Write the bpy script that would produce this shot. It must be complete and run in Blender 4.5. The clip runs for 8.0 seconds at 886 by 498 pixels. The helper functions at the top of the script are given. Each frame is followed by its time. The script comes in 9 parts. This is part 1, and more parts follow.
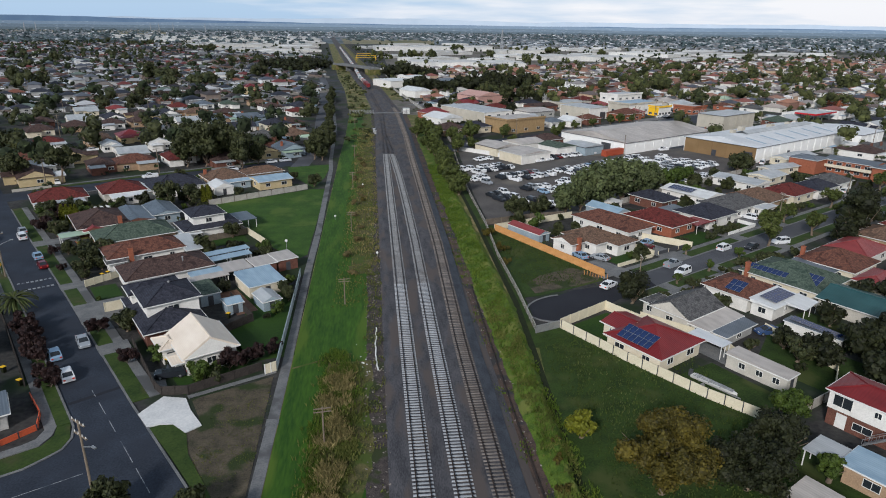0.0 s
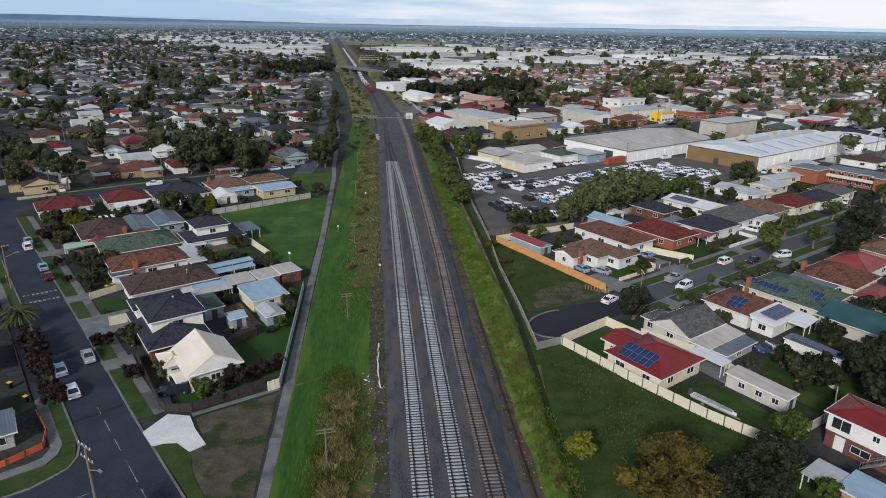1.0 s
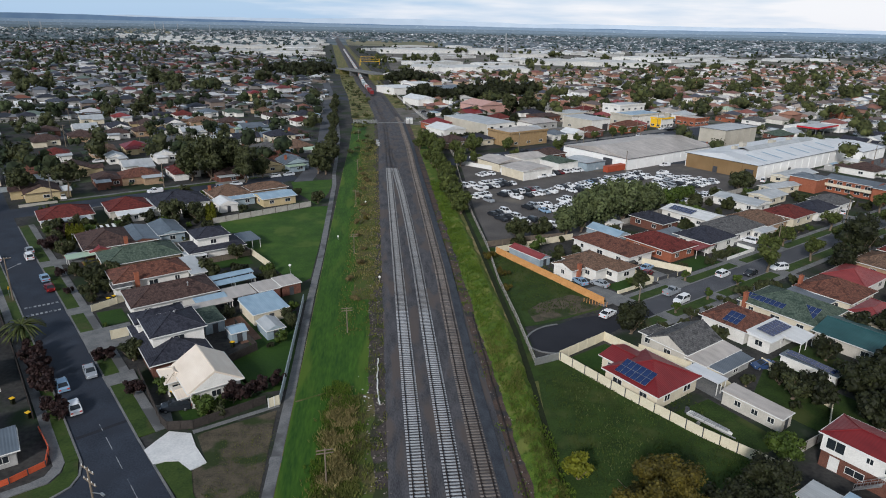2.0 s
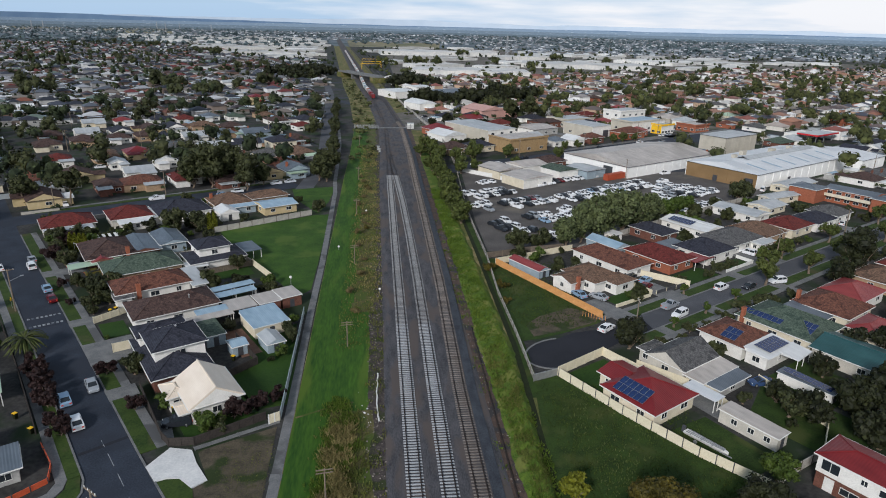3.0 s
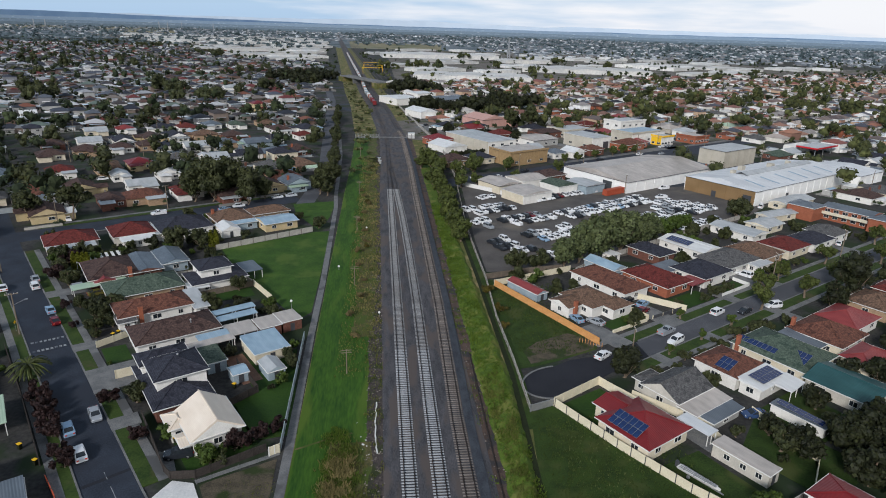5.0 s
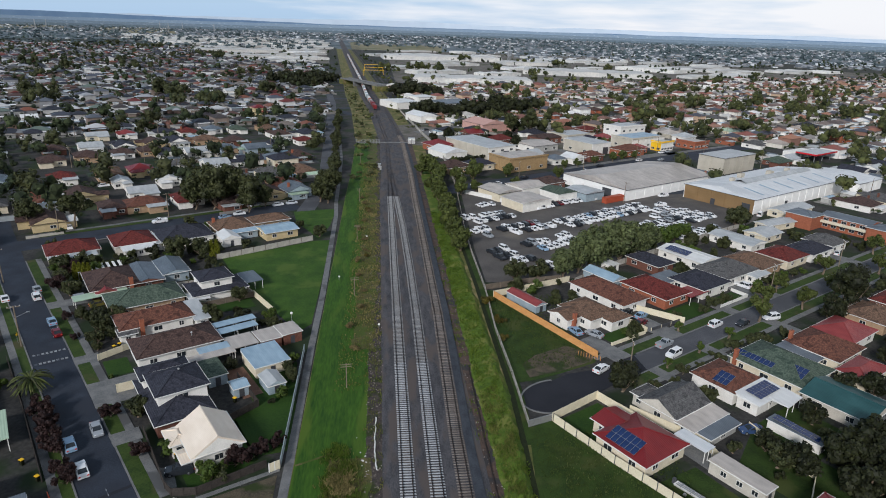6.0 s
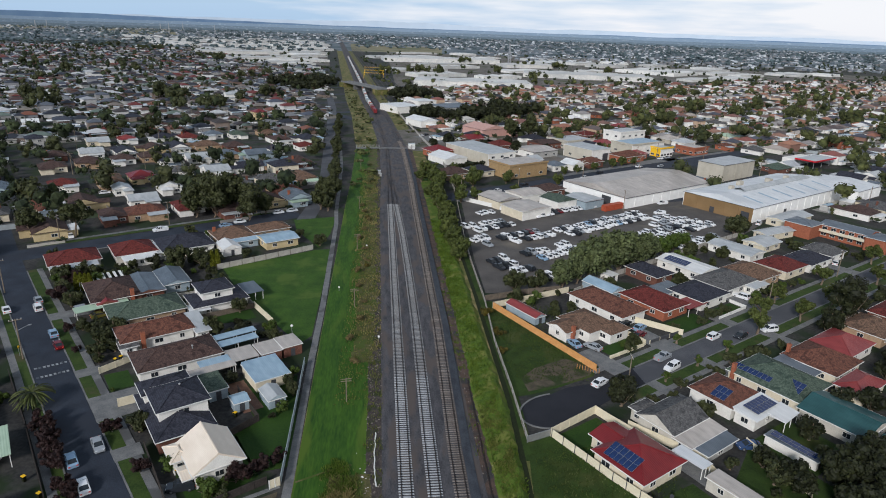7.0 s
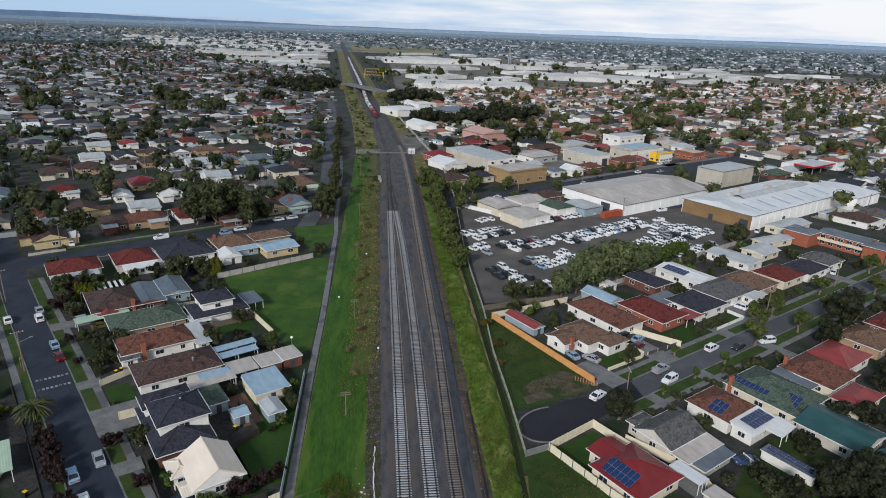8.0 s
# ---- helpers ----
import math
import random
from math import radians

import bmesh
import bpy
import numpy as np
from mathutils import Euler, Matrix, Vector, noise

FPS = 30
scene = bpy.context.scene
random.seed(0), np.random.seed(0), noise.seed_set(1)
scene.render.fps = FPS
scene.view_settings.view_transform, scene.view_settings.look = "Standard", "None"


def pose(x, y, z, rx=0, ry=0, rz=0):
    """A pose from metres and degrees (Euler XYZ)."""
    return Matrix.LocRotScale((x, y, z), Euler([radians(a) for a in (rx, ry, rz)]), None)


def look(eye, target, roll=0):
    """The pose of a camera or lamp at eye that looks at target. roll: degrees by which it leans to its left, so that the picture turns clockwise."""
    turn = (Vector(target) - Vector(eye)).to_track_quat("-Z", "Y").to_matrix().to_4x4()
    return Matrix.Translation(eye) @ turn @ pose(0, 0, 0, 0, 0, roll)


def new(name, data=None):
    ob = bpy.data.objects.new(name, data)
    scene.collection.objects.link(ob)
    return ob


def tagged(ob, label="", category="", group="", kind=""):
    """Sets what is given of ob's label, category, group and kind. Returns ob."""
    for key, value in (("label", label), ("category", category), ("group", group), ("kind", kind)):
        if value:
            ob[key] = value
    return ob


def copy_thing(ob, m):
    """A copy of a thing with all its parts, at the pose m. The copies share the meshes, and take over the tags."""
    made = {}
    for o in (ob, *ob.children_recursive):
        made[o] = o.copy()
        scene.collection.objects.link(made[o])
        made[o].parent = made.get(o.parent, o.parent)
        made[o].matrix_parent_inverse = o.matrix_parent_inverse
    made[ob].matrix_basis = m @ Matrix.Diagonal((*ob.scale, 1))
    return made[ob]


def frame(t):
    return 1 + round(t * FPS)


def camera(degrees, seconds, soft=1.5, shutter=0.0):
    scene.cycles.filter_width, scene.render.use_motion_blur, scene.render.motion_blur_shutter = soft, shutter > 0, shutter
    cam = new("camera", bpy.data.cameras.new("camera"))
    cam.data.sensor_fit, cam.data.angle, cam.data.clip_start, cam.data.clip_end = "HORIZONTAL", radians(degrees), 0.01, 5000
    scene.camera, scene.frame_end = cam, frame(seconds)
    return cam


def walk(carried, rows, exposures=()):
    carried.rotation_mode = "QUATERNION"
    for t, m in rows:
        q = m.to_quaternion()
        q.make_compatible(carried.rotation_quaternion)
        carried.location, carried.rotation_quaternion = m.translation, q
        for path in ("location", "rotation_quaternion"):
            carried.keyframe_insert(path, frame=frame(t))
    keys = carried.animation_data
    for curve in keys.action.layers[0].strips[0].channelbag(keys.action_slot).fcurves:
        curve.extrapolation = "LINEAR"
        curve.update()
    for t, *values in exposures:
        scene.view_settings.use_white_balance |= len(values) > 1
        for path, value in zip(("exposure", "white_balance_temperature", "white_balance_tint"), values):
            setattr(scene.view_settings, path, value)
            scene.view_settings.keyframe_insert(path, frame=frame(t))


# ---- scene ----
cam = camera(70.0, 8.0, soft=1.0)
PATH = [
    (0, (-5.414, -0.779, 50.992), (-5.203, 1.095, 50.327), 0.7),
    (0.5, (-5.468, -0.664, 52.548), (-5.265, 1.211, 51.882), 0.8),
    (1, (-5.436, -0.565, 54.055), (-5.232, 1.31, 53.39), 0.9),
    (1.5, (-5.42, -0.491, 55.605), (-5.215, 1.384, 54.939), 1.0),
    (3, (-5.297, -0.303, 60.059), (-5.094, 1.573, 59.395), 1.4),
    (3.5, (-5.249, -0.19, 61.554), (-5.047, 1.685, 60.89), 1.5),
    (4, (-5.219, -0.046, 63.003), (-5.017, 1.83, 62.34), 1.6),
    (4.5, (-5.184, 0.017, 64.548), (-4.982, 1.892, 63.884), 1.7),
    (6, (-5.037, 0.245, 69.129), (-4.836, 2.121, 68.466), 1.9),
    (6.5, (-5.039, 0.412, 70.606), (-4.838, 2.288, 69.944), 1.9),
    (7, (-5.02, 0.503, 72.129), (-4.819, 2.38, 71.468), 2.0),
    (7.5, (-4.981, 0.621, 73.661), (-4.78, 2.498, 73.0), 2.1),
    (8, (-4.932, 0.713, 75.17), (-4.731, 2.589, 74.509), 2.1),
]
walk(cam, [(t, look(eye, target, roll)) for t, eye, target, roll in PATH], ((0, 0.07, 6080, 11), (8, 0.07, 6080, 11)))

# ---- sky, sun and exposure ----
SUN_TURN, SUN_HEIGHT = 240.0, 28.0      # compass of the sun in the plan (degrees from +x) and its height
world = bpy.data.worlds.new("overcast_sky")
scene.world = world
world.use_nodes = True
wn, wl = world.node_tree.nodes, world.node_tree.links
wn.clear()
sky = wn.new("ShaderNodeTexSky")
sky.sky_type, sky.sun_disc = "NISHITA", False
sky.sun_elevation, sky.sun_rotation = radians(SUN_HEIGHT), radians(90 - SUN_TURN)
sky.air_density, sky.dust_density, sky.altitude = 1.0, 2.0, 60
coord = wn.new("ShaderNodeTexCoord")
stretch = wn.new("ShaderNodeMapping")
stretch.inputs["Scale"].default_value = (2.2, 2.2, 20.0)
cloud = wn.new("ShaderNodeTexNoise")
cloud.inputs["Scale"].default_value, cloud.inputs["Detail"].default_value = 2.1, 9.0
east = wn.new("ShaderNodeSeparateXYZ")
lean = wn.new("ShaderNodeMath")
lean.operation = "MULTIPLY_ADD"
lean.inputs[1].default_value = 0.42
ramp = wn.new("ShaderNodeValToRGB")
ramp.color_ramp.elements[0].position, ramp.color_ramp.elements[0].color = 0.44, (0, 0, 0, 1)
ramp.color_ramp.elements[1].position, ramp.color_ramp.elements[1].color = 0.74, (1, 1, 1, 1)
cover = wn.new("ShaderNodeMix")             # thin grey-blue cloud and bright white cloud
cover.data_type = "RGBA"
cover.inputs["A"].default_value, cover.inputs["B"].default_value = (5.9, 7.9, 10.0, 1), (12.2, 11.9, 11.7, 1)
mix = wn.new("ShaderNodeMix")
mix.data_type = "RGBA"
mix.inputs["Factor"].default_value = 0.82
back = wn.new("ShaderNodeBackground")
back.inputs["Strength"].default_value = 0.085
out = wn.new("ShaderNodeOutputWorld")
wl.new(coord.outputs["Generated"], stretch.inputs["Vector"])
wl.new(coord.outputs["Generated"], east.inputs["Vector"])
wl.new(stretch.outputs["Vector"], cloud.inputs["Vector"])
wl.new(east.outputs["X"], lean.inputs[0])
wl.new(cloud.outputs["Fac"], lean.inputs[2])
wl.new(lean.outputs["Value"], ramp.inputs["Fac"])
wl.new(ramp.outputs["Color"], cover.inputs["Factor"])
zenith_dim = wn.new("ShaderNodeMapRange")         # the unseen sky overhead is dimmed to cut the fill light
zenith_dim.inputs["From Min"].default_value, zenith_dim.inputs["From Max"].default_value = 0.02, 0.7
zenith_dim.inputs["To Min"].default_value, zenith_dim.inputs["To Max"].default_value = 1.0, 0.36
shade = wn.new("ShaderNodeVectorMath")
shade.operation = "SCALE"
wl.new(east.outputs["Z"], zenith_dim.inputs["Value"])
wl.new(cover.outputs["Result"], shade.inputs[0])
wl.new(zenith_dim.outputs["Result"], shade.inputs["Scale"])
wl.new(shade.outputs["Vector"], mix.inputs["B"])
wl.new(sky.outputs["Color"], mix.inputs["A"])
wl.new(mix.outputs["Result"], back.inputs["Color"])
wl.new(back.outputs["Background"], out.inputs["Surface"])

sun_data = bpy.data.lights.new("sun", "SUN")
sun_data.energy, sun_data.angle, sun_data.color = 2.8, radians(9), (1.0, 0.93, 0.85)
sun_from = Vector((math.cos(radians(SUN_TURN)) * math.cos(radians(SUN_HEIGHT)), math.sin(radians(SUN_TURN)) * math.cos(radians(SUN_HEIGHT)), math.sin(radians(SUN_HEIGHT))))
sun = new("sun", sun_data)
sun.matrix_world = look(sun_from * 500, (0, 0, 0))


# ---- materials ----
def lin(r, g, b):
    """Linear colour from 0-255 values."""
    return tuple(((c / 255) / 12.92 if c < 10 else (((c / 255) + 0.055) / 1.055) ** 2.4) for c in (r, g, b))


def surface(name, low, high, size=1.0, rough=0.8, metal=0.0, bump=0.0, fine=None, random=0.0, island=0.0, ribs=None, rows=None, spec=0.3, stretch=(1, 1, 1), patches=None, place="Object"):
    """A procedural surface. low, high: colours mixed by noise at two scales; size: metres of the coarse noise; fine: metres of the
    grain; random, island: change of brightness from thing to thing or from piece to piece; ribs, rows: metres between the ribs
    or courses of a roof; patches: a third colour and the share that it takes."""
    m = bpy.data.materials.new(name)
    m.use_nodes = True
    n, l = m.node_tree.nodes, m.node_tree.links
    b = n["Principled BSDF"]
    b.inputs["Roughness"].default_value, b.inputs["Metallic"].default_value = rough, metal
    b.inputs["Specular IOR Level"].default_value = spec
    tc = n.new("ShaderNodeTexCoord")
    source = tc.outputs["Object"]
    if place == "World":
        source = n.new("ShaderNodeNewGeometry").outputs["Position"]
    mp = n.new("ShaderNodeMapping")
    mp.inputs["Scale"].default_value = stretch
    l.new(source, mp.inputs["Vector"])
    big, small = n.new("ShaderNodeTexNoise"), n.new("ShaderNodeTexNoise")
    big.inputs["Scale"].default_value, big.inputs["Detail"].default_value = 1 / size, 5
    small.inputs["Scale"].default_value, small.inputs["Detail"].default_value = 1 / (fine or size / 9), 3
    for t in (big, small):
        l.new(mp.outputs["Vector"], t.inputs["Vector"])
    add = n.new("ShaderNodeMath")
    add.operation = "ADD"
    l.new(big.outputs["Fac"], add.inputs[0])
    l.new(small.outputs["Fac"], add.inputs[1])
    span = n.new("ShaderNodeMapRange")
    span.inputs["From Min"].default_value, span.inputs["From Max"].default_value = 0.72, 1.28
    l.new(add.outputs["Value"], span.inputs["Value"])
    cm = n.new("ShaderNodeMix")
    cm.data_type = "RGBA"
    cm.inputs["A"].default_value, cm.inputs["B"].default_value = (*low, 1), (*high, 1)
    l.new(span.outputs["Result"], cm.inputs["Factor"])
    colour = cm.outputs["Result"]
    if patches:
        spot = n.new("ShaderNodeTexNoise")
        spot.inputs["Scale"].default_value, spot.inputs["Detail"].default_value = 0.37 / size, 6
        l.new(mp.outputs["Vector"], spot.inputs["Vector"])
        sr = n.new("ShaderNodeMapRange")
        edge = 0.62 - 0.3 * patches[1]
        sr.inputs["From Min"].default_value, sr.inputs["From Max"].default_value = edge, edge + 0.09
        l.new(spot.outputs["Fac"], sr.inputs["Value"])
        pm = n.new("ShaderNodeMix")
        pm.data_type = "RGBA"
        pm.inputs["B"].default_value = (*patches[0], 1)
        l.new(sr.outputs["Result"], pm.inputs["Factor"])
        l.new(colour, pm.inputs["A"])
        colour = pm.outputs["Result"]
    shift = None
    if random:
        shift = (n.new("ShaderNodeObjectInfo").outputs["Random"], random)
    elif island:
        shift = (n.new("ShaderNodeNewGeometry").outputs["Random Per Island"], island)
    if shift:
        r = n.new("ShaderNodeMapRange")
        r.inputs["To Min"].default_value, r.inputs["To Max"].default_value = 1 - shift[1], 1 + shift[1]
        l.new(shift[0], r.inputs["Value"])
        hs = n.new("ShaderNodeHueSaturation")
        l.new(r.outputs["Result"], hs.inputs["Value"])
        l.new(colour, hs.inputs["Color"])
        colour = hs.outputs["Color"]
    height = small.outputs["Fac"]
    if ribs or rows:
        uvn = n.new("ShaderNodeSeparateXYZ")
        l.new(tc.outputs["UV"], uvn.inputs["Vector"])
        wave = n.new("ShaderNodeMath")
        wave.operation = "SINE"
        mul = n.new("ShaderNodeMath")
        mul.operation = "MULTIPLY"
        mul.inputs[1].default_value = 2 * math.pi / (ribs or rows)
        l.new(uvn.outputs["X" if ribs else "Y"], mul.inputs[0])
        l.new(mul.outputs["Value"], wave.inputs[0])
        dark = n.new("ShaderNodeMapRange")
        dark.inputs["From Min"].default_value, dark.inputs["From Max"].default_value = -1.0, -0.4
        dark.inputs["To Min"].default_value, dark.inputs["To Max"].default_value = 0.94 if ribs else 0.80, 1.0
        l.new(wave.outputs["Value"], dark.inputs["Value"])
        hv = n.new("ShaderNodeHueSaturation")
        l.new(dark.outputs["Result"], hv.inputs["Value"])
        l.new(colour, hv.inputs["Color"])
        colour = hv.outputs["Color"]
        height = wave.outputs["Value"]
        bump = max(bump, 0.25)
    l.new(colour, b.inputs["Base Color"])
    if bump:
        bp = n.new("ShaderNodeBump")
        bp.inputs["Strength"].default_value, bp.inputs["Distance"].default_value = bump, 0.05
        l.new(height, bp.inputs["Height"])
        l.new(bp.outputs["Normal"], b.inputs["Normal"])
    return m


def tile(name, low, high):
    worn = tuple(c * 0.93 for c in low)
    return surface(name, lin(*(c * 0.86 for c in low)), lin(*(min(255, c * 1.12) for c in high)), 0.5, 0.85, fine=0.2, rows=0.34, bump=0.3, patches=(lin(*worn), 0.2), spec=0.2)


def sheet(name, low, high, rough=0.45):
    worn = tuple(c * 0.97 for c in low)
    return surface(name, lin(*(c * 0.99 for c in low)), lin(*(c * 0.99 for c in high)), 5.0, rough, fine=1.4, ribs=0.4, spec=0.4, stretch=(1, 0.4, 1), patches=(lin(*worn), 0.2))


def paint(name, low, high, rough=0.6, size=1.5, **more):
    return surface(name, lin(*low), lin(*high), size, rough, fine=0.2, bump=0.05, **more)


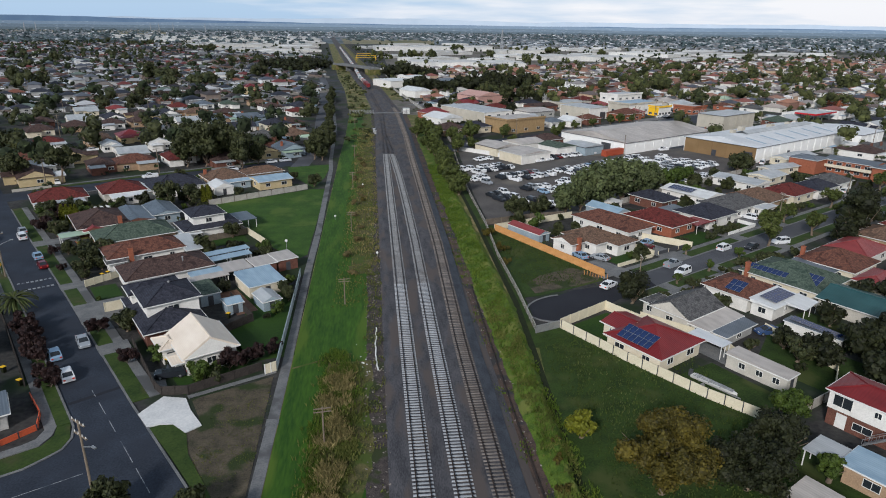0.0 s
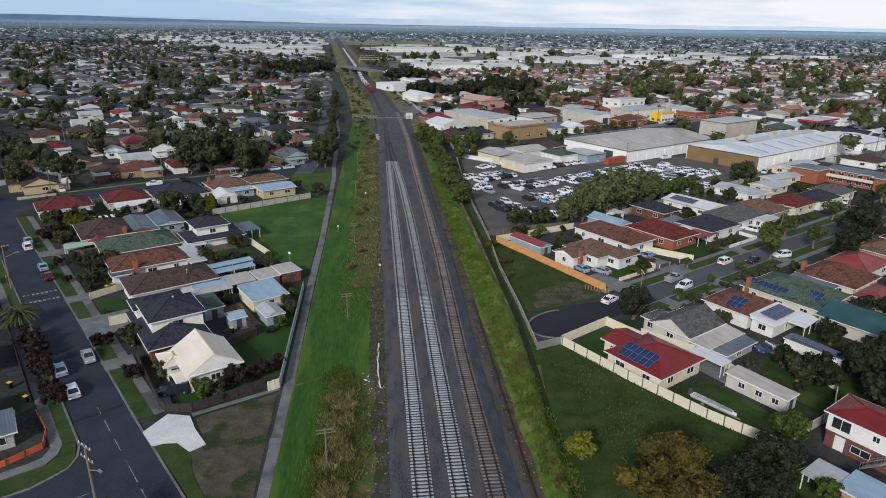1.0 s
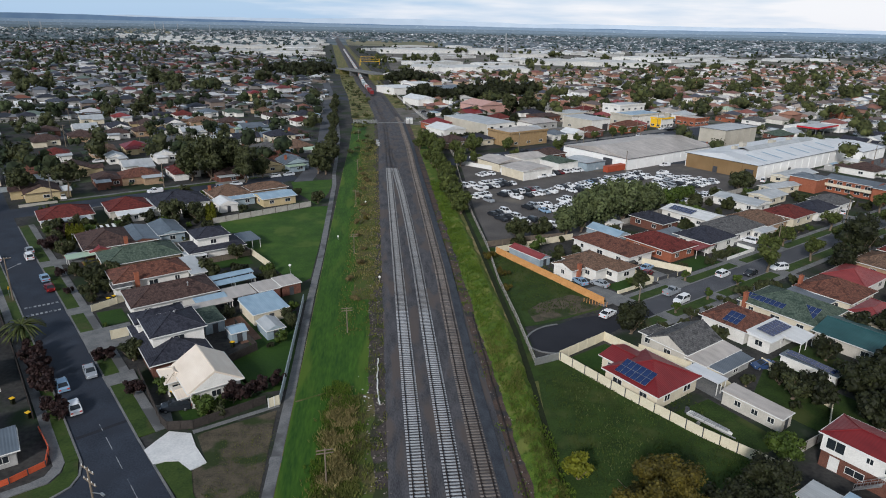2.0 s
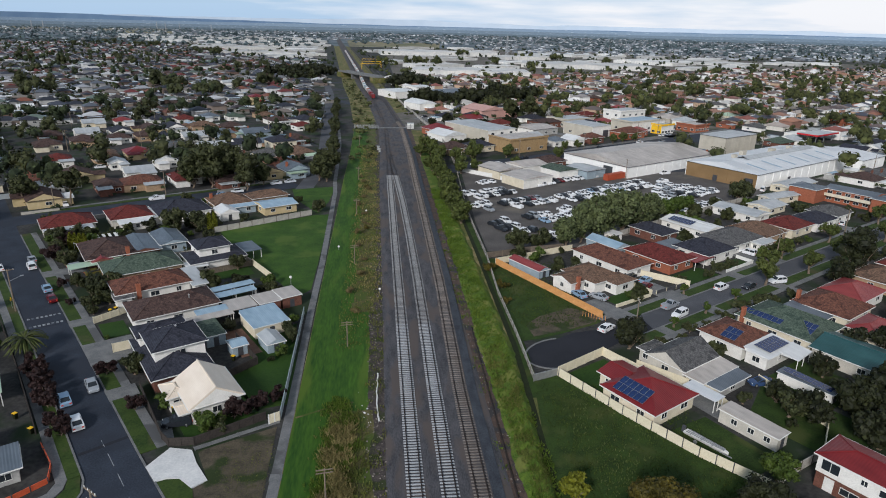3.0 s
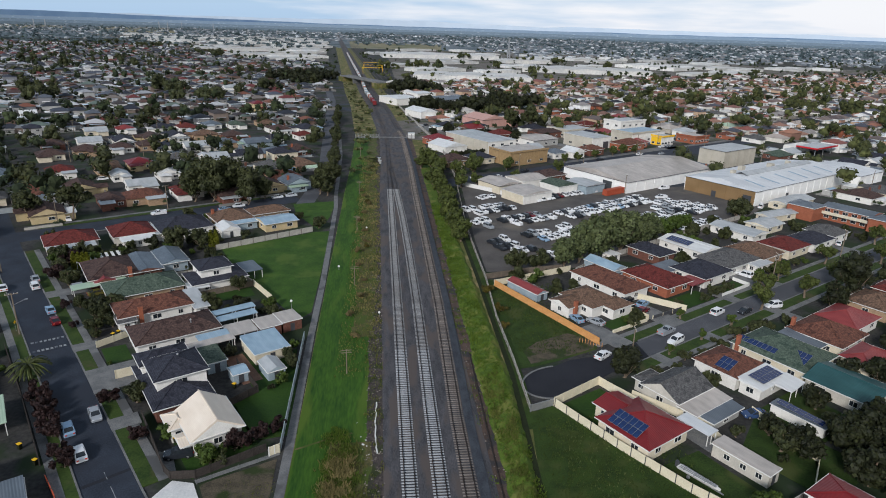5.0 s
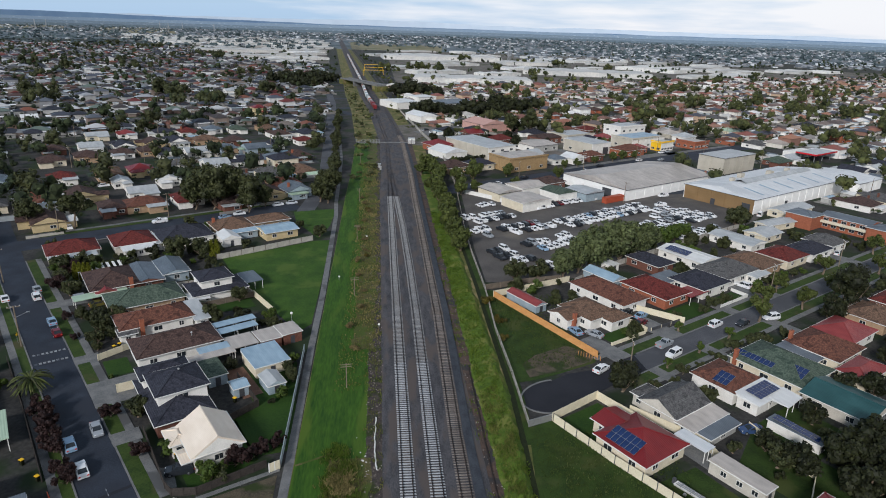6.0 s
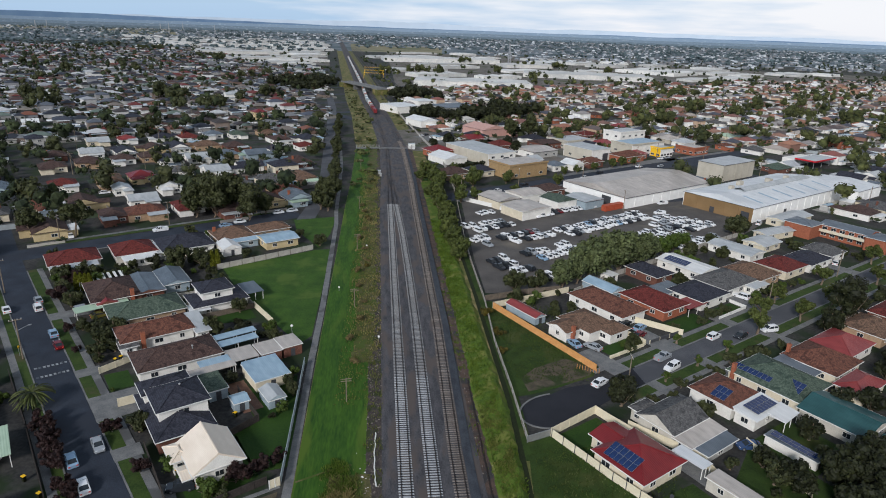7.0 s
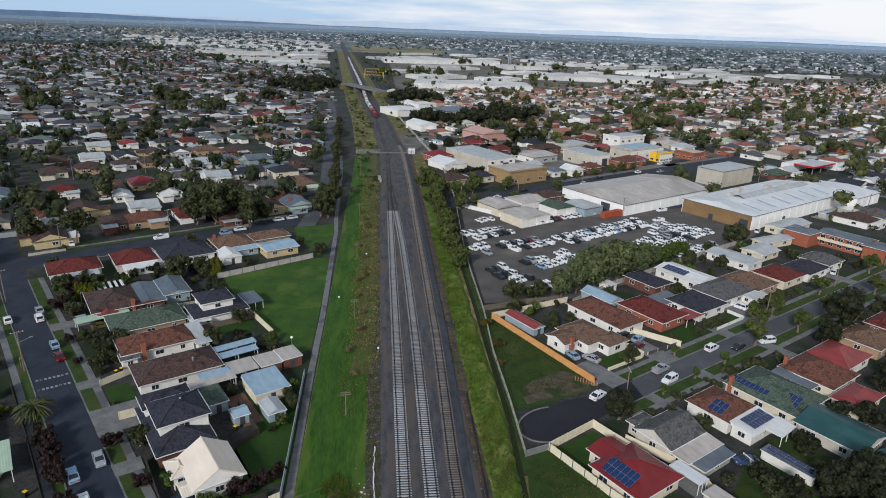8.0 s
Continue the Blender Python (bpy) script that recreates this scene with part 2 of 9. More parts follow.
M = {
    # ground
    "soil": surface("soil_and_lawn", lin(38, 39, 40), lin(70, 69, 67), 5, 0.95, bump=0.4, fine=0.7, place="World", patches=(lin(36, 50, 29), 0.42)),
    "lawn": surface("mown_lawn", lin(28, 55, 11), lin(46, 74, 18), 6, 0.9, bump=0.5, fine=0.3, place="World", patches=(lin(56, 74, 26), 0.22)),
    "striplawn": surface("mown_strip_grass", lin(32, 66, 10), lin(62, 96, 22), 1.7, 0.9, bump=0.5, fine=0.4, place="World", stretch=(1.0, 0.16, 1), patches=(lin(74, 98, 28), 0.3)),
    "parklawn": surface("park_lawn", lin(36, 66, 15), lin(62, 92, 26), 4, 0.9, bump=0.5, fine=0.4, place="World", patches=(lin(72, 94, 34), 0.3)),
    "railgrass": surface("railway_grass", lin(70, 78, 38), lin(108, 106, 60), 2.4, 0.95, bump=0.7, fine=0.4, place="World", patches=(lin(128, 116, 80), 0.36)),
    "leaf_mid": surface("mid_green_leaves", lin(46, 57, 22), lin(84, 92, 42), 3, 0.7, island=0.3),
    "bank": surface("weedy_bank", lin(54, 78, 20), lin(92, 112, 38), 1.6, 0.95, bump=0.9, fine=0.22, place="World", patches=(lin(104, 110, 52), 0.3)),
    "verge": surface("verge_grass", lin(36, 57, 17), lin(62, 79, 30), 2.5, 0.9, bump=0.5, fine=0.3, place="World", patches=(lin(70, 70, 42), 0.2)),
    "field": surface("rough_field_grass", lin(30, 48, 13), lin(53, 74, 24), 3, 0.95, bump=0.7, fine=0.25, place="World", patches=(lin(64, 73, 33), 0.28)),
    "lot": surface("bare_lot", lin(58, 54, 45), lin(96, 88, 73), 1.6, 0.95, bump=0.7, fine=0.18, place="World", patches=(lin(46, 58, 28), 0.36)),
    "scrub": surface("weedy_dirt", lin(58, 62, 36), lin(104, 98, 62), 1.4, 0.95, bump=0.7, fine=0.22, place="World", patches=(lin(70, 84, 34), 0.5)),
    "dirt": surface("dark_dirt", lin(44, 41, 42), lin(88, 80, 76), 1.0, 0.95, bump=0.8, fine=0.16, place="World", patches=(lin(52, 60, 34), 0.36)),
    "darkballast": surface("dark_ballast", lin(44, 48, 56), lin(70, 75, 82), 1.4, 0.9, bump=0.7, fine=0.14, place="World", stretch=(1, 0.5, 1)),
    "rust": surface("rusty_rubble", lin(60, 51, 48), lin(98, 81, 72), 1.6, 0.95, bump=0.8, fine=0.16, place="World", patches=(lin(58, 57, 58), 0.36)),
    "ballast": surface("track_ballast", lin(50, 51, 56), lin(90, 89, 92), 1.6, 0.9, bump=0.8, fine=0.14, place="World", stretch=(1.2, 0.3, 1), patches=(lin(86, 79, 76), 0.42)),
    "asphalt": surface("street_asphalt", lin(35, 41, 51), lin(56, 63, 75), 5, 0.85, bump=0.2, fine=0.25, place="World", patches=(lin(45, 50, 60), 0.35)),
    "paleasphalt": surface("pale_worn_asphalt", lin(66, 68, 74), lin(94, 96, 101), 6, 0.85, bump=0.2, fine=0.25, place="World", patches=(lin(74, 76, 81), 0.35)),
    # dark green that paints in the shade of the ditch
    "ditch": surface("painted_ditch_shade", lin(20, 27, 11), lin(36, 46, 18), 1.2, 0.95, bump=0.8, fine=0.2, place="World"),
    "carpark": surface("car_park_gravel", lin(70, 68, 67), lin(101, 97, 94), 9, 0.9, bump=0.4, fine=0.3, place="World", patches=(lin(113, 107, 97), 0.2)),
    "yardgravel": surface("yard_gravel", lin(78, 75, 70), lin(122, 117, 111), 9, 0.9, bump=0.4, fine=0.4, place="World", patches=(lin(68, 75, 49), 0.3)),
    "newasphalt": surface("dark_new_asphalt", lin(30, 32, 39), lin(42, 44, 51), 6, 0.85, bump=0.2, fine=0.2, place="World"),
    "concrete": surface("old_concrete", lin(92, 94, 96), lin(128, 129, 128), 2.2, 0.85, bump=0.15, fine=0.2, place="World"),
    "newconcrete": surface("new_concrete", lin(196, 198, 198), lin(222, 222, 220), 3, 0.8, fine=0.3, place="World"),
    "path": surface("path_concrete", lin(94, 96, 98), lin(126, 127, 127), 2.2, 0.85, bump=0.15, fine=0.2, place="World", patches=(lin(86, 87, 88), 0.3)),
    "brickpave": surface("brick_paving", lin(96, 72, 60), lin(128, 98, 84), 1.2, 0.85, bump=0.3, fine=0.15, place="World"),
    "line": surface("road_paint", lin(110, 114, 120), lin(168, 170, 172), 0.5, 0.7, place="World", patches=(lin(72, 77, 86), 0.4)),
    "dryfield": surface("dry_paddock", lin(116, 112, 88), lin(140, 134, 108), 60, 0.95, fine=5, place="World", patches=(lin(100, 106, 80), 0.35)),
    # ground colours shifted to pale blue-grey to imitate haze
    "far": surface("haze_tinted_far_ground", lin(84, 96, 104), lin(118, 128, 134), 60, 0.95, fine=9, place="World", patches=(lin(72, 86, 92), 0.5)),
    # railway
    "sleeper": surface("concrete_sleeper", lin(140, 145, 150), lin(174, 178, 182), 0.8, 0.85, bump=0.2, random=0.10),
    "sleepers": surface("concrete_sleepers", lin(116, 118, 120), lin(144, 146, 148), 0.8, 0.85, bump=0.2, island=0.10),
    "timber": surface("timber_sleeper", lin(92, 87, 84), lin(134, 127, 121), 0.7, 0.9, bump=0.3, random=0.22),
    "timbers": surface("timber_sleepers", lin(92, 87, 84), lin(134, 127, 121), 0.7, 0.9, bump=0.3, island=0.22),
    "rail": surface("rusty_rail", lin(50, 44, 42), lin(78, 66, 60), 1.0, 0.6, metal=0.5),
    # walls
    "white": paint("white_render", (214, 212, 206), (236, 234, 228)),
    "brightwhite": paint("bright_white_sheet_wall", (232, 232, 229), (244, 244, 241)),
    # white wall paint darkened to stand for walls in shade
    "dimwhite": paint("white_wall_toned_for_shade", (178, 174, 164), (202, 197, 186)),
    "cream": paint("cream_weatherboard", (200, 190, 166), (222, 213, 192)),
    "grey": paint("grey_render", (150, 150, 148), (178, 178, 174)),
    "redbrick": paint("red_brick", (92, 60, 50), (118, 80, 68), 0.85, 0.8),
    "orangebrick": paint("orange_brick", (138, 82, 60), (160, 98, 74), 0.85, 0.8),
    "tanbrick": paint("tan_brick", (150, 126, 102), (178, 152, 124), 0.85, 0.8),
    "bluegrey": paint("blue_grey_cladding", (132, 148, 158), (160, 174, 182)),
    "yellow": paint("pale_yellow_render", (182, 164, 124), (200, 182, 144)),
    "brownsheet": paint("brown_sheet_wall", (122, 98, 66), (142, 116, 82), 0.6, 6.0),
    "boxwall": paint("stained_concrete_wall", (168, 162, 148), (196, 190, 176), 0.85, 5.0),
    "trim": paint("white_trim", (214, 214, 210), (234, 234, 230), 0.5),
    "darktrim": paint("dark_trim", (58, 60, 64), (76, 78, 82), 0.5),
    # roofs
    "r_red": tile("red_roof_tiles", (82, 38, 37), (110, 54, 49)),
    "r_redsheet": sheet("red_sheet_roof", (108, 29, 33), (128, 39, 41)),
    "r_pinksheet": sheet("faded_red_sheet_roof", (122, 48, 50), (146, 68, 66)),
    "salmon": paint("salmon_render", (182, 142, 132), (200, 162, 152)),
    "r_terracotta": tile("terracotta_tiles", (80, 54, 47), (116, 78, 65)),
    "r_brown": tile("brown_tiles", (58, 46, 45), (88, 71, 66)),
    "r_tan": tile("tan_tiles", (86, 70, 60), (120, 96, 80)),
    "r_dark": tile("charcoal_tiles", (42, 44, 54), (60, 62, 72)),
    "r_grey": tile("grey_tiles", (72, 72, 74), (100, 100, 100)),
    "r_cream": sheet("cream_sheet_roof", (222, 208, 190), (238, 226, 210)),
    "r_blue": sheet("pale_blue_sheet_roof", (132, 158, 178), (162, 186, 202)),
    "r_zinc": sheet("zinc_sheet_roof", (156, 162, 166), (188, 192, 194)),
    "r_palezinc": sheet("pale_zinc_sheet_roof", (198, 203, 207), (222, 225, 227)),
    "r_slate": sheet("slate_grey_sheet_roof", (82, 92, 102), (106, 116, 126)),
    "r_green": tile("mossy_green_tiles", (58, 74, 66), (88, 100, 88)),
    "r_teal": sheet("teal_sheet_roof", (34, 72, 74), (50, 90, 92)),
    "r_mint": sheet("pale_green_sheet_roof", (158, 182, 158), (182, 204, 180)),
    "r_white": sheet("white_sheet_roof", (206, 208, 208), (228, 230, 230)),
    "r_rusty": sheet("old_pale_sheet_roof", (160, 154, 148), (196, 189, 182)),
    # parts
    "glass": surface("window_glass", (0.015, 0.02, 0.025), (0.03, 0.036, 0.042), 2.0, 0.08, spec=0.6),
    "solar": surface("solar_cells", lin(22, 38, 74), lin(36, 56, 100), 1.0, 0.15, spec=0.6),
    "fence": surface("paling_fence", lin(84, 76, 68), lin(118, 108, 96), 1.5, 0.9, bump=0.3),
    "darkfence": surface("dark_stained_fence", lin(44, 41, 39), lin(68, 62, 58), 1.5, 0.9, bump=0.3),
    "newfence": surface("fresh_timber_fence", lin(188, 132, 76), lin(214, 160, 102), 1.5, 0.85, bump=0.3),
    "creamfence": paint("cream_steel_fence", (206, 196, 168), (226, 218, 194), 0.6),
    "bluefence": paint("pale_blue_grey_fence", (140, 156, 162), (164, 178, 184), 0.6),
    "greyfence": paint("grey_concrete_fence", (150, 148, 142), (184, 180, 172), 0.9),
    "pole": surface("weathered_pole", lin(104, 94, 82), lin(140, 128, 112), 0.8, 0.9, bump=0.3, stretch=(4, 4, 0.4)),
    "steel": surface("galvanised_steel", lin(150, 152, 154), lin(178, 180, 182), 0.8, 0.45, metal=0.6),
    "rubber": surface("tyre_rubber", (0.012, 0.012, 0.013), (0.022, 0.022, 0.023), 0.3, 0.8),
    "lamp": surface("lamp_lens", lin(190, 60, 46), lin(204, 80, 60), 0.3, 0.3),
    "head": surface("headlamp_lens", lin(196, 200, 204), lin(222, 226, 228), 0.3, 0.15),
    "orange": paint("orange_netting", (196, 84, 52), (216, 104, 68)),
    "signyellow": paint("yellow_sign", (226, 176, 22), (240, 196, 40)),
    "signred": paint("red_fascia", (176, 28, 38), (196, 42, 50)),
    "container": paint("rust_red_steel", (148, 66, 44), (174, 88, 62)),
    # plants
    "bark": surface("bark", lin(86, 74, 62), lin(132, 118, 102), 0.8, 0.95, bump=0.5, stretch=(3, 3, 0.6)),
    "leaf_gum": surface("gum_leaves", lin(34, 41, 21), lin(69, 73, 40), 3, 0.7, island=0.3),
    "leaf_olive": surface("olive_green_leaves", lin(46, 45, 13), lin(94, 84, 26), 3, 0.7, island=0.25),
    "leaf_dark": surface("dark_leaves", lin(18, 24, 10), lin(43, 47, 20), 3, 0.7, island=0.4),
    "leaf_bright": surface("bright_leaves", lin(45, 62, 17), lin(70, 86, 27), 3, 0.7, island=0.28),
    "leaf_lime": surface("yellow_green_leaves", lin(83, 89, 16), lin(113, 114, 26), 3, 0.7, island=0.25),
    "leaf_silver": surface("grey_green_leaves", lin(44, 55, 30), lin(98, 107, 68), 3, 0.7, island=0.35),
    "leaf_red": surface("plum_leaves", lin(30, 19, 20), lin(52, 33, 30), 3, 0.7, island=0.3),
    "leaf_pine": surface("conifer_leaves", lin(34, 52, 22), lin(62, 82, 34), 2, 0.8, island=0.35),
    "weed": surface("green_weeds", lin(60, 84, 20), lin(96, 115, 38), 3, 0.85, island=0.3, place="World"),
    "fieldblade": surface("field_grass_blades", lin(46, 62, 22), lin(74, 88, 36), 5, 0.9, island=0.3, place="World"),
    "seedhead": surface("pale_seed_heads", lin(78, 90, 46), lin(106, 114, 68), 3, 0.9, island=0.2, place="World"),
    "leaf_dry": surface("brown_dry_leaves", lin(66, 60, 38), lin(110, 98, 62), 3, 0.8, island=0.3),
    "weedblade": surface("dull_weed_blades", lin(72, 84, 34), lin(114, 117, 60), 5, 0.9, island=0.3, place="World"),
    "straw": surface("dry_grass_stems", lin(106, 101, 62), lin(154, 142, 96), 3, 0.9, island=0.3, place="World"),
    # foliage with the blue-grey of distance haze mixed into its colour
    "woods": surface("haze_tinted_far_woods", lin(60, 76, 80), lin(94, 107, 110), 60, 0.9, island=0.3, fine=3, place="World"),
    "far_leaf": surface("distant_foliage", lin(19, 30, 21), lin(62, 72, 44), 13, 0.9, island=0.4, fine=4, place="World"),
}


def palette(name, colours, rough=0.7, island=True):
    """A surface whose colour is picked from a few, piece by piece."""
    m = bpy.data.materials.new(name)
    m.use_nodes = True
    n, l = m.node_tree.nodes, m.node_tree.links
    r = n.new("ShaderNodeValToRGB")
    r.color_ramp.interpolation = "CONSTANT"
    while len(r.color_ramp.elements) < len(colours):
        r.color_ramp.elements.new(0.5)
    for i, c in enumerate(colours):
        r.color_ramp.elements[i].position, r.color_ramp.elements[i].color = i / len(colours), (*lin(*c), 1)
    l.new(n.new("ShaderNodeNewGeometry").outputs["Random Per Island"], r.inputs["Fac"])
    noise_tex = n.new("ShaderNodeTexNoise")
    noise_tex.inputs["Scale"].default_value = 0.6
    geo = n.new("ShaderNodeNewGeometry")
    l.new(geo.outputs["Position"], noise_tex.inputs["Vector"])
    mr = n.new("ShaderNodeMapRange")
    mr.inputs["To Min"].default_value, mr.inputs["To Max"].default_value = 0.75, 1.25
    l.new(noise_tex.outputs["Fac"], mr.inputs["Value"])
    hs = n.new("ShaderNodeHueSaturation")
    l.new(r.outputs["Color"], hs.inputs["Color"])
    l.new(mr.outputs["Result"], hs.inputs["Value"])
    l.new(hs.outputs["Color"], n["Principled BSDF"].inputs["Base Color"])
    n["Principled BSDF"].inputs["Roughness"].default_value = rough
    return m


M["far_roof"] = palette("distant_roofs", [(51, 46, 48), (84, 62, 56), (42, 46, 56), (114, 117, 121), (74, 79, 92), (63, 58, 58), (48, 51, 62), (148, 151, 157), (102, 49, 48), (60, 65, 77), (113, 106, 100), (49, 51, 60), (40, 45, 56), (74, 56, 53), (86, 92, 102), (180, 182, 185), (118, 74, 58), (55, 49, 53), (95, 109, 102)])
M["warm_roof"] = palette("distant_warm_roofs", [(120, 92, 82), (144, 110, 94), (86, 76, 75), (142, 138, 136), (156, 112, 90), (98, 88, 85), (70, 72, 82), (164, 154, 146), (132, 82, 74), (114, 102, 97), (190, 188, 184), (74, 76, 86), (122, 86, 78), (106, 88, 83), (216, 215, 214), (148, 102, 84), (82, 86, 98)])
M["far_sheet"] = palette("distant_sheet_roofs", [(224, 226, 228), (182, 189, 195), (146, 158, 168), (236, 236, 234), (118, 116, 116), (200, 207, 213), (156, 150, 142), (186, 205, 216)])
M["yard_fence"] = palette("yard_fences", [(112, 106, 98), (144, 140, 134), (96, 94, 92), (176, 172, 162), (128, 126, 122), (158, 166, 170)])
M["yard_floor"] = palette("yard_floors", [(122, 120, 116), (140, 137, 133), (40, 58, 24), (52, 64, 32), (78, 74, 70), (48, 49, 50), (36, 52, 24), (46, 54, 34), (132, 130, 126), (60, 62, 66)])
M["far_wall"] = palette("distant_walls", [(216, 214, 208), (160, 126, 106), (236, 235, 232), (184, 158, 134), (212, 208, 198), (230, 229, 225), (136, 102, 88), (226, 225, 222)])
# far wall colours darkened for the dimly lit left suburb
M["dim_wall"] = palette("distant_walls_toned_dim", [(155, 155, 153), (110, 90, 81), (190, 190, 188), (127, 114, 105), (140, 140, 140), (208, 208, 207), (92, 77, 72), (121, 123, 127)])
M["warm_leaf"] = surface("lighter_distant_foliage", lin(33, 42, 25), lin(86, 90, 51), 13, 0.9, island=0.4, fine=4, place="World")
M["far_shed"] = palette("distant_shed_roofs", [(206, 206, 204), (182, 186, 190), (222, 220, 214), (150, 156, 162), (198, 190, 176), (132, 134, 136), (212, 214, 216), (176, 166, 152), (190, 194, 198)])
# roof colours muted towards blue-grey to imitate haze
M["horizon_roof"] = palette("haze_tinted_roofs", [(136, 143, 149), (106, 114, 120), (168, 174, 180), (96, 104, 110), (122, 122, 122), (206, 210, 213), (104, 110, 118), (130, 128, 128)])
M["far_works"] = surface("pale_sheet_cladding", lin(178, 180, 180), lin(216, 214, 208), 30, 0.6, random=0.24, fine=3, place="World")
M["tanwall"] = paint("ochre_brick", (142, 118, 84), (168, 142, 104), 0.85, 1.2)
CAR_PAINT = {"white": (226, 228, 230), "silver": (150, 156, 162), "charcoal": (42, 46, 52), "blue": (56, 78, 116), "pale_blue": (136, 164, 190), "maroon": (104, 26, 34), "olive": (96, 92, 48)}
for key, value in CAR_PAINT.items():
    M["car_" + key] = surface(key + "_car_paint", lin(*value), tuple(min(1, c * 1.12) for c in lin(*value)), 3, 0.25, metal=0.1, spec=0.5)


# ---- building helpers ----
GRID = Matrix.Rotation(radians(30), 4, "Z")      # the streets run at 30 degrees to the railway


def on(u, v, z=0.0, turn=0.0):
    """A pose in the street grid: u along the cross streets, v along the other ones."""
    return GRID @ pose(u, v, z, 0, 0, turn)


def xy(u, v):
    p = GRID @ Vector((u, v, 0))
    return p.x, p.y


def mesh_of(name, bm, material):
    me = bpy.data.meshes.new(name)
    bm.to_mesh(me)
    bm.free()
    me.materials.append(material)
    return me


def part(name, bm, material, parent, label=""):
    ob = new(name, mesh_of(name, bm, material))
    ob.parent = parent
    return tagged(ob, label)


def thing(name, label, category, m, group="", kind=""):
    ob = new(name)
    ob.matrix_world = m
    ob.empty_display_size = 0.5
    return tagged(ob, label, category, group, kind)


def solid(name, bm, material, m, label, category, group="", kind=""):
    ob = new(name, mesh_of(name, bm, material))
    ob.matrix_world = m
    return tagged(ob, label, category, group, kind)


def box(bm, x0, x1, y0, y1, z0, z1):
    v = [bm.verts.new((x, y, z)) for z in (z0, z1) for y in (y0, y1) for x in (x0, x1)]
    for f in ((0, 2, 3, 1), (4, 5, 7, 6), (0, 1, 5, 4), (2, 6, 7, 3), (0, 4, 6, 2), (1, 3, 7, 5)):
        bm.faces.new([v[i] for i in f])
    return v


def bar(bm, a, b, r=0.05, flat=1.0):
    """A square bar from a to b."""
    a, b = Vector(a), Vector(b)
    way = (b - a).normalized()
    side = way.cross(Vector((0, 0, 1)))
    side = side.normalized() if side.length > 1e-4 else Vector((1, 0, 0))
    up = side.cross(way) * flat
    ring = [[bm.verts.new(p + (side * s + up * t) * r) for s, t in ((-1, -1), (1, -1), (1, 1), (-1, 1))] for p in (a, b)]
    for i in range(4):
        bm.faces.new((ring[0][i], ring[0][(i + 1) % 4], ring[1][(i + 1) % 4], ring[1][i]))
    bm.faces.new(ring[0][::-1])
    bm.faces.new(ring[1])


def tube(bm, a, b, ra, rb, n=8):
    """A tapered round bar from a to b."""
    a, b = Vector(a), Vector(b)
    way = (b - a).normalized()
    side = way.orthogonal().normalized()
    up = way.cross(side)
    rings = [[bm.verts.new(p + (side * math.cos(k * 2 * math.pi / n) + up * math.sin(k * 2 * math.pi / n)) * r) for k in range(n)] for p, r in ((a, ra), (b, rb))]
    for k in range(n):
        bm.faces.new((rings[0][k], rings[0][(k + 1) % n], rings[1][(k + 1) % n], rings[1][k]))
    bm.faces.new(rings[0][::-1])
    bm.faces.new(rings[1])


def prism(bm, points, z0, z1):
    """An upright prism over a polygon that runs anticlockwise."""
    lo, hi = [bm.verts.new((x, y, z0)) for x, y in points], [bm.verts.new((x, y, z1)) for x, y in points]
    n = len(points)
    for i in range(n):
        bm.faces.new((lo[i], lo[(i + 1) % n], hi[(i + 1) % n], hi[i]))
    bm.faces.new(hi)
    bm.faces.new(lo[::-1])


def slab(name, points, top, material, label, category="ground", grid=True, bottom=-0.3):
    """A flat piece of ground with a real edge; points in the street grid, or in the railway's plan."""
    bm = bmesh.new()
    area = sum(a[0] * b[1] - b[0] * a[1] for a, b in zip(points, points[1:] + points[:1]))
    prism(bm, points if area > 0 else points[::-1], bottom, top)
    return solid(name, bm, M[material], GRID if grid else Matrix(), label, category, kind="structure")


def unwrap(bm):
    """UVs in metres: across the slope and up the slope of each face."""
    layer = bm.loops.layers.uv.verify()
    bm.normal_update()
    for f in bm.faces:
        n = f.normal
        t = Vector((-n.y, n.x, 0))
        t = t.normalized() if t.length > 1e-3 else Vector((1, 0, 0))
        s = n.cross(t)
        for loop in f.loops:
            loop[layer].uv = (loop.vert.co.dot(t), loop.vert.co.dot(s))


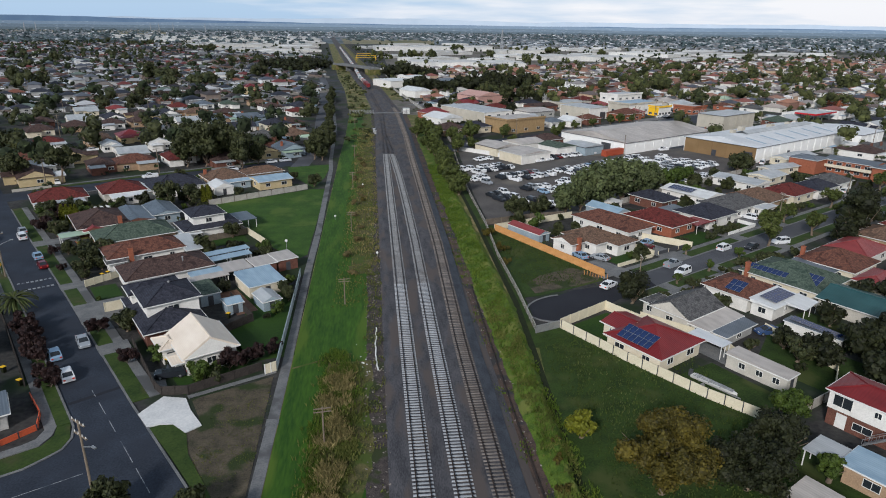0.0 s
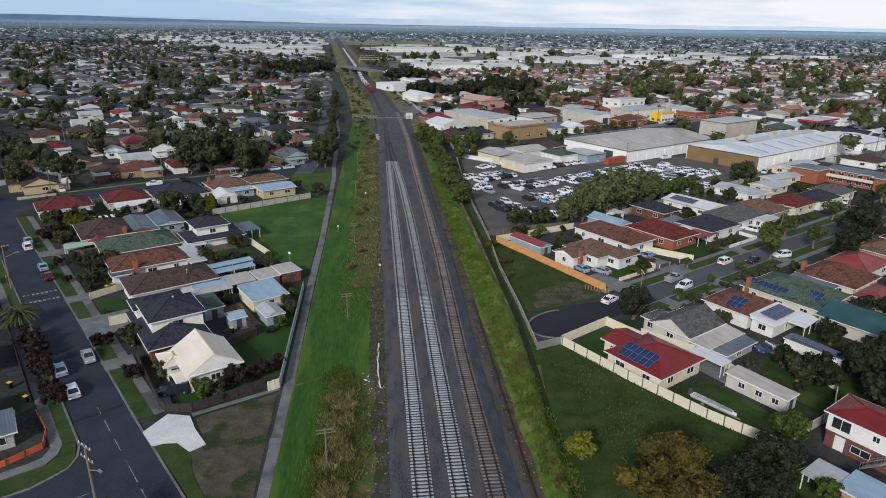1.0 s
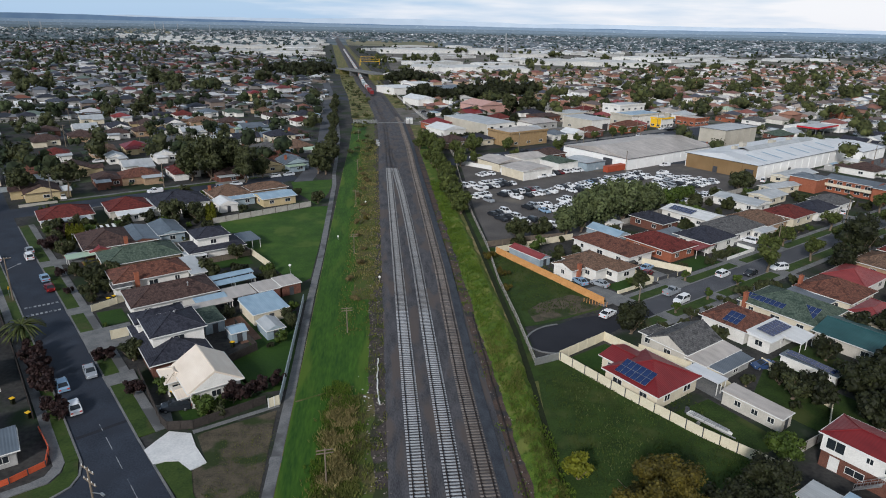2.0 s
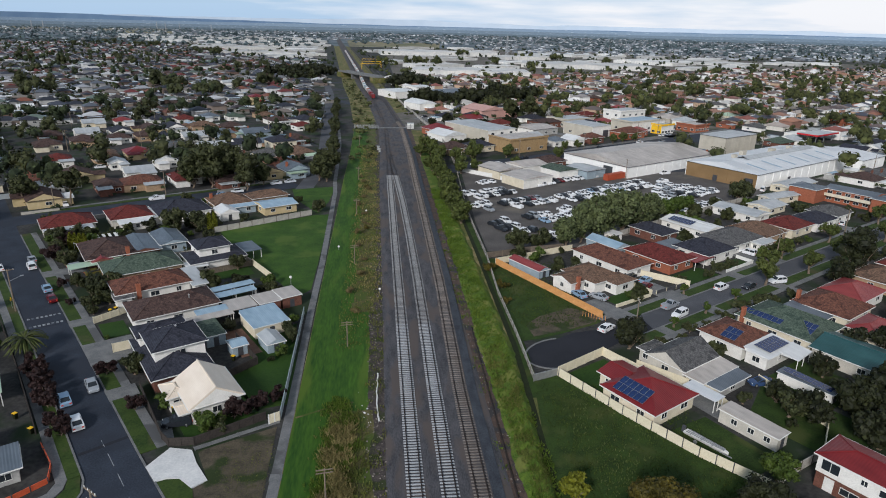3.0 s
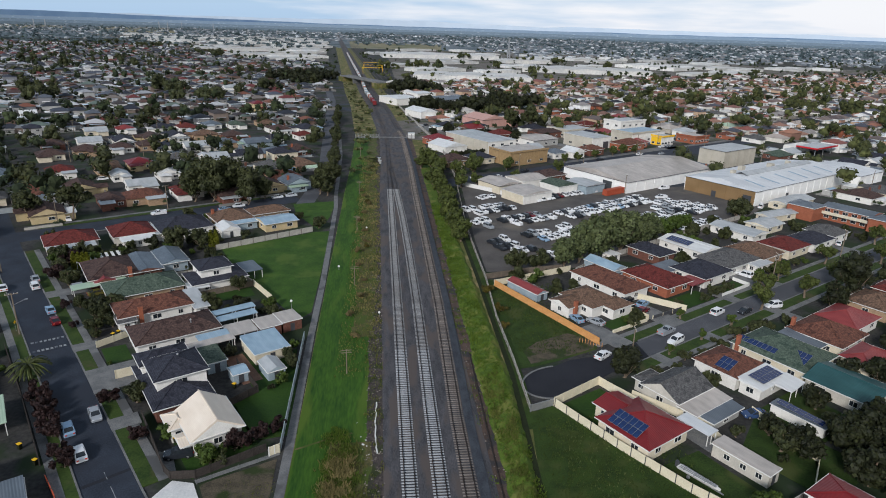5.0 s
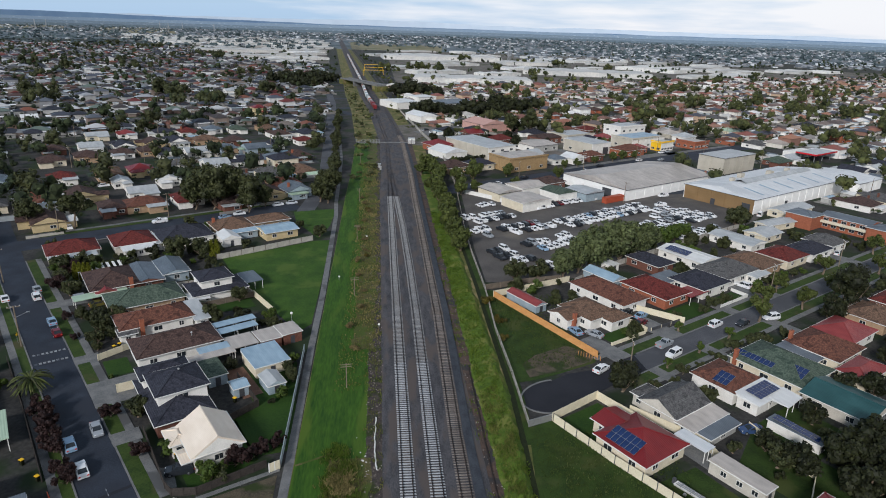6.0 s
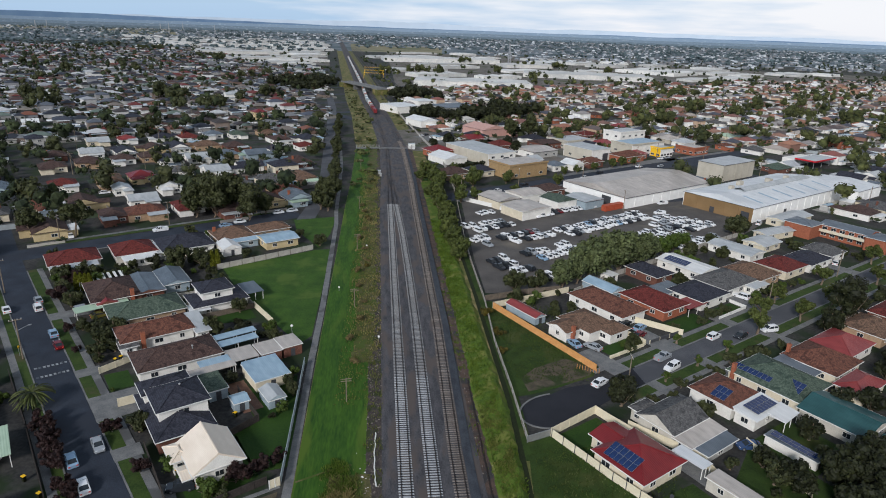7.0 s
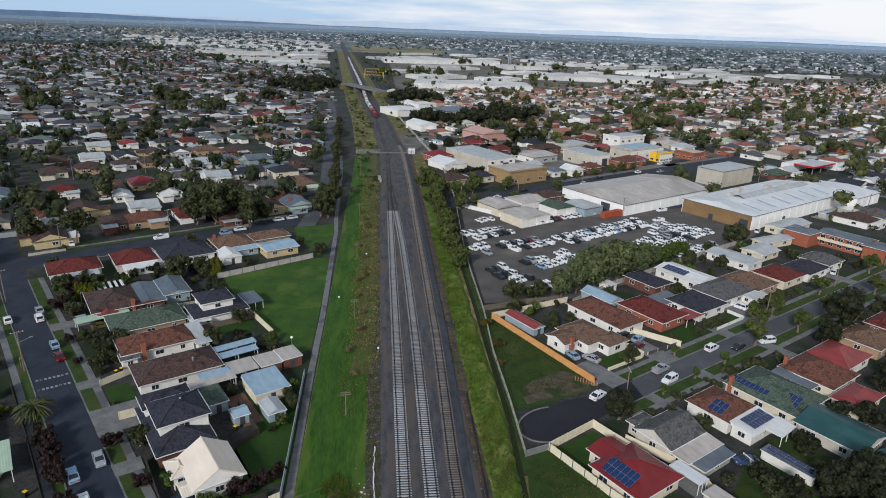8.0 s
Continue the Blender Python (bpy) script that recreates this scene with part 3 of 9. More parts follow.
def roof_mesh(w, d, z, rise, kind, over=0.5):
    """A roof over w x d, its eaves at z. kind: hip, gable (ridge along x), gable_y, skillion (falls to -y) or flat."""
    bm = bmesh.new()
    a, b, e = w / 2 + over, d / 2 + over, 0.14
    corner = [bm.verts.new((x, y, z)) for x, y in ((-a, -b), (a, -b), (a, b), (-a, b))]
    low = [bm.verts.new((v.co.x, v.co.y, z - e)) for v in corner]
    bm.faces.new(low[::-1])
    c, ridges = corner, []
    if kind == "hip":
        if w >= d:
            p, q = Vector((-(a - b), 0, z + rise)), Vector((a - b, 0, z + rise))
        else:
            p, q = Vector((0, -(b - a), z + rise)), Vector((0, b - a, z + rise))
        if (p - q).length < 0.05:
            top = bm.verts.new((0, 0, z + rise))
            for i in range(4):
                bm.faces.new((c[i], c[(i + 1) % 4], top))
            p = q = top.co.copy()
        else:
            r0, r1 = bm.verts.new(p), bm.verts.new(q)
            if w >= d:
                faces = ((c[0], c[1], r1, r0), (c[1], c[2], r1), (c[2], c[3], r0, r1), (c[3], c[0], r0))
            else:
                faces = ((c[0], c[1], r0), (c[1], c[2], r1, r0), (c[2], c[3], r1), (c[3], c[0], r0, r1))
            for f in faces:
                bm.faces.new(f)
            ridges.append((p, q))
        for v in c:
            ridges.append((v.co.copy(), p if (v.co - p).length < (v.co - q).length else q))
        for i in range(4):
            bm.faces.new((low[i], low[(i + 1) % 4], c[(i + 1) % 4], c[i]))
    elif kind in ("gable", "gable_y"):
        if kind == "gable":
            r0, r1 = bm.verts.new((-a, 0, z + rise)), bm.verts.new((a, 0, z + rise))
            for f in ((c[0], c[1], r1, r0), (c[2], c[3], r0, r1)):
                bm.faces.new(f)
            ends = ((c[1], c[2], r1), (c[3], c[0], r0))
        else:
            r0, r1 = bm.verts.new((0, -b, z + rise)), bm.verts.new((0, b, z + rise))
            for f in ((c[1], c[2], r1, r0), (c[3], c[0], r0, r1)):
                bm.faces.new(f)
            ends = ((c[0], c[1], r0), (c[2], c[3], r1))
        for f in ends:
            bm.faces.new(f)
        ridges.append((r0.co.copy(), r1.co.copy()))
        for i in range(4):
            bm.faces.new((low[i], low[(i + 1) % 4], c[(i + 1) % 4], c[i]))
    else:
        lift = rise if kind == "skillion" else 0.06
        c[2].co.z += lift
        c[3].co.z += lift
        bm.faces.new(c)
        for i in range(4):
            bm.faces.new((low[i], low[(i + 1) % 4], c[(i + 1) % 4], c[i]))
    unwrap(bm)
    return bm, ridges


WINDOWS = {}


def window(parent, x, y, z, facing, w=1.5, h=1.15):
    """A framed window on a wall; facing: degrees of its outward side."""
    key = (round(w, 1), round(h, 1))
    if key not in WINDOWS:
        bm = bmesh.new()
        for x0, x1, z0, z1 in ((-w / 2, w / 2, -h / 2, -h / 2 + 0.07), (-w / 2, w / 2, h / 2 - 0.07, h / 2), (-w / 2, -w / 2 + 0.07, -h / 2 + 0.07, h / 2 - 0.07), (w / 2 - 0.07, w / 2, -h / 2 + 0.07, h / 2 - 0.07), (-0.03, 0.03, -h / 2 + 0.07, h / 2 - 0.07)):
            box(bm, x0, x1, -0.06, 0.02, z0, z1)
        frame_mesh = mesh_of("window", bm, M["trim"])
        bm = bmesh.new()
        box(bm, -w / 2 + 0.05, w / 2 - 0.05, -0.02, 0.015, -h / 2 + 0.05, h / 2 - 0.05)
        WINDOWS[key] = frame_mesh, mesh_of("pane", bm, M["glass"])
    ob = new("window", WINDOWS[key][0])
    ob.parent = parent
    ob.matrix_local = pose(x, y, z, 0, 0, facing + 90)
    pane = new("pane", WINDOWS[key][1])
    pane.parent = ob
    return ob


def far_window(parent, x, y, z, facing, w=1.9, h=1.15):
    """A small framed window of a house further off, frame and pane in one."""
    key = ("far", w, h)
    if key not in WINDOWS:
        bm = bmesh.new()
        box(bm, -w / 2, w / 2, -0.05, 0.02, -h / 2, h / 2)
        for x0, x1 in ((-w / 2 + 0.1, -0.05), (0.05, w / 2 - 0.1)):
            first = len(bm.faces)
            box(bm, x0, x1, -0.07, -0.05, -h / 2 + 0.1, h / 2 - 0.1)
            bm.faces.ensure_lookup_table()
            for f in bm.faces[first:]:
                f.material_index = 1
        WINDOWS[key] = mesh_of("window", bm, M["trim"])
        WINDOWS[key].materials.append(M["glass"])
    ob = new("window", WINDOWS[key])
    ob.parent = parent
    ob.matrix_local = pose(x, y, z, 0, 0, facing + 90)
    return ob


def walls(parent, x, y, w, d, h, material, doors=True, count=True, z0=0.0, name="wall"):
    """The walls of one block of a house with a plinth, windows and a door."""
    bm = bmesh.new()
    box(bm, x - w / 2, x + w / 2, y - d / 2, y + d / 2, z0 - 0.05, z0 + h)
    part(name, bm, M[material], parent)
    if not count:
        return
    for side, length in ((-90, w), (0, d), (90, w), (180, d)):
        n = max(1, int(length // 5))
        for i in range(n):
            s = (i + 0.5) / n * length - length / 2
            wide = (1.5, 1.9, 1.1)[(i + int(abs(x * 3 + y * 7 + side))) % 3]
            if side in (-90, 90):
                px, py = x + s, y + (d / 2 + 0.01) * (1 if side == 90 else -1)
            else:
                px, py = x + (w / 2 + 0.01) * (1 if side == 0 else -1), y + s
            window(parent, px, py, z0 + h * 0.56, side, wide, 1.15)


def gutter(parent, x, y, w, d, z, over=0.5, material="trim"):
    bm = bmesh.new()
    a, b = w / 2 + over, d / 2 + over
    for x0, x1, y0, y1 in ((-a - 0.1, a + 0.1, -b - 0.1, -b), (-a - 0.1, a + 0.1, b, b + 0.1), (-a - 0.1, -a, -b, b), (a, a + 0.1, -b, b)):
        box(bm, x + x0, x + x1, y + y0, y + y1, z - 0.17, z - 0.02)
    part("gutter", bm, M[material], parent)


def block(parent, x, y, w, d, h, roof, kind, wall, rise=None, z0=0.0, over=0.5, count=True, trim="trim", caps=True, drain=True):
    """One block of a house: walls, roof, gutter, ridge caps and gables."""
    if rise is None:
        rise = min(w, d) * 0.22 if kind in ("hip", "gable", "gable_y") else 0.5
    walls(parent, x, y, w, d, h, wall, z0=z0, count=count)
    bm, ridges = roof_mesh(w, d, z0 + h + 0.14, rise, kind, over)
    bmesh.ops.translate(bm, verts=bm.verts, vec=(x, y, 0))
    part("roof", bm, M[roof], parent)
    if drain:
        gutter(parent, x, y, w, d, z0 + h + 0.14, over, trim)
    if ridges and caps:
        bm = bmesh.new()
        for p, q in ridges:
            bar(bm, p + Vector((x, y, 0.0)), q + Vector((x, y, 0.0)), 0.10)
        part("ridge_cap", bm, M[roof], parent)
    if kind in ("gable", "gable_y"):
        r = rise * (1 - over / ((d if kind == "gable" else w) / 2 + over))
        for s in (-1, 1):
            bm = bmesh.new()
            if kind == "gable":
                tri = [(x + s * (w / 2 + over + 0.012), y - d / 2, z0 + h + 0.14), (x + s * (w / 2 + over + 0.012), y + d / 2, z0 + h + 0.14), (x + s * (w / 2 + over + 0.012), y, z0 + h + 0.1 + r)]
            else:
                tri = [(x - w / 2, y + s * (d / 2 + over + 0.012), z0 + h + 0.14), (x + w / 2, y + s * (d / 2 + over + 0.012), z0 + h + 0.14), (x, y + s * (d / 2 + over + 0.012), z0 + h + 0.1 + r)]
            lift = Vector((0.03 * s, 0, 0)) if kind == "gable" else Vector((0, 0.03 * s, 0))
            v0, v1 = [bm.verts.new(Vector(t) - lift) for t in tri], [bm.verts.new(t) for t in tri]
            bm.faces.new(v0)
            bm.faces.new(v1)
            for i in range(3):
                bm.faces.new((v0[i], v0[(i + 1) % 3], v1[(i + 1) % 3], v1[i]))
            bmesh.ops.recalc_face_normals(bm, faces=bm.faces)
            part("gable", bm, M[wall], parent)


def chimney(parent, x, y, top, material="orangebrick"):
    bm = bmesh.new()
    box(bm, x - 0.45, x + 0.45, y - 0.35, y + 0.35, 0.0, top)
    box(bm, x - 0.52, x + 0.52, y - 0.42, y + 0.42, top, top + 0.18)
    stack = part("chimney", bm, M[material], parent, "brick chimney")
    bm = bmesh.new()
    for s in (-0.2, 0.2):
        tube(bm, (x + s, y, top + 0.18), (x + s, y, top + 0.5), 0.12, 0.1)
    part("chimney_pot", bm, M["redbrick"], stack)


def vent(parent, x, y, z):
    bm = bmesh.new()
    tube(bm, (x, y, z - 0.4), (x, y, z + 0.35), 0.12, 0.12)
    tube(bm, (x, y, z + 0.35), (x, y, z + 0.6), 0.24, 0.05)
    part("roof_vent", bm, M["steel"], parent)


BUILT = []      # the plots taken by near houses


def house(label, u, v, w, d, roof, kind="hip", wall="white", h=2.8, rise=None, turn=0.0, wings=(), stack=None, trim="trim", upper=None, caps=True, group=""):
    """A house in the street grid. wings: further blocks (x, y, w, d, roof, kind, wall, h); upper: an upper storey (x, y, w, d)."""
    ob = thing("house", label, "house", on(u, v, 0, turn), group)
    BUILT.append((u, v, w / 2 + 1.2, d / 2 + 1.2))
    far_off = u * u + v * v > 240 ** 2
    block(ob, 0, 0, w - 1.0, d - 1.0, h, roof, kind, wall, rise, trim=trim, caps=caps, count=not far_off)
    if far_off:
        for k in (-0.27, 0.22):
            window(ob, k * w, -d / 2 + 0.46, 1.5, -90, 1.9, 1.15)
        window(ob, -w / 2 + 0.46, 0.1 * d, 1.5, 180, 1.9, 1.15)
    for x, y, ww, dd, rr, kk, wm, hh in wings:
        block(ob, x, y, ww, dd, hh, rr, kk, wm, trim=trim, caps=caps, count=not far_off)
    if upper:
        x, y, ww, dd = upper
        block(ob, x, y, ww - 1, dd - 1, 2.7, roof, kind, wall, z0=h, trim=trim, caps=caps)
    if stack:
        chimney(ob, *stack)
    return ob


def shed(label, u, v, w, d, roof, kind="gable", wall="cream", h=2.2, turn=0.0, rise=None, name="shed", count=False):
    ob = thing(name, label, name.replace("_", " "), on(u, v, 0, turn))
    BUILT.append((u, v, w / 2 + 0.8, d / 2 + 0.8))
    block(ob, 0, 0, w - 0.3, d - 0.3, h, roof, kind, wall, rise, over=0.15, count=False, caps=False)
    bm = bmesh.new()
    box(bm, -0.5, 0.5, -d / 2 + 0.10, -d / 2 + 0.16, 0.0, 1.95)
    part("door", bm, M["darktrim"], ob)
    if count:
        for s in (-0.3, 0.3):
            window(ob, s * w, -d / 2 + 0.14, 1.4, -90, 1.1, 0.9)
    return ob


def carport(label, u, v, w, d, roof, h=2.5, turn=0.0, kind="flat", rise=0.5):
    ob = thing("carport", label, "carport", on(u, v, 0, turn))
    BUILT.append((u, v, w / 2 + 0.6, d / 2 + 0.6))
    bm, _ = roof_mesh(w, d, h, rise, kind, 0.05)
    part("roof", bm, M[roof], ob)
    for x in (-w / 2 + 0.2, 0, w / 2 - 0.2):
        for y in (-d / 2 + 0.2, d / 2 - 0.2):
            bm = bmesh.new()
            box(bm, x - 0.06, x + 0.06, y - 0.06, y + 0.06, 0, h - 0.1)
            part("post", bm, M["trim"], ob)
    return ob


def panels(parent, x, y, z, columns, rows, slope, facing):
    """Solar panels on a roof slope, their middle at x, y, z."""
    m = pose(x, y, z, 0, 0, facing + 90) @ pose(0, 0, 0, slope, 0, 0)
    if ("panel",) not in WINDOWS:
        bm = bmesh.new()
        box(bm, -0.5, 0.5, -0.82, 0.82, 0.0, 0.05)
        frame_mesh = mesh_of("solar_panel", bm, M["steel"])
        bm = bmesh.new()
        box(bm, -0.48, 0.48, -0.8, 0.8, 0.05, 0.056)
        WINDOWS[("panel",)] = frame_mesh, mesh_of("cell_sheet", bm, M["solar"])
    for i in range(columns):
        for j in range(rows):
            ob = new("solar_panel", WINDOWS[("panel",)][0])
            ob.parent = parent
            ob.matrix_local = m @ Matrix.Translation(((i - (columns - 1) / 2) * 1.03, (j - (rows - 1) / 2) * 1.68, 0.1))
            cell = new("cell_sheet", WINDOWS[("panel",)][1])
            cell.parent = ob


def fence(label, points, h, material, span=2.6, grid=True, posts="darktrim", thick=0.06, name="fence"):
    """A fence along points: panels with a capping and posts between them."""
    pts = [xy(*p) for p in points] if grid else list(points)
    ob = thing(name, label, "fence", Matrix.Translation((*pts[0], 0)))
    o = Vector((*pts[0], 0))
    for a, b in zip(pts, pts[1:]):
        a, b = Vector((*a, 0)) - o, Vector((*b, 0)) - o
        n = max(1, round((b - a).length / (span if a.y + o.y < 130 or span < 2 else span * 1.6)))
        way = (b - a).normalized()
        turn = math.degrees(math.atan2(way.y, way.x))
        size = (b - a).length / n
        bm = bmesh.new()
        box(bm, 0.05, size - 0.05, -thick / 2, thick / 2, 0.03, h - 0.06)
        box(bm, 0.03, size - 0.03, -thick, thick, h - 0.06, h)
        panel_mesh = mesh_of("panel", bm, M[material])
        bm = bmesh.new()
        box(bm, -0.07, 0.07, -thick - 0.03, thick + 0.03, 0, h + 0.05)
        post_mesh = mesh_of("post", bm, M[posts])
        for i in range(n):
            for mesh_data, title in ((panel_mesh, "panel"), (post_mesh, "post")):
                piece = new(title, mesh_data)
                piece.parent = ob
                p = a + way * size * i
                piece.matrix_local = pose(p.x, p.y, 0, 0, 0, turn)
    return ob


# ---- plants ----
def leaves(points, size, rng, out_way=None, loose=0.55):
    """Vertices and faces of small leaf clusters, one at each point, that face roughly outwards."""
    n = len(points)
    w = rng.normal(size=(n, 3)) * loose
    w = w + (out_way if out_way is not None else rng.normal(size=(n, 3)))
    w /= np.linalg.norm(w, axis=1, keepdims=True)
    a = np.cross(w, rng.normal(size=(n, 3)))
    a /= np.linalg.norm(a, axis=1, keepdims=True)
    b = np.cross(w, a)
    s = size * rng.uniform(0.6, 1.4, (n, 1))
    a, b = a * s, b * s * 0.7
    v = np.stack([points - a, points + b, points + a, points - b], axis=1).reshape(-1, 3)
    f = np.arange(4 * n).reshape(-1, 4)
    return v, f


def cloud_mesh(name, v, f, material):
    me = bpy.data.meshes.new(name)
    me.from_pydata(v.tolist(), [], f.tolist())
    me.materials.append(material)
    return me


GOLD = (1 + 5 ** 0.5) / 2
ICO_V = np.array([(-1, GOLD, 0), (1, GOLD, 0), (-1, -GOLD, 0), (1, -GOLD, 0), (0, -1, GOLD), (0, 1, GOLD), (0, -1, -GOLD), (0, 1, -GOLD), (GOLD, 0, -1), (GOLD, 0, 1), (-GOLD, 0, -1), (-GOLD, 0, 1)]) / math.hypot(1, GOLD)
ICO_F = np.array([(0, 11, 5), (0, 5, 1), (0, 1, 7), (0, 7, 10), (0, 10, 11), (1, 5, 9), (5, 11, 4), (11, 10, 2), (10, 7, 6), (7, 1, 8), (3, 9, 4), (3, 4, 2), (3, 2, 6), (3, 6, 8), (3, 8, 9), (4, 9, 5), (2, 4, 11), (6, 2, 10), (8, 6, 7), (9, 8, 1)])


def crown_mesh(rng, centre, radius, clumps, per, size, material, low=0.05):
    """An uneven crown: clumps of inner foliage, each covered with small leaf clusters."""
    vs, fs, n = [], [], 0
    radius = np.array(radius)
    for k in range(clumps):
        w = rng.normal(size=3)
        w /= np.linalg.norm(w)
        w[2] = w[2] * 0.95 if w[2] > 0 else w[2] * 0.75
        c = np.array(centre) + w * radius * rng.uniform(0.3, 0.8)
        r = radius.min() * rng.uniform(0.26, 0.44)
        core = c + ICO_V * r * 0.74 * rng.uniform(0.75, 1.2, (12, 1))
        q = rng.normal(size=(per, 3))
        q[:, 2] += 0.2
        q /= np.linalg.norm(q, axis=1, keepdims=True)
        v, f = leaves(c + q * r * rng.uniform(0.68, 1.12, (per, 1)), size, rng, q)
        for vv, ff in ((core, ICO_F), (v, f)):
            vs.append(vv)
            fs += (ff + n).tolist()
            n += len(vv)
    v = np.concatenate(vs)
    if low is not None:
        v[:, 2] = np.maximum(v[:, 2], low)
    me = bpy.data.meshes.new("crown")
    me.from_pydata(v.tolist(), [], fs)
    me.materials.append(material)
    return me


def tree(name, label, x, y, h, r, leaf, seed=1, clumps=16, per=110, size=0.28, trunk=0.35, base=0.3, limbs=6, top=1.0, group="", bark="bark"):
    """A tree: a tapered trunk with limbs, and an uneven crown of many leaf clusters."""
    rng = np.random.default_rng(seed)
    clumps, per, size = int(clumps * 1.3), int(per * 0.53), size * 1.2
    if not limbs:
        me = crown_mesh(rng, (0, 0, h * 0.5), (r * 0.95, r * 0.95, h * 0.5), clumps, per, size, M[leaf], None)
        low = min(v.co.z for v in me.vertices)
        me.transform(Matrix.Translation((0, 0, -0.02 - low)))
        ob = new(name, me)
        ob.location = (x, y, 0)
        return tagged(ob, label, "shrub", group)
    ob = thing(name, label, "tree" if name != "shrub" else "shrub", Matrix.Translation((x, y, 0)), group)
    bm = bmesh.new()
    mid = h * (base + 1) / 2
    tube(bm, (0, 0, -0.2), (0.1 * r, 0, h * base), trunk, trunk * 0.75)
    tube(bm, (0.1 * r, 0, h * base), (0, 0.1 * r, h * 0.8), trunk * 0.75, trunk * 0.15)
    for k in range(limbs):
        t = k * 2.4 + seed
        tube(bm, (0.1 * r, 0, h * base * rng.uniform(0.8, 1.3)), (math.cos(t) * r * 0.7, math.sin(t) * r * 0.7, mid * rng.uniform(0.9, 1.15)), trunk * 0.4, trunk * 0.08, 6)
    part("trunk", bm, M[bark], ob)
    crown = new("crown", crown_mesh(rng, (0, 0, mid), (r * 0.95, r * 0.95, h * (1 - base) / 2), clumps, per, size, M[leaf]))
    crown.parent = ob
    return ob


def conifer(label, x, y, h, r, leaf="leaf_pine", seed=1, per=1400):
    rng = np.random.default_rng(seed)
    ob = thing("conifer", label, "tree", Matrix.Translation((x, y, 0)))
    bm = bmesh.new()
    tube(bm, (0, 0, -0.2), (0, 0, h * 0.9), 0.15, 0.03)
    part("trunk", bm, M["bark"], ob)
    t = rng.uniform(0, 1, per) ** 0.8
    ang = rng.uniform(0, 2 * math.pi, per)
    rad = r * np.sqrt(np.sin(np.clip(t, 0.02, 1) * math.pi * 0.5 + 0.9)).clip(0.05) * rng.uniform(0.75, 1.1, per) * (1 - t ** 3 * 0.85)
    pts = np.stack([np.cos(ang) * rad, np.sin(ang) * rad, 0.2 + t * (h - 0.2)], axis=1)
    v, f = leaves(pts, 0.22, rng)
    crown = new("crown", cloud_mesh("crown", v, f, M[leaf]))
    crown.parent = ob
    return ob


def palm(label, x, y, h, r, seed=3):
    rng = np.random.default_rng(seed)
    ob = thing("palm_tree", label, "tree", Matrix.Translation((x, y, 0)))
    bm = bmesh.new()
    for k in range(6):
        tube(bm, (0, 0, h * k / 6 - 0.1), (0, 0, h * (k + 1) / 6), 0.34 - 0.02 * k, 0.28 - 0.02 * k, 9)
    part("trunk", bm, M["bark"], ob)
    for k in range(44):
        a, lift = k * 2.4, rng.uniform(-0.1, 1.2)
        bm = bmesh.new()
        prev = None
        for s in range(7):
            t = s / 6
            q = Vector((math.cos(a) * r * t, math.sin(a) * r * t, h + r * (lift * t - (0.5 + lift * 0.6) * t * t)))
            side = Vector((-math.sin(a), math.cos(a), 0)) * (0.32 * (1 - t) ** 0.5 + 0.03)
            row = (bm.verts.new(q + side - Vector((0, 0, 0.14))), bm.verts.new(q), bm.verts.new(q - side - Vector((0, 0, 0.14))))
            if prev:
                bm.faces.new((prev[0], prev[1], row[1], row[0]))
                bm.faces.new((prev[1], prev[2], row[2], row[1]))
            prev = row
        part("frond", bm, M["leaf_mid" if k % 3 else "leaf_gum"], ob)
    return ob


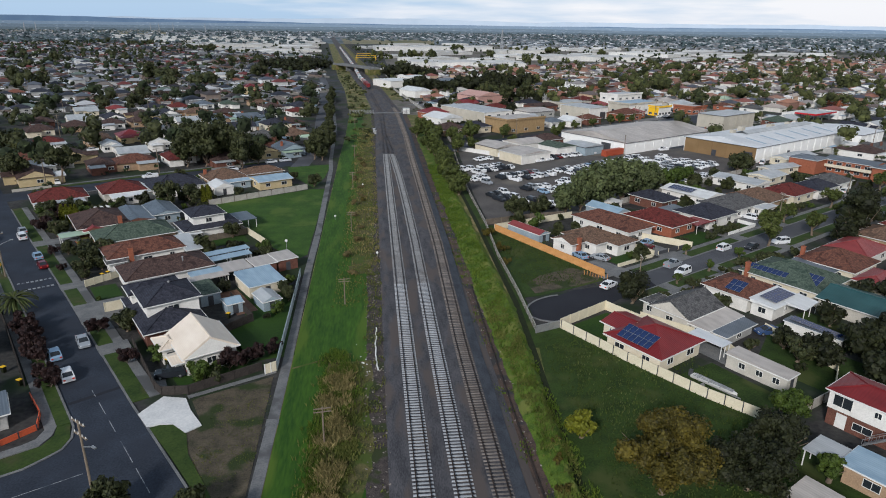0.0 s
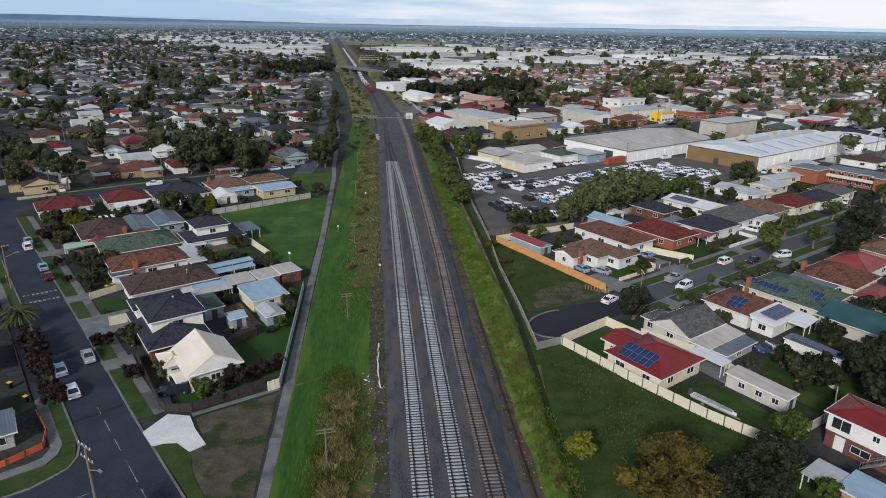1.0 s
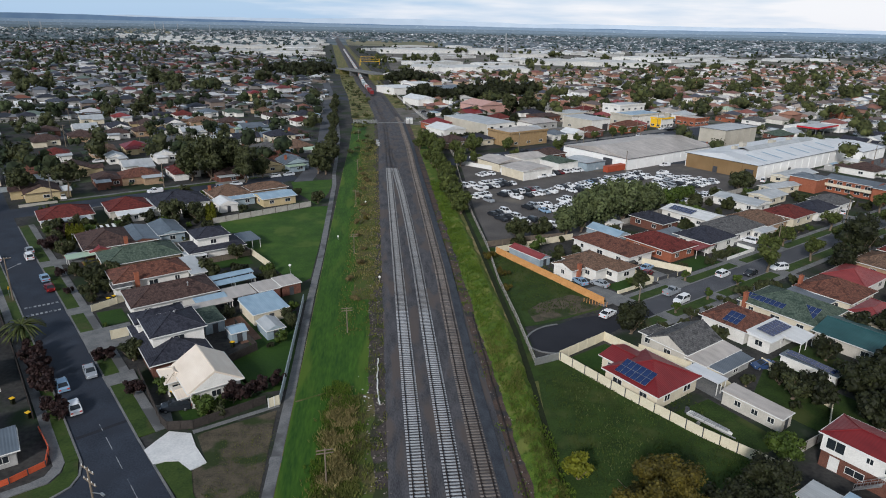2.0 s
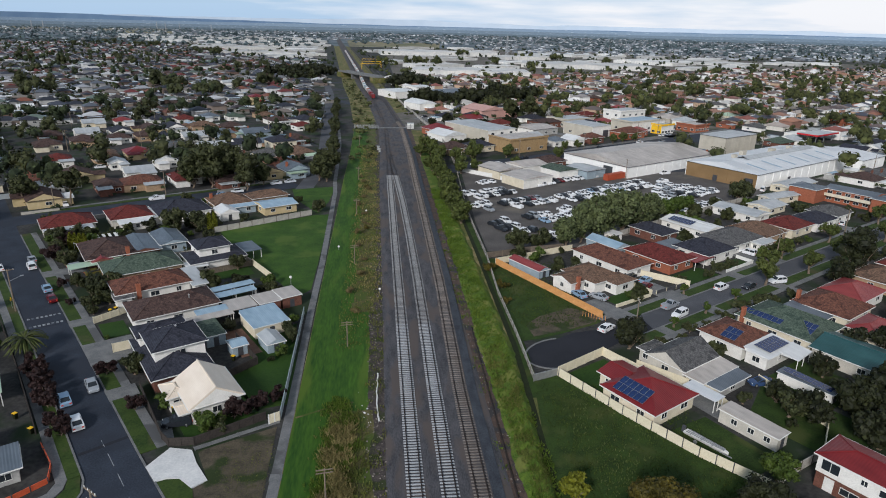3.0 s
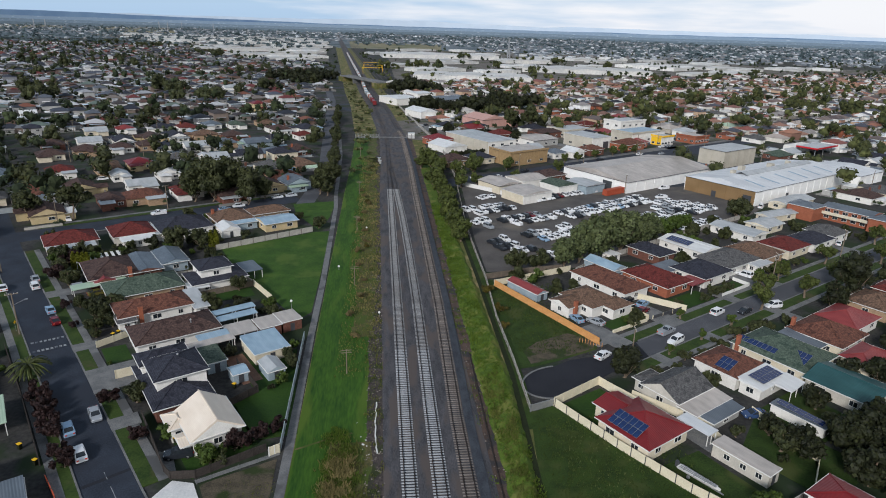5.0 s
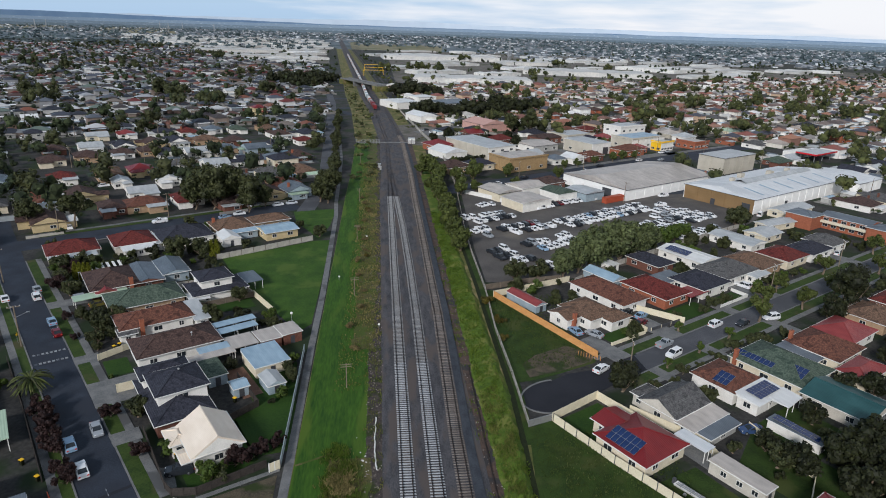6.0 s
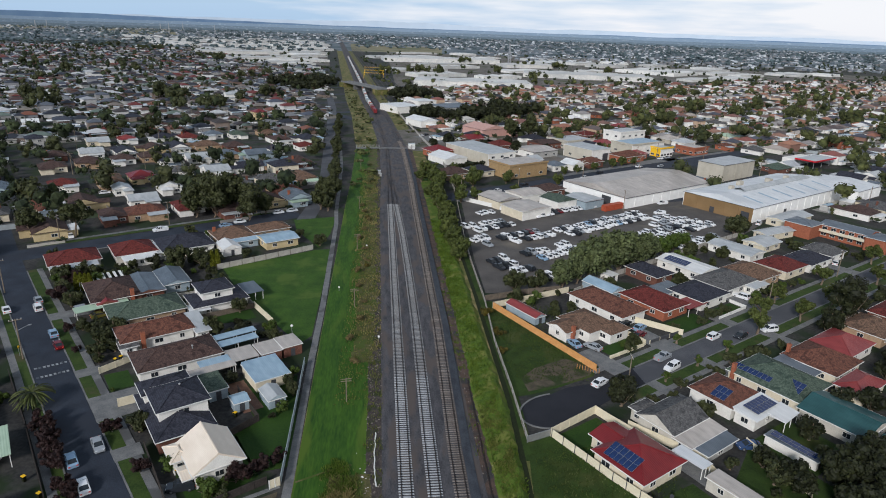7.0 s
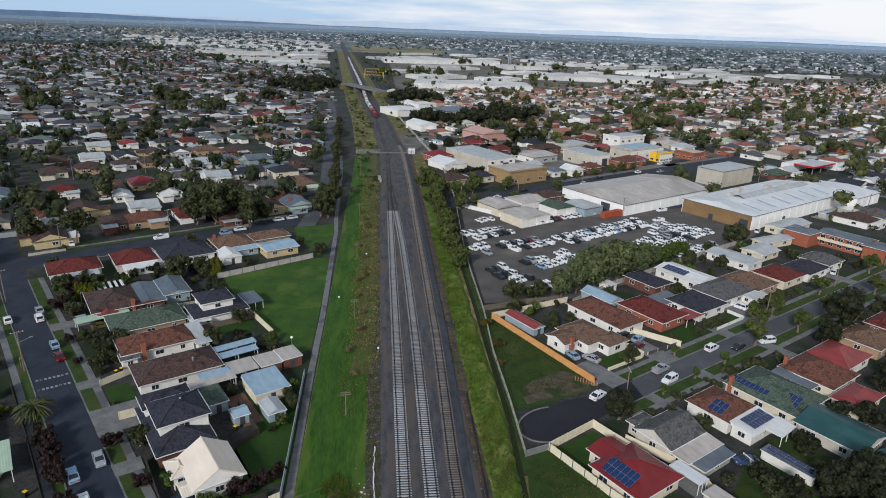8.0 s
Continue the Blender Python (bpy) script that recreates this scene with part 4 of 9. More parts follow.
# ---- cars ----
def car_bodies(shape):
    """Body, glass, wheel and lamp meshes of a car 4.5 m long, its nose to +x."""
    length, width, roofline, bonnet = {"sedan": (4.6, 1.8, 1.45, 0.95), "suv": (4.6, 1.86, 1.72, 1.1), "ute": (5.2, 1.86, 1.78, 1.12), "van": (4.9, 1.9, 1.95, 1.2)}[shape]
    a, b = length / 2, width / 2
    body = bmesh.new()

    def loft(bm, rows):
        rings = [[bm.verts.new((x, s * w, z)) for s, w, z in ((-1, w0, z0), (-1, w1, z1), (1, w1, z1), (1, w0, z0))] for x, w0, z0, w1, z1 in rows]
        for p, q in zip(rings, rings[1:]):
            for i in range(4):
                bm.faces.new((p[i], p[(i + 1) % 4], q[(i + 1) % 4], q[i]))
        bm.faces.new(rings[0][::-1])
        bm.faces.new(rings[-1])

    tail = bonnet + (0.0 if shape != "sedan" else 0.04)
    loft(body, [(-a, b * 0.86, 0.34, b * 0.84, tail - 0.12), (-a + 0.25, b, 0.26, b * 0.95, tail), (a * 0.45, b, 0.26, b * 0.95, bonnet), (a - 0.35, b * 0.98, 0.26, b * 0.9, bonnet - 0.12), (a, b * 0.82, 0.34, b * 0.76, bonnet - 0.28)])
    cab = {"sedan": (-a * 0.78, -a * 0.42, a * 0.14, a * 0.5), "suv": (-a * 0.96, -a * 0.8, a * 0.16, a * 0.48), "ute": (-a * 0.22, -a * 0.1, a * 0.24, a * 0.52), "van": (-a * 0.97, -a * 0.9, a * 0.35, a * 0.72)}[shape]
    glass = bmesh.new()
    loft(glass, [(cab[0], b * 0.84, bonnet - 0.02, b * 0.80, bonnet + 0.02), (cab[1], b * 0.90, bonnet - 0.02, b * 0.74, roofline - 0.05), (cab[2], b * 0.90, bonnet - 0.02, b * 0.74, roofline - 0.05), (cab[3], b * 0.84, bonnet - 0.02, b * 0.80, bonnet + 0.02)])
    roof_x = (cab[1] - 0.06, cab[2] + 0.06)
    loft(body, [(roof_x[0], b * 0.76, roofline - 0.06, b * 0.70, roofline), (roof_x[1], b * 0.76, roofline - 0.06, b * 0.70, roofline)])
    for x0, x1 in ((cab[0], cab[1]), (cab[3], cab[2])):
        for s in (-1, 1):
            bar(body, (x0, s * b * 0.84, bonnet), (x1, s * b * 0.75, roofline - 0.04), 0.05)
    for s in (-1, 1):
        bar(body, ((cab[1] + cab[2]) / 2, s * b * 0.905, bonnet), ((cab[1] + cab[2]) / 2, s * b * 0.75, roofline - 0.04), 0.05)
    if shape == "ute":
        for x0, x1, y0, y1 in ((-a + 0.05, cab[0] - 0.05, -b * 0.95, -b * 0.85), (-a + 0.05, cab[0] - 0.05, b * 0.85, b * 0.95), (-a + 0.02, -a + 0.1, -b * 0.85, b * 0.85)):
            box(body, x0, x1, y0, y1, bonnet, bonnet + 0.22)
    wheel = bmesh.new()
    tube(wheel, (0, -0.11, 0), (0, 0.11, 0), 0.33, 0.33, 12)
    hub = bmesh.new()
    tube(hub, (0, -0.125, 0), (0, 0.125, 0), 0.2, 0.2, 8)
    lights = []
    for x, key in ((a - 0.12, "head"), (-a + 0.06, "lamp")):
        for s in (-1, 1):
            bm = bmesh.new()
            box(bm, x - 0.12, x + 0.05, s * b * 0.66 - 0.16, s * b * 0.66 + 0.16, bonnet - 0.32 if x > 0 else tail - 0.34, bonnet - 0.2 if x > 0 else tail - 0.12)
            lights.append((bm, key))
    return body, glass, wheel, hub, lights, a


CARS = {}


def car(label, m, shape="sedan", colour="white", group="", near=True):
    """A parked car; the first of a kind is built, the others are copies."""
    if (shape, colour, near) in CARS:
        ob = copy_thing(CARS[(shape, colour, near)], m)
        return tagged(ob, label, group=group)
    body, glass, wheel, hub, lights, a = car_bodies(shape)
    ob = thing({"ute": "utility_truck", "van": "van"}.get(shape, "car"), label, "car", m, group)
    bmesh.ops.recalc_face_normals(body, faces=body.faces)
    bmesh.ops.recalc_face_normals(glass, faces=glass.faces)
    shell = part("body", body, M["car_" + colour], ob)
    part("glass", glass, M["glass"], ob)
    wheel_mesh, hub_mesh = mesh_of("wheel", wheel, M["rubber"]), mesh_of("rim", hub, M["steel"])
    for x in (-a * 0.6, a * 0.62):
        for y in (-0.8, 0.8):
            w = new("wheel", wheel_mesh)
            w.parent, w.location = ob, (x, y, 0.33)
            if near:
                rim = new("rim", hub_mesh)
                rim.parent = w
    for bm, key in lights if near else lights[:0]:
        part("headlight" if key == "head" else "tail_light", bm, M[key], ob)
    CARS[(shape, colour, near)] = ob
    return ob


def utility_pole(label, x, y, h, turn=0.0, arms=1, lamp=False, group="utility poles"):
    ob = thing("utility_pole", label, "utility pole", pose(x, y, 0, 0, 0, turn), group)
    bm = bmesh.new()
    tube(bm, (0, 0, -0.2), (0, 0, h), 0.17, 0.11)
    part("pole", bm, M["pole"], ob)
    for k in range(arms):
        z = h - 0.35 - 1.6 * k
        bm = bmesh.new()
        box(bm, -1.25, 1.25, -0.07, 0.07, z, z + 0.13)
        part("crossarm", bm, M["pole"], ob)
        for s in (-1.1, -0.4, 0.4, 1.1):
            bm = bmesh.new()
            tube(bm, (s, 0, z + 0.13), (s, 0, z + 0.36), 0.06, 0.04, 6)
            part("insulator", bm, M["trim"], ob)
    if lamp:
        bm = bmesh.new()
        bar(bm, (0, 0, h * 0.72), (2.2, 0, h * 0.8), 0.04)
        part("lamp_arm", bm, M["steel"], ob)
        bm = bmesh.new()
        box(bm, 2.1, 2.75, -0.12, 0.12, h * 0.8 - 0.05, h * 0.8 + 0.1)
        part("lamp_head", bm, M["steel"], ob)
    return ob


# ---- ground, streets and railway land ----
def offset(line, o):
    """The line moved sideways to its right by o."""
    out_line = []
    for i, p in enumerate(line):
        a, b = line[max(0, i - 1)], line[min(len(line) - 1, i + 1)]
        d = math.hypot(b[0] - a[0], b[1] - a[1])
        out_line.append((p[0] + (b[1] - a[1]) / d * o, p[1] - (b[0] - a[0]) / d * o))
    return out_line


def ribbon(name, line, o0, o1, top, material, label, category="ground", grid=True, bottom=-0.3):
    """A strip of ground between two offsets of a line, with real edges."""
    bm = bmesh.new()
    rows = [(bm.verts.new((*p, bottom)), bm.verts.new((*p, top)), bm.verts.new((*q, top)), bm.verts.new((*q, bottom))) for p, q in zip(offset(line, o0), offset(line, o1))]
    for a, b in zip(rows, rows[1:]):
        for i in range(4):
            bm.faces.new((a[i], b[i], b[(i + 1) % 4], a[(i + 1) % 4]))
    bm.faces.new(rows[0])
    bm.faces.new(rows[-1][::-1])
    bmesh.ops.recalc_face_normals(bm, faces=bm.faces)
    return solid(name, bm, M[material], GRID if grid else Matrix(), label, category, kind="structure")


bm = bmesh.new()
bmesh.ops.create_grid(bm, x_segments=40, y_segments=40, size=5000)
solid("ground", bm, M["soil"], Matrix.Translation((0, 0, 0)), "flat suburban ground of soil and dry lawn", "ground", kind="structure")

# the railway's land, along its own line
LAND = [(5, 15), (5, 150), (5, 260), (5.5, 308), (5, 396), (-4, 548), (-15, 672), (-28, 865), (-120, 2194), (-300, 4800)]
TRACK_A = [(-0.6, 15), (-0.6, 90), (-0.5, 180), (-0.3, 256), (0, 308), (0, 396), (-8, 548), (-19, 672), (-32, 865), (-124, 2194)]
TRACK_B = [(4.0, 15), (4.1, 100), (4.3, 145), (4.1, 181), (3.5, 219), (2.4, 256), (1.3, 285), (0.5, 312)]
TRACK_C = [(8.4, 15), (8.4, 70), (8.5, 95), (9.0, 115), (9.7, 145), (9.9, 200), (10.0, 260), (10.4, 308), (9.5, 396), (0.5, 548), (-11, 690), (-25, 865), (-117, 2194)]
ribbon("railway_verge", LAND, -24.2, 17, 0.02, "railgrass", "rough grass of the railway land", grid=False)
ribbon("grass_strip", LAND[:5], -24.1, -12, 0.03, "striplawn", "mown green grass strip beside the railway", "grass", grid=False)


def ragged(name, x0, x1, y0, y1, top, material, label, wild=0.7, seed=0.0):
    """A strip along the railway whose two edges wander."""
    rows_a, rows_b = [], []
    n = int((y1 - y0) / 1.2)
    for k in range(n + 1):
        y = y0 + (y1 - y0) * k / n
        drift = rail_shift(y)
        for rows, x, t in ((rows_a, x0, seed), (rows_b, x1, seed + 9)):
            w = noise.noise(Vector((y * 0.11, t, 0))) + 0.6 * noise.noise(Vector((y * 0.45, t, 5)))
            rows.append((x + drift + wild * w, y))
    bm = bmesh.new()
    a, b = [bm.verts.new((*p, top)) for p in rows_a], [bm.verts.new((*p, top)) for p in rows_b]
    c, d = [bm.verts.new((*p, -0.3)) for p in rows_a], [bm.verts.new((*p, -0.3)) for p in rows_b]
    for p, q in ((a, b), (c, a), (b, d)):
        for i in range(n):
            bm.faces.new((p[i], q[i], q[i + 1], p[i + 1]))
    bmesh.ops.recalc_face_normals(bm, faces=bm.faces)
    return solid(name, bm, M[material], Matrix(), label, "ground", kind="structure")


def rail_shift(y):
    """How far the railway has swung from its straight line at y."""
    return 0.0 if y < 308 else -0.06 * (y - 396) if y > 396 else 0.0


ragged("dirt_strip", -7.4, -4.0, 20, 420, 0.035, "dirt", "dark weedy dirt beside the ballast", 0.5, 1)
ragged("scrub_strip", -13.4, -6.6, 20, 90, 0.041, "scrub", "dry weedy scrub ground", 1.5, 2)
ragged("scrub_strip", -11.0, -6.0, 128, 420, 0.046, "scrub", "dry weedy scrub ground", 1.6, 3)
ragged("rubble_strip", 11.2, 15.4, 20, 400, 0.05, "rust", "rust-brown rubble beside the track", 0.5, 4)


def weed_bank(y0, y1):
    """The overgrown bank between the tracks and the fence: a lumpy rise that falls off to a ditch."""
    profile = ((0.0, 0.0), (0.1, 0.2), (0.22, 0.42), (0.34, 0.62), (0.46, 0.8), (0.57, 0.95), (0.67, 1.05), (0.76, 0.95), (0.84, 0.6), (0.92, 0.15), (1.0, -0.25))
    n = int((y1 - y0) / 0.55)
    verts, faces, k = [], [], len(profile)
    for i in range(n + 1):
        y = y0 + (y1 - y0) * i / n
        fade = 1.0 if y < 190 else max(0.25, 1 - (y - 190) / 60)
        left, right = 14.2 + 0.8 * min(1.0, max(0.0, (y - 110) / 40)), min(21.4, 18.9 + (y - 74) * 0.075)
        for q, z in profile:
            x = left + (right - left) * q
            p = Vector((x * 0.9, y * 0.5, 2.0))
            lump = 0.30 * noise.noise(p) + 0.22 * noise.noise(p * 2.3) + 0.12 * noise.noise(p * 5.1)
            edge = 0.5 * noise.noise(Vector((y * 0.14, x * 0.05, 7.0))) + 0.3 * noise.noise(Vector((y * 0.6, x * 0.05, 9.0)))
            verts.append((x + edge + rail_shift(y), y, (z + lump * min(1.0, max(0.0, z) * 2.2)) * fade))
        if i:
            a, b = (i - 1) * k, i * k
            faces += [(a + j, a + j + 1, b + j + 1, b + j) for j in range(k - 1)]
    me = bpy.data.meshes.new("weed_bank")
    me.from_pydata(verts, [], faces)
    me.materials.append(M["bank"])
    return tagged(new("weed_bank", me), "bright green overgrown grassy bank", "grass", kind="structure")


weed_bank(20, 330)
# flat dark strip in place of the shadow inside the ditch
DITCH = [(14.9, 20), (17.0, 48), (19.0, 74), (20.4, 92), (21.6, 110), (22.0, 140), (22.4, 165), (22.6, 200)]
ribbon("ditch", DITCH, -0.55, 0.55, 0.05, "ditch", "dark strip painted for the shade in a ditch", "grass", grid=False)
ribbon("grass_edge", DITCH[3:], 0.55, 2.2, 0.045, "field", "rough grass between the ditch and the fence", "grass", grid=False)

bm = bmesh.new()
rows = []
for o, z in ((-9.6, 0.0), (-8.2, 0.30), (6.0, 0.34), (7.6, 0.06)):
    rows.append([bm.verts.new((x, y, z + 0.03)) for x, y in offset(LAND, o)])
for a, b in zip(rows, rows[1:]):
    for i in range(len(LAND) - 1):
        bm.faces.new((a[i], b[i], b[i + 1], a[i + 1]))
bmesh.ops.recalc_face_normals(bm, faces=bm.faces)
ribbon("dark_ballast_strip", TRACK_C[:9], 1.4, 3.0, 0.385, "darkballast", "band of dark new ballast beside the track", "railway bed", grid=False)
solid("ballast_bed", bm, M["ballast"], Matrix(), "grey stone ballast bed of the railway", "railway bed", kind="structure")

# the foot path, with its joints
ribbon("footpath", [(-19.9, 20), (-19.95, 90), (-20.3, 130), (-20.2, 160), (-21.3, 235), (-22.4, 252), (-23.4, 290), (-25.0, 340), (-29, 400)], -0.75, 0.75, 0.06, "path", "long narrow concrete foot path", "path", grid=False)
slab("path_crossing", [(-20.8, 73.6), (-19.1, 73.6), (-19.1, 75.0), (-20.8, 75.0)], 0.068, "concrete", "pale concrete slab in the path", "path", grid=False)

# the left street
STREET = [(3.6, 20), (3.1, 68), (1.65, 90), (0.3, 118), (-1.35, 150), (-2.75, 174), (-3.95, 194), (-5.0, 215), (-5.6, 232), (-7.5, 300), (-11, 420)]
ribbon("road", STREET, -3.6, 3.6, 0.02, "asphalt", "grey asphalt street", "road")
slab("road", [(-90, 73.2), (2.6, 73.2), (2.6, 90), (-2.0, 90), (-2.5, 86), (-3.9, 84.0), (-5.8, 83.2), (-8, 82.4), (-90, 82.1)], 0.024, "asphalt", "grey asphalt side street", "road")
ribbon("kerb", STREET[:8], 3.6, 3.88, 0.15, "concrete", "pale concrete kerb", "kerb")
ribbon("kerb", [(-40, 82.0), (-8.2, 82.4), (-5.8, 83.2), (-3.9, 84.0), (-2.6, 85.9), (-2.05, 88.5)] + [(u, v) for u, v in offset(STREET[2:8], -3.74)], -0.14, 0.14, 0.15, "concrete", "pale concrete kerb", "kerb")
ribbon("verge", STREET[2:8], 3.88, 6.2, 0.12, "verge", "mown nature strip beside the street", "grass")
ribbon("footpath", STREET[2:8], 6.2, 7.7, 0.13, "path", "concrete footpath beside the street", "path")
ribbon("verge", STREET[2:8], -5.5, -3.88, 0.12, "verge", "mown nature strip beside the street", "grass")
ribbon("footpath", STREET[2:8], -6.9, -5.5, 0.13, "path", "concrete footpath beside the street", "path")
slab("verge", [(-40, 82.2), (-8.2, 82.6), (-5.8, 83.4), (-4.0, 84.2), (-2.8, 86.0), (-2.25, 89.6), (-3.85, 89.7), (-4.4, 87.8), (-6, 86.2), (-40, 85.2)], 0.112, "verge", "mown street corner lawn", "grass")
slab("footpath", [(-40, 85.4), (-6.2, 86.4), (-4.6, 87.9), (-3.9, 89.7), (-5.3, 89.8), (-6.4, 88.2), (-8, 87.8), (-40, 87.0)], 0.136, "path", "concrete corner footpath", "path")
for v0, v1 in ((62.5, 67.6), (69.3, 74.8), (76.3, 81.6), (84.2, 87.6), (89.4, 93.0), (95.0, 97.0)):
    t, q = 3.2 - (v0 - 69) * 0.062, 3.2 - (v1 - 69) * 0.062
    slab("lane_mark", [(t - 0.05, v0), (t + 0.05, v0), (q + 0.05, v1), (q - 0.05, v1)], 0.03, "line", "thin white dashed lane line", "road marking")
slab("lane_mark", [(-40, 77.6), (-2.5, 77.4), (-2.5, 77.5), (-40, 77.7)], 0.03, "line", "thin white lane line", "road marking")
slab("road_patch", [(-1.9, 94.6), (4.9, 95.3), (4.9, 96.0), (-1.9, 95.3)], 0.028, "newasphalt", "dark strip of mended asphalt", "road")
for k in range(8):
    u0 = -4.3 + k * 0.80
    for v0 in (145.0, 149.4):
        slab("hump_mark", [(u0, v0), (u0 + 0.5, v0), (u0 + 0.5, v0 + 0.8), (u0, v0 + 0.8)], 0.075, "line", "white block marking on a speed hump", "road marking")
slab("speed_hump", [(-4.9, 144.4), (2.2, 144.4), (2.2, 150.8), (-5.0, 150.8)], 0.06, "asphalt", "low asphalt speed hump", "road")

# cross street and the street by the railway
ribbon("road", [(-120, 232), (-2, 231.4), (60, 232.6), (92, 233.5)], -5.4, 5.6, 0.028, "asphalt", "grey asphalt cross street", "road")
ribbon("kerb", [(3.6, 226.2), (60, 226.6)], -0.2, 0.2, 0.15, "concrete", "pale concrete kerb", "kerb")
ribbon("footpath", [(4, 240.6), (50, 241.6), (90, 242)], -0.8, 0.8, 0.12, "path", "concrete footpath", "path")
ribbon("verge", [(4, 238.6), (50, 239.6), (90, 240)], -1.0, 1.1, 0.11, "verge", "dry nature strip", "grass")
ribbon("road", [(-33.5, 238), (-31, 268), (-30.5, 306), (-46.5, 588), (-60, 720)], -3.4, 3.2, 0.03, "paleasphalt", "pale asphalt street along the railway land", "road", grid=False)

# the white concrete apron and the bare lot
slab("driveway", [(5.5, 86.6), (7.6, 88.0), (9.5, 89.2), (12.0, 86.9), (11.7, 83.4), (11.9, 79.0), (9.6, 78.6), (8.8, 81.6), (7.3, 82.5), (5.8, 82.7)], 0.16, "newconcrete", "fresh white concrete driveway apron", "driveway")
slab("bare_lot", [(8.6, 57), (9.0, 57.2), (24.6, 85.6), (12.6, 86.2), (11.9, 79.0), (9.6, 78.4), (8.6, 74)], 0.05, "lot", "bare brown vacant lot with dry grass", "ground")
for v0, v1, u1 in ((140.8, 144.4, 7.4), (121.6, 131.2, 12.2), (107.4, 111.2, 9.0), (174.2, 178.6, 12.6)):
    s = (184 - v0) / 94 * 4.7
    slab("driveway", [(0.5 + s, v0), (u1, v0), (u1, v1), (0.3 + s, v1)], 0.145, "concrete", "grey concrete driveway", "driveway")
for pts in ([(7.6, 132.0), (12.2, 132.0), (12.2, 139.2), (7.5, 139.6)], [(30, 90), (36, 105), (42, 118), (29.5, 118), (28.5, 106), (22.5, 104), (23.5, 92)], [(12, 101), (24, 104), (23.5, 91), (12, 88)], [(27, 152), (44.5, 150), (45, 157), (27, 157)]):
    slab("back_lawn", pts, 0.05, "lawn", "fenced back lawn", "grass")
slab("paved_yard", [(27.5, 110), (31.5, 110), (31.5, 122), (27.5, 122)], 0.055, "brickpave", "brown brick paved yard", "ground")
slab("verge", [(7.2, 50), (8.5, 50), (8.7, 74), (9.7, 78.3), (8.8, 81.4), (7.3, 82.3), (6.0, 82.4), (6.7, 75.5), (7.2, 68)], 0.12, "verge", "rough grass beside the kerb", "grass")
slab("bin_pad", [(8.6, 92.0), (10.6, 91.4), (11.2, 96), (9.2, 98)], 0.06, "concrete", "pale concrete pad beside the fence", "ground")
# the open field beside the path
slab("park_lawn", [(47.2, 157), (47.4, 142), (47.8, 131), (52.2, 133.2), (84.4, 188.4), (79, 190.2), (48, 188.6), (46.3, 170)], 0.045, "parklawn", "open mown green lawn", "grass")

# right of the railway
slab("field", [(14.6, 20), (62, 20), (48, 68), (34.6, 86), (27.2, 99), (22.3, 97), (18.6, 72)], 0.03, "field", "dark green rough field", "grass", grid=False)
slab("vacant_lot", [(23.2, 112.5), (27.5, 113.5), (33, 115.6), (42.4, 120), (45.2, 124.6), (35.6, 143.4), (26.4, 161), (24.6, 161), (22.9, 137)], 0.03, "field", "green fenced vacant lot", "grass", grid=False)
slab("yard_slab", [(85.2, 47.4), (89.4, 47.4), (89.4, 54.6), (85.6, 54.6)], 0.06, "concrete", "pale concrete yard beside the carport", "pavement")
slab("bare_patch", [(26.5, 114.5), (33, 116.4), (42.0, 120.6), (43.6, 124.4), (38, 128), (30, 124), (26, 120)], 0.04, "lot", "bare earth patch on the vacant lot", "ground", grid=False)
bulb = [(79.5 + 7.4 * math.cos(a), 78.0 + 5.2 * math.sin(a)) for a in [radians(60 + 10 * k) for k in range(25)]]
slab("road", bulb + [(92, 74.2), (104, 74.2), (107, 80.2), (96, 80.2), (88, 82.6)], 0.03, "newasphalt", "dark new asphalt at the end of a street", "road")
slab("road", [(104, 74.2), (330, 74.2), (330, 80.2), (107, 80.2)], 0.026, "paleasphalt", "pale grey worn asphalt street", "road")
ribbon("kerb", bulb, 0.0, 0.35, 0.15, "concrete", "pale concrete kerb round the cul-de-sac", "kerb")
for v0, a, b in ((80.2, 108, 330), (73.85, 96, 330)):
    slab("kerb", [(a, v0), (b, v0), (b, v0 + 0.35), (a, v0 + 0.35)], 0.15, "concrete", "pale concrete kerb", "kerb")
slab("verge", [(106, 80.6), (330, 80.6), (330, 83.2), (106, 83.2)], 0.12, "verge", "green nature strip", "grass")
slab("footpath", [(98, 83.2), (330, 83.2), (330, 84.6), (98, 84.6)], 0.13, "concrete", "concrete footpath", "path")
slab("verge", [(96, 71), (330, 71), (330, 73.85), (96, 73.85)], 0.12, "verge", "green nature strip", "grass")
slab("footpath", [(96, 69.6), (330, 69.6), (330, 71), (96, 71)], 0.13, "concrete", "concrete footpath", "path")
for u0, u1, v0, v1 in ((101, 106.4, 80.3, 92), (120, 126, 80.3, 92), (163, 172, 80.3, 92), (147, 151, 80.3, 88), (104, 107, 64, 74), (122, 126, 64, 74), (150, 154, 64, 74), (219, 224, 80.3, 92)):
    slab("driveway", [(u0, v0), (u1, v0), (u1, v1), (u0, v1)], 0.155, "concrete", "grey concrete driveway", "driveway")
for pts in ([(107.5, 86), (119, 86), (119, 91), (107.5, 91)], [(74, 63.5), (85, 63.5), (85, 71.5), (74, 71.5)], [(134, 85), (146, 85), (146, 91), (134, 91)], [(152, 84.8), (161.5, 84.8), (161.5, 89.5), (152, 89.5)], [(75, 36), (83, 36), (84, 49), (75, 50)], [(90, 30), (104, 30), (104, 50), (90, 45)], [(104, 38), (117, 38), (117, 50), (104, 50)]):
    slab("lawn", pts, 0.05, "lawn" if pts[0][1] > 60 else "field", "small green house lawn", "grass")
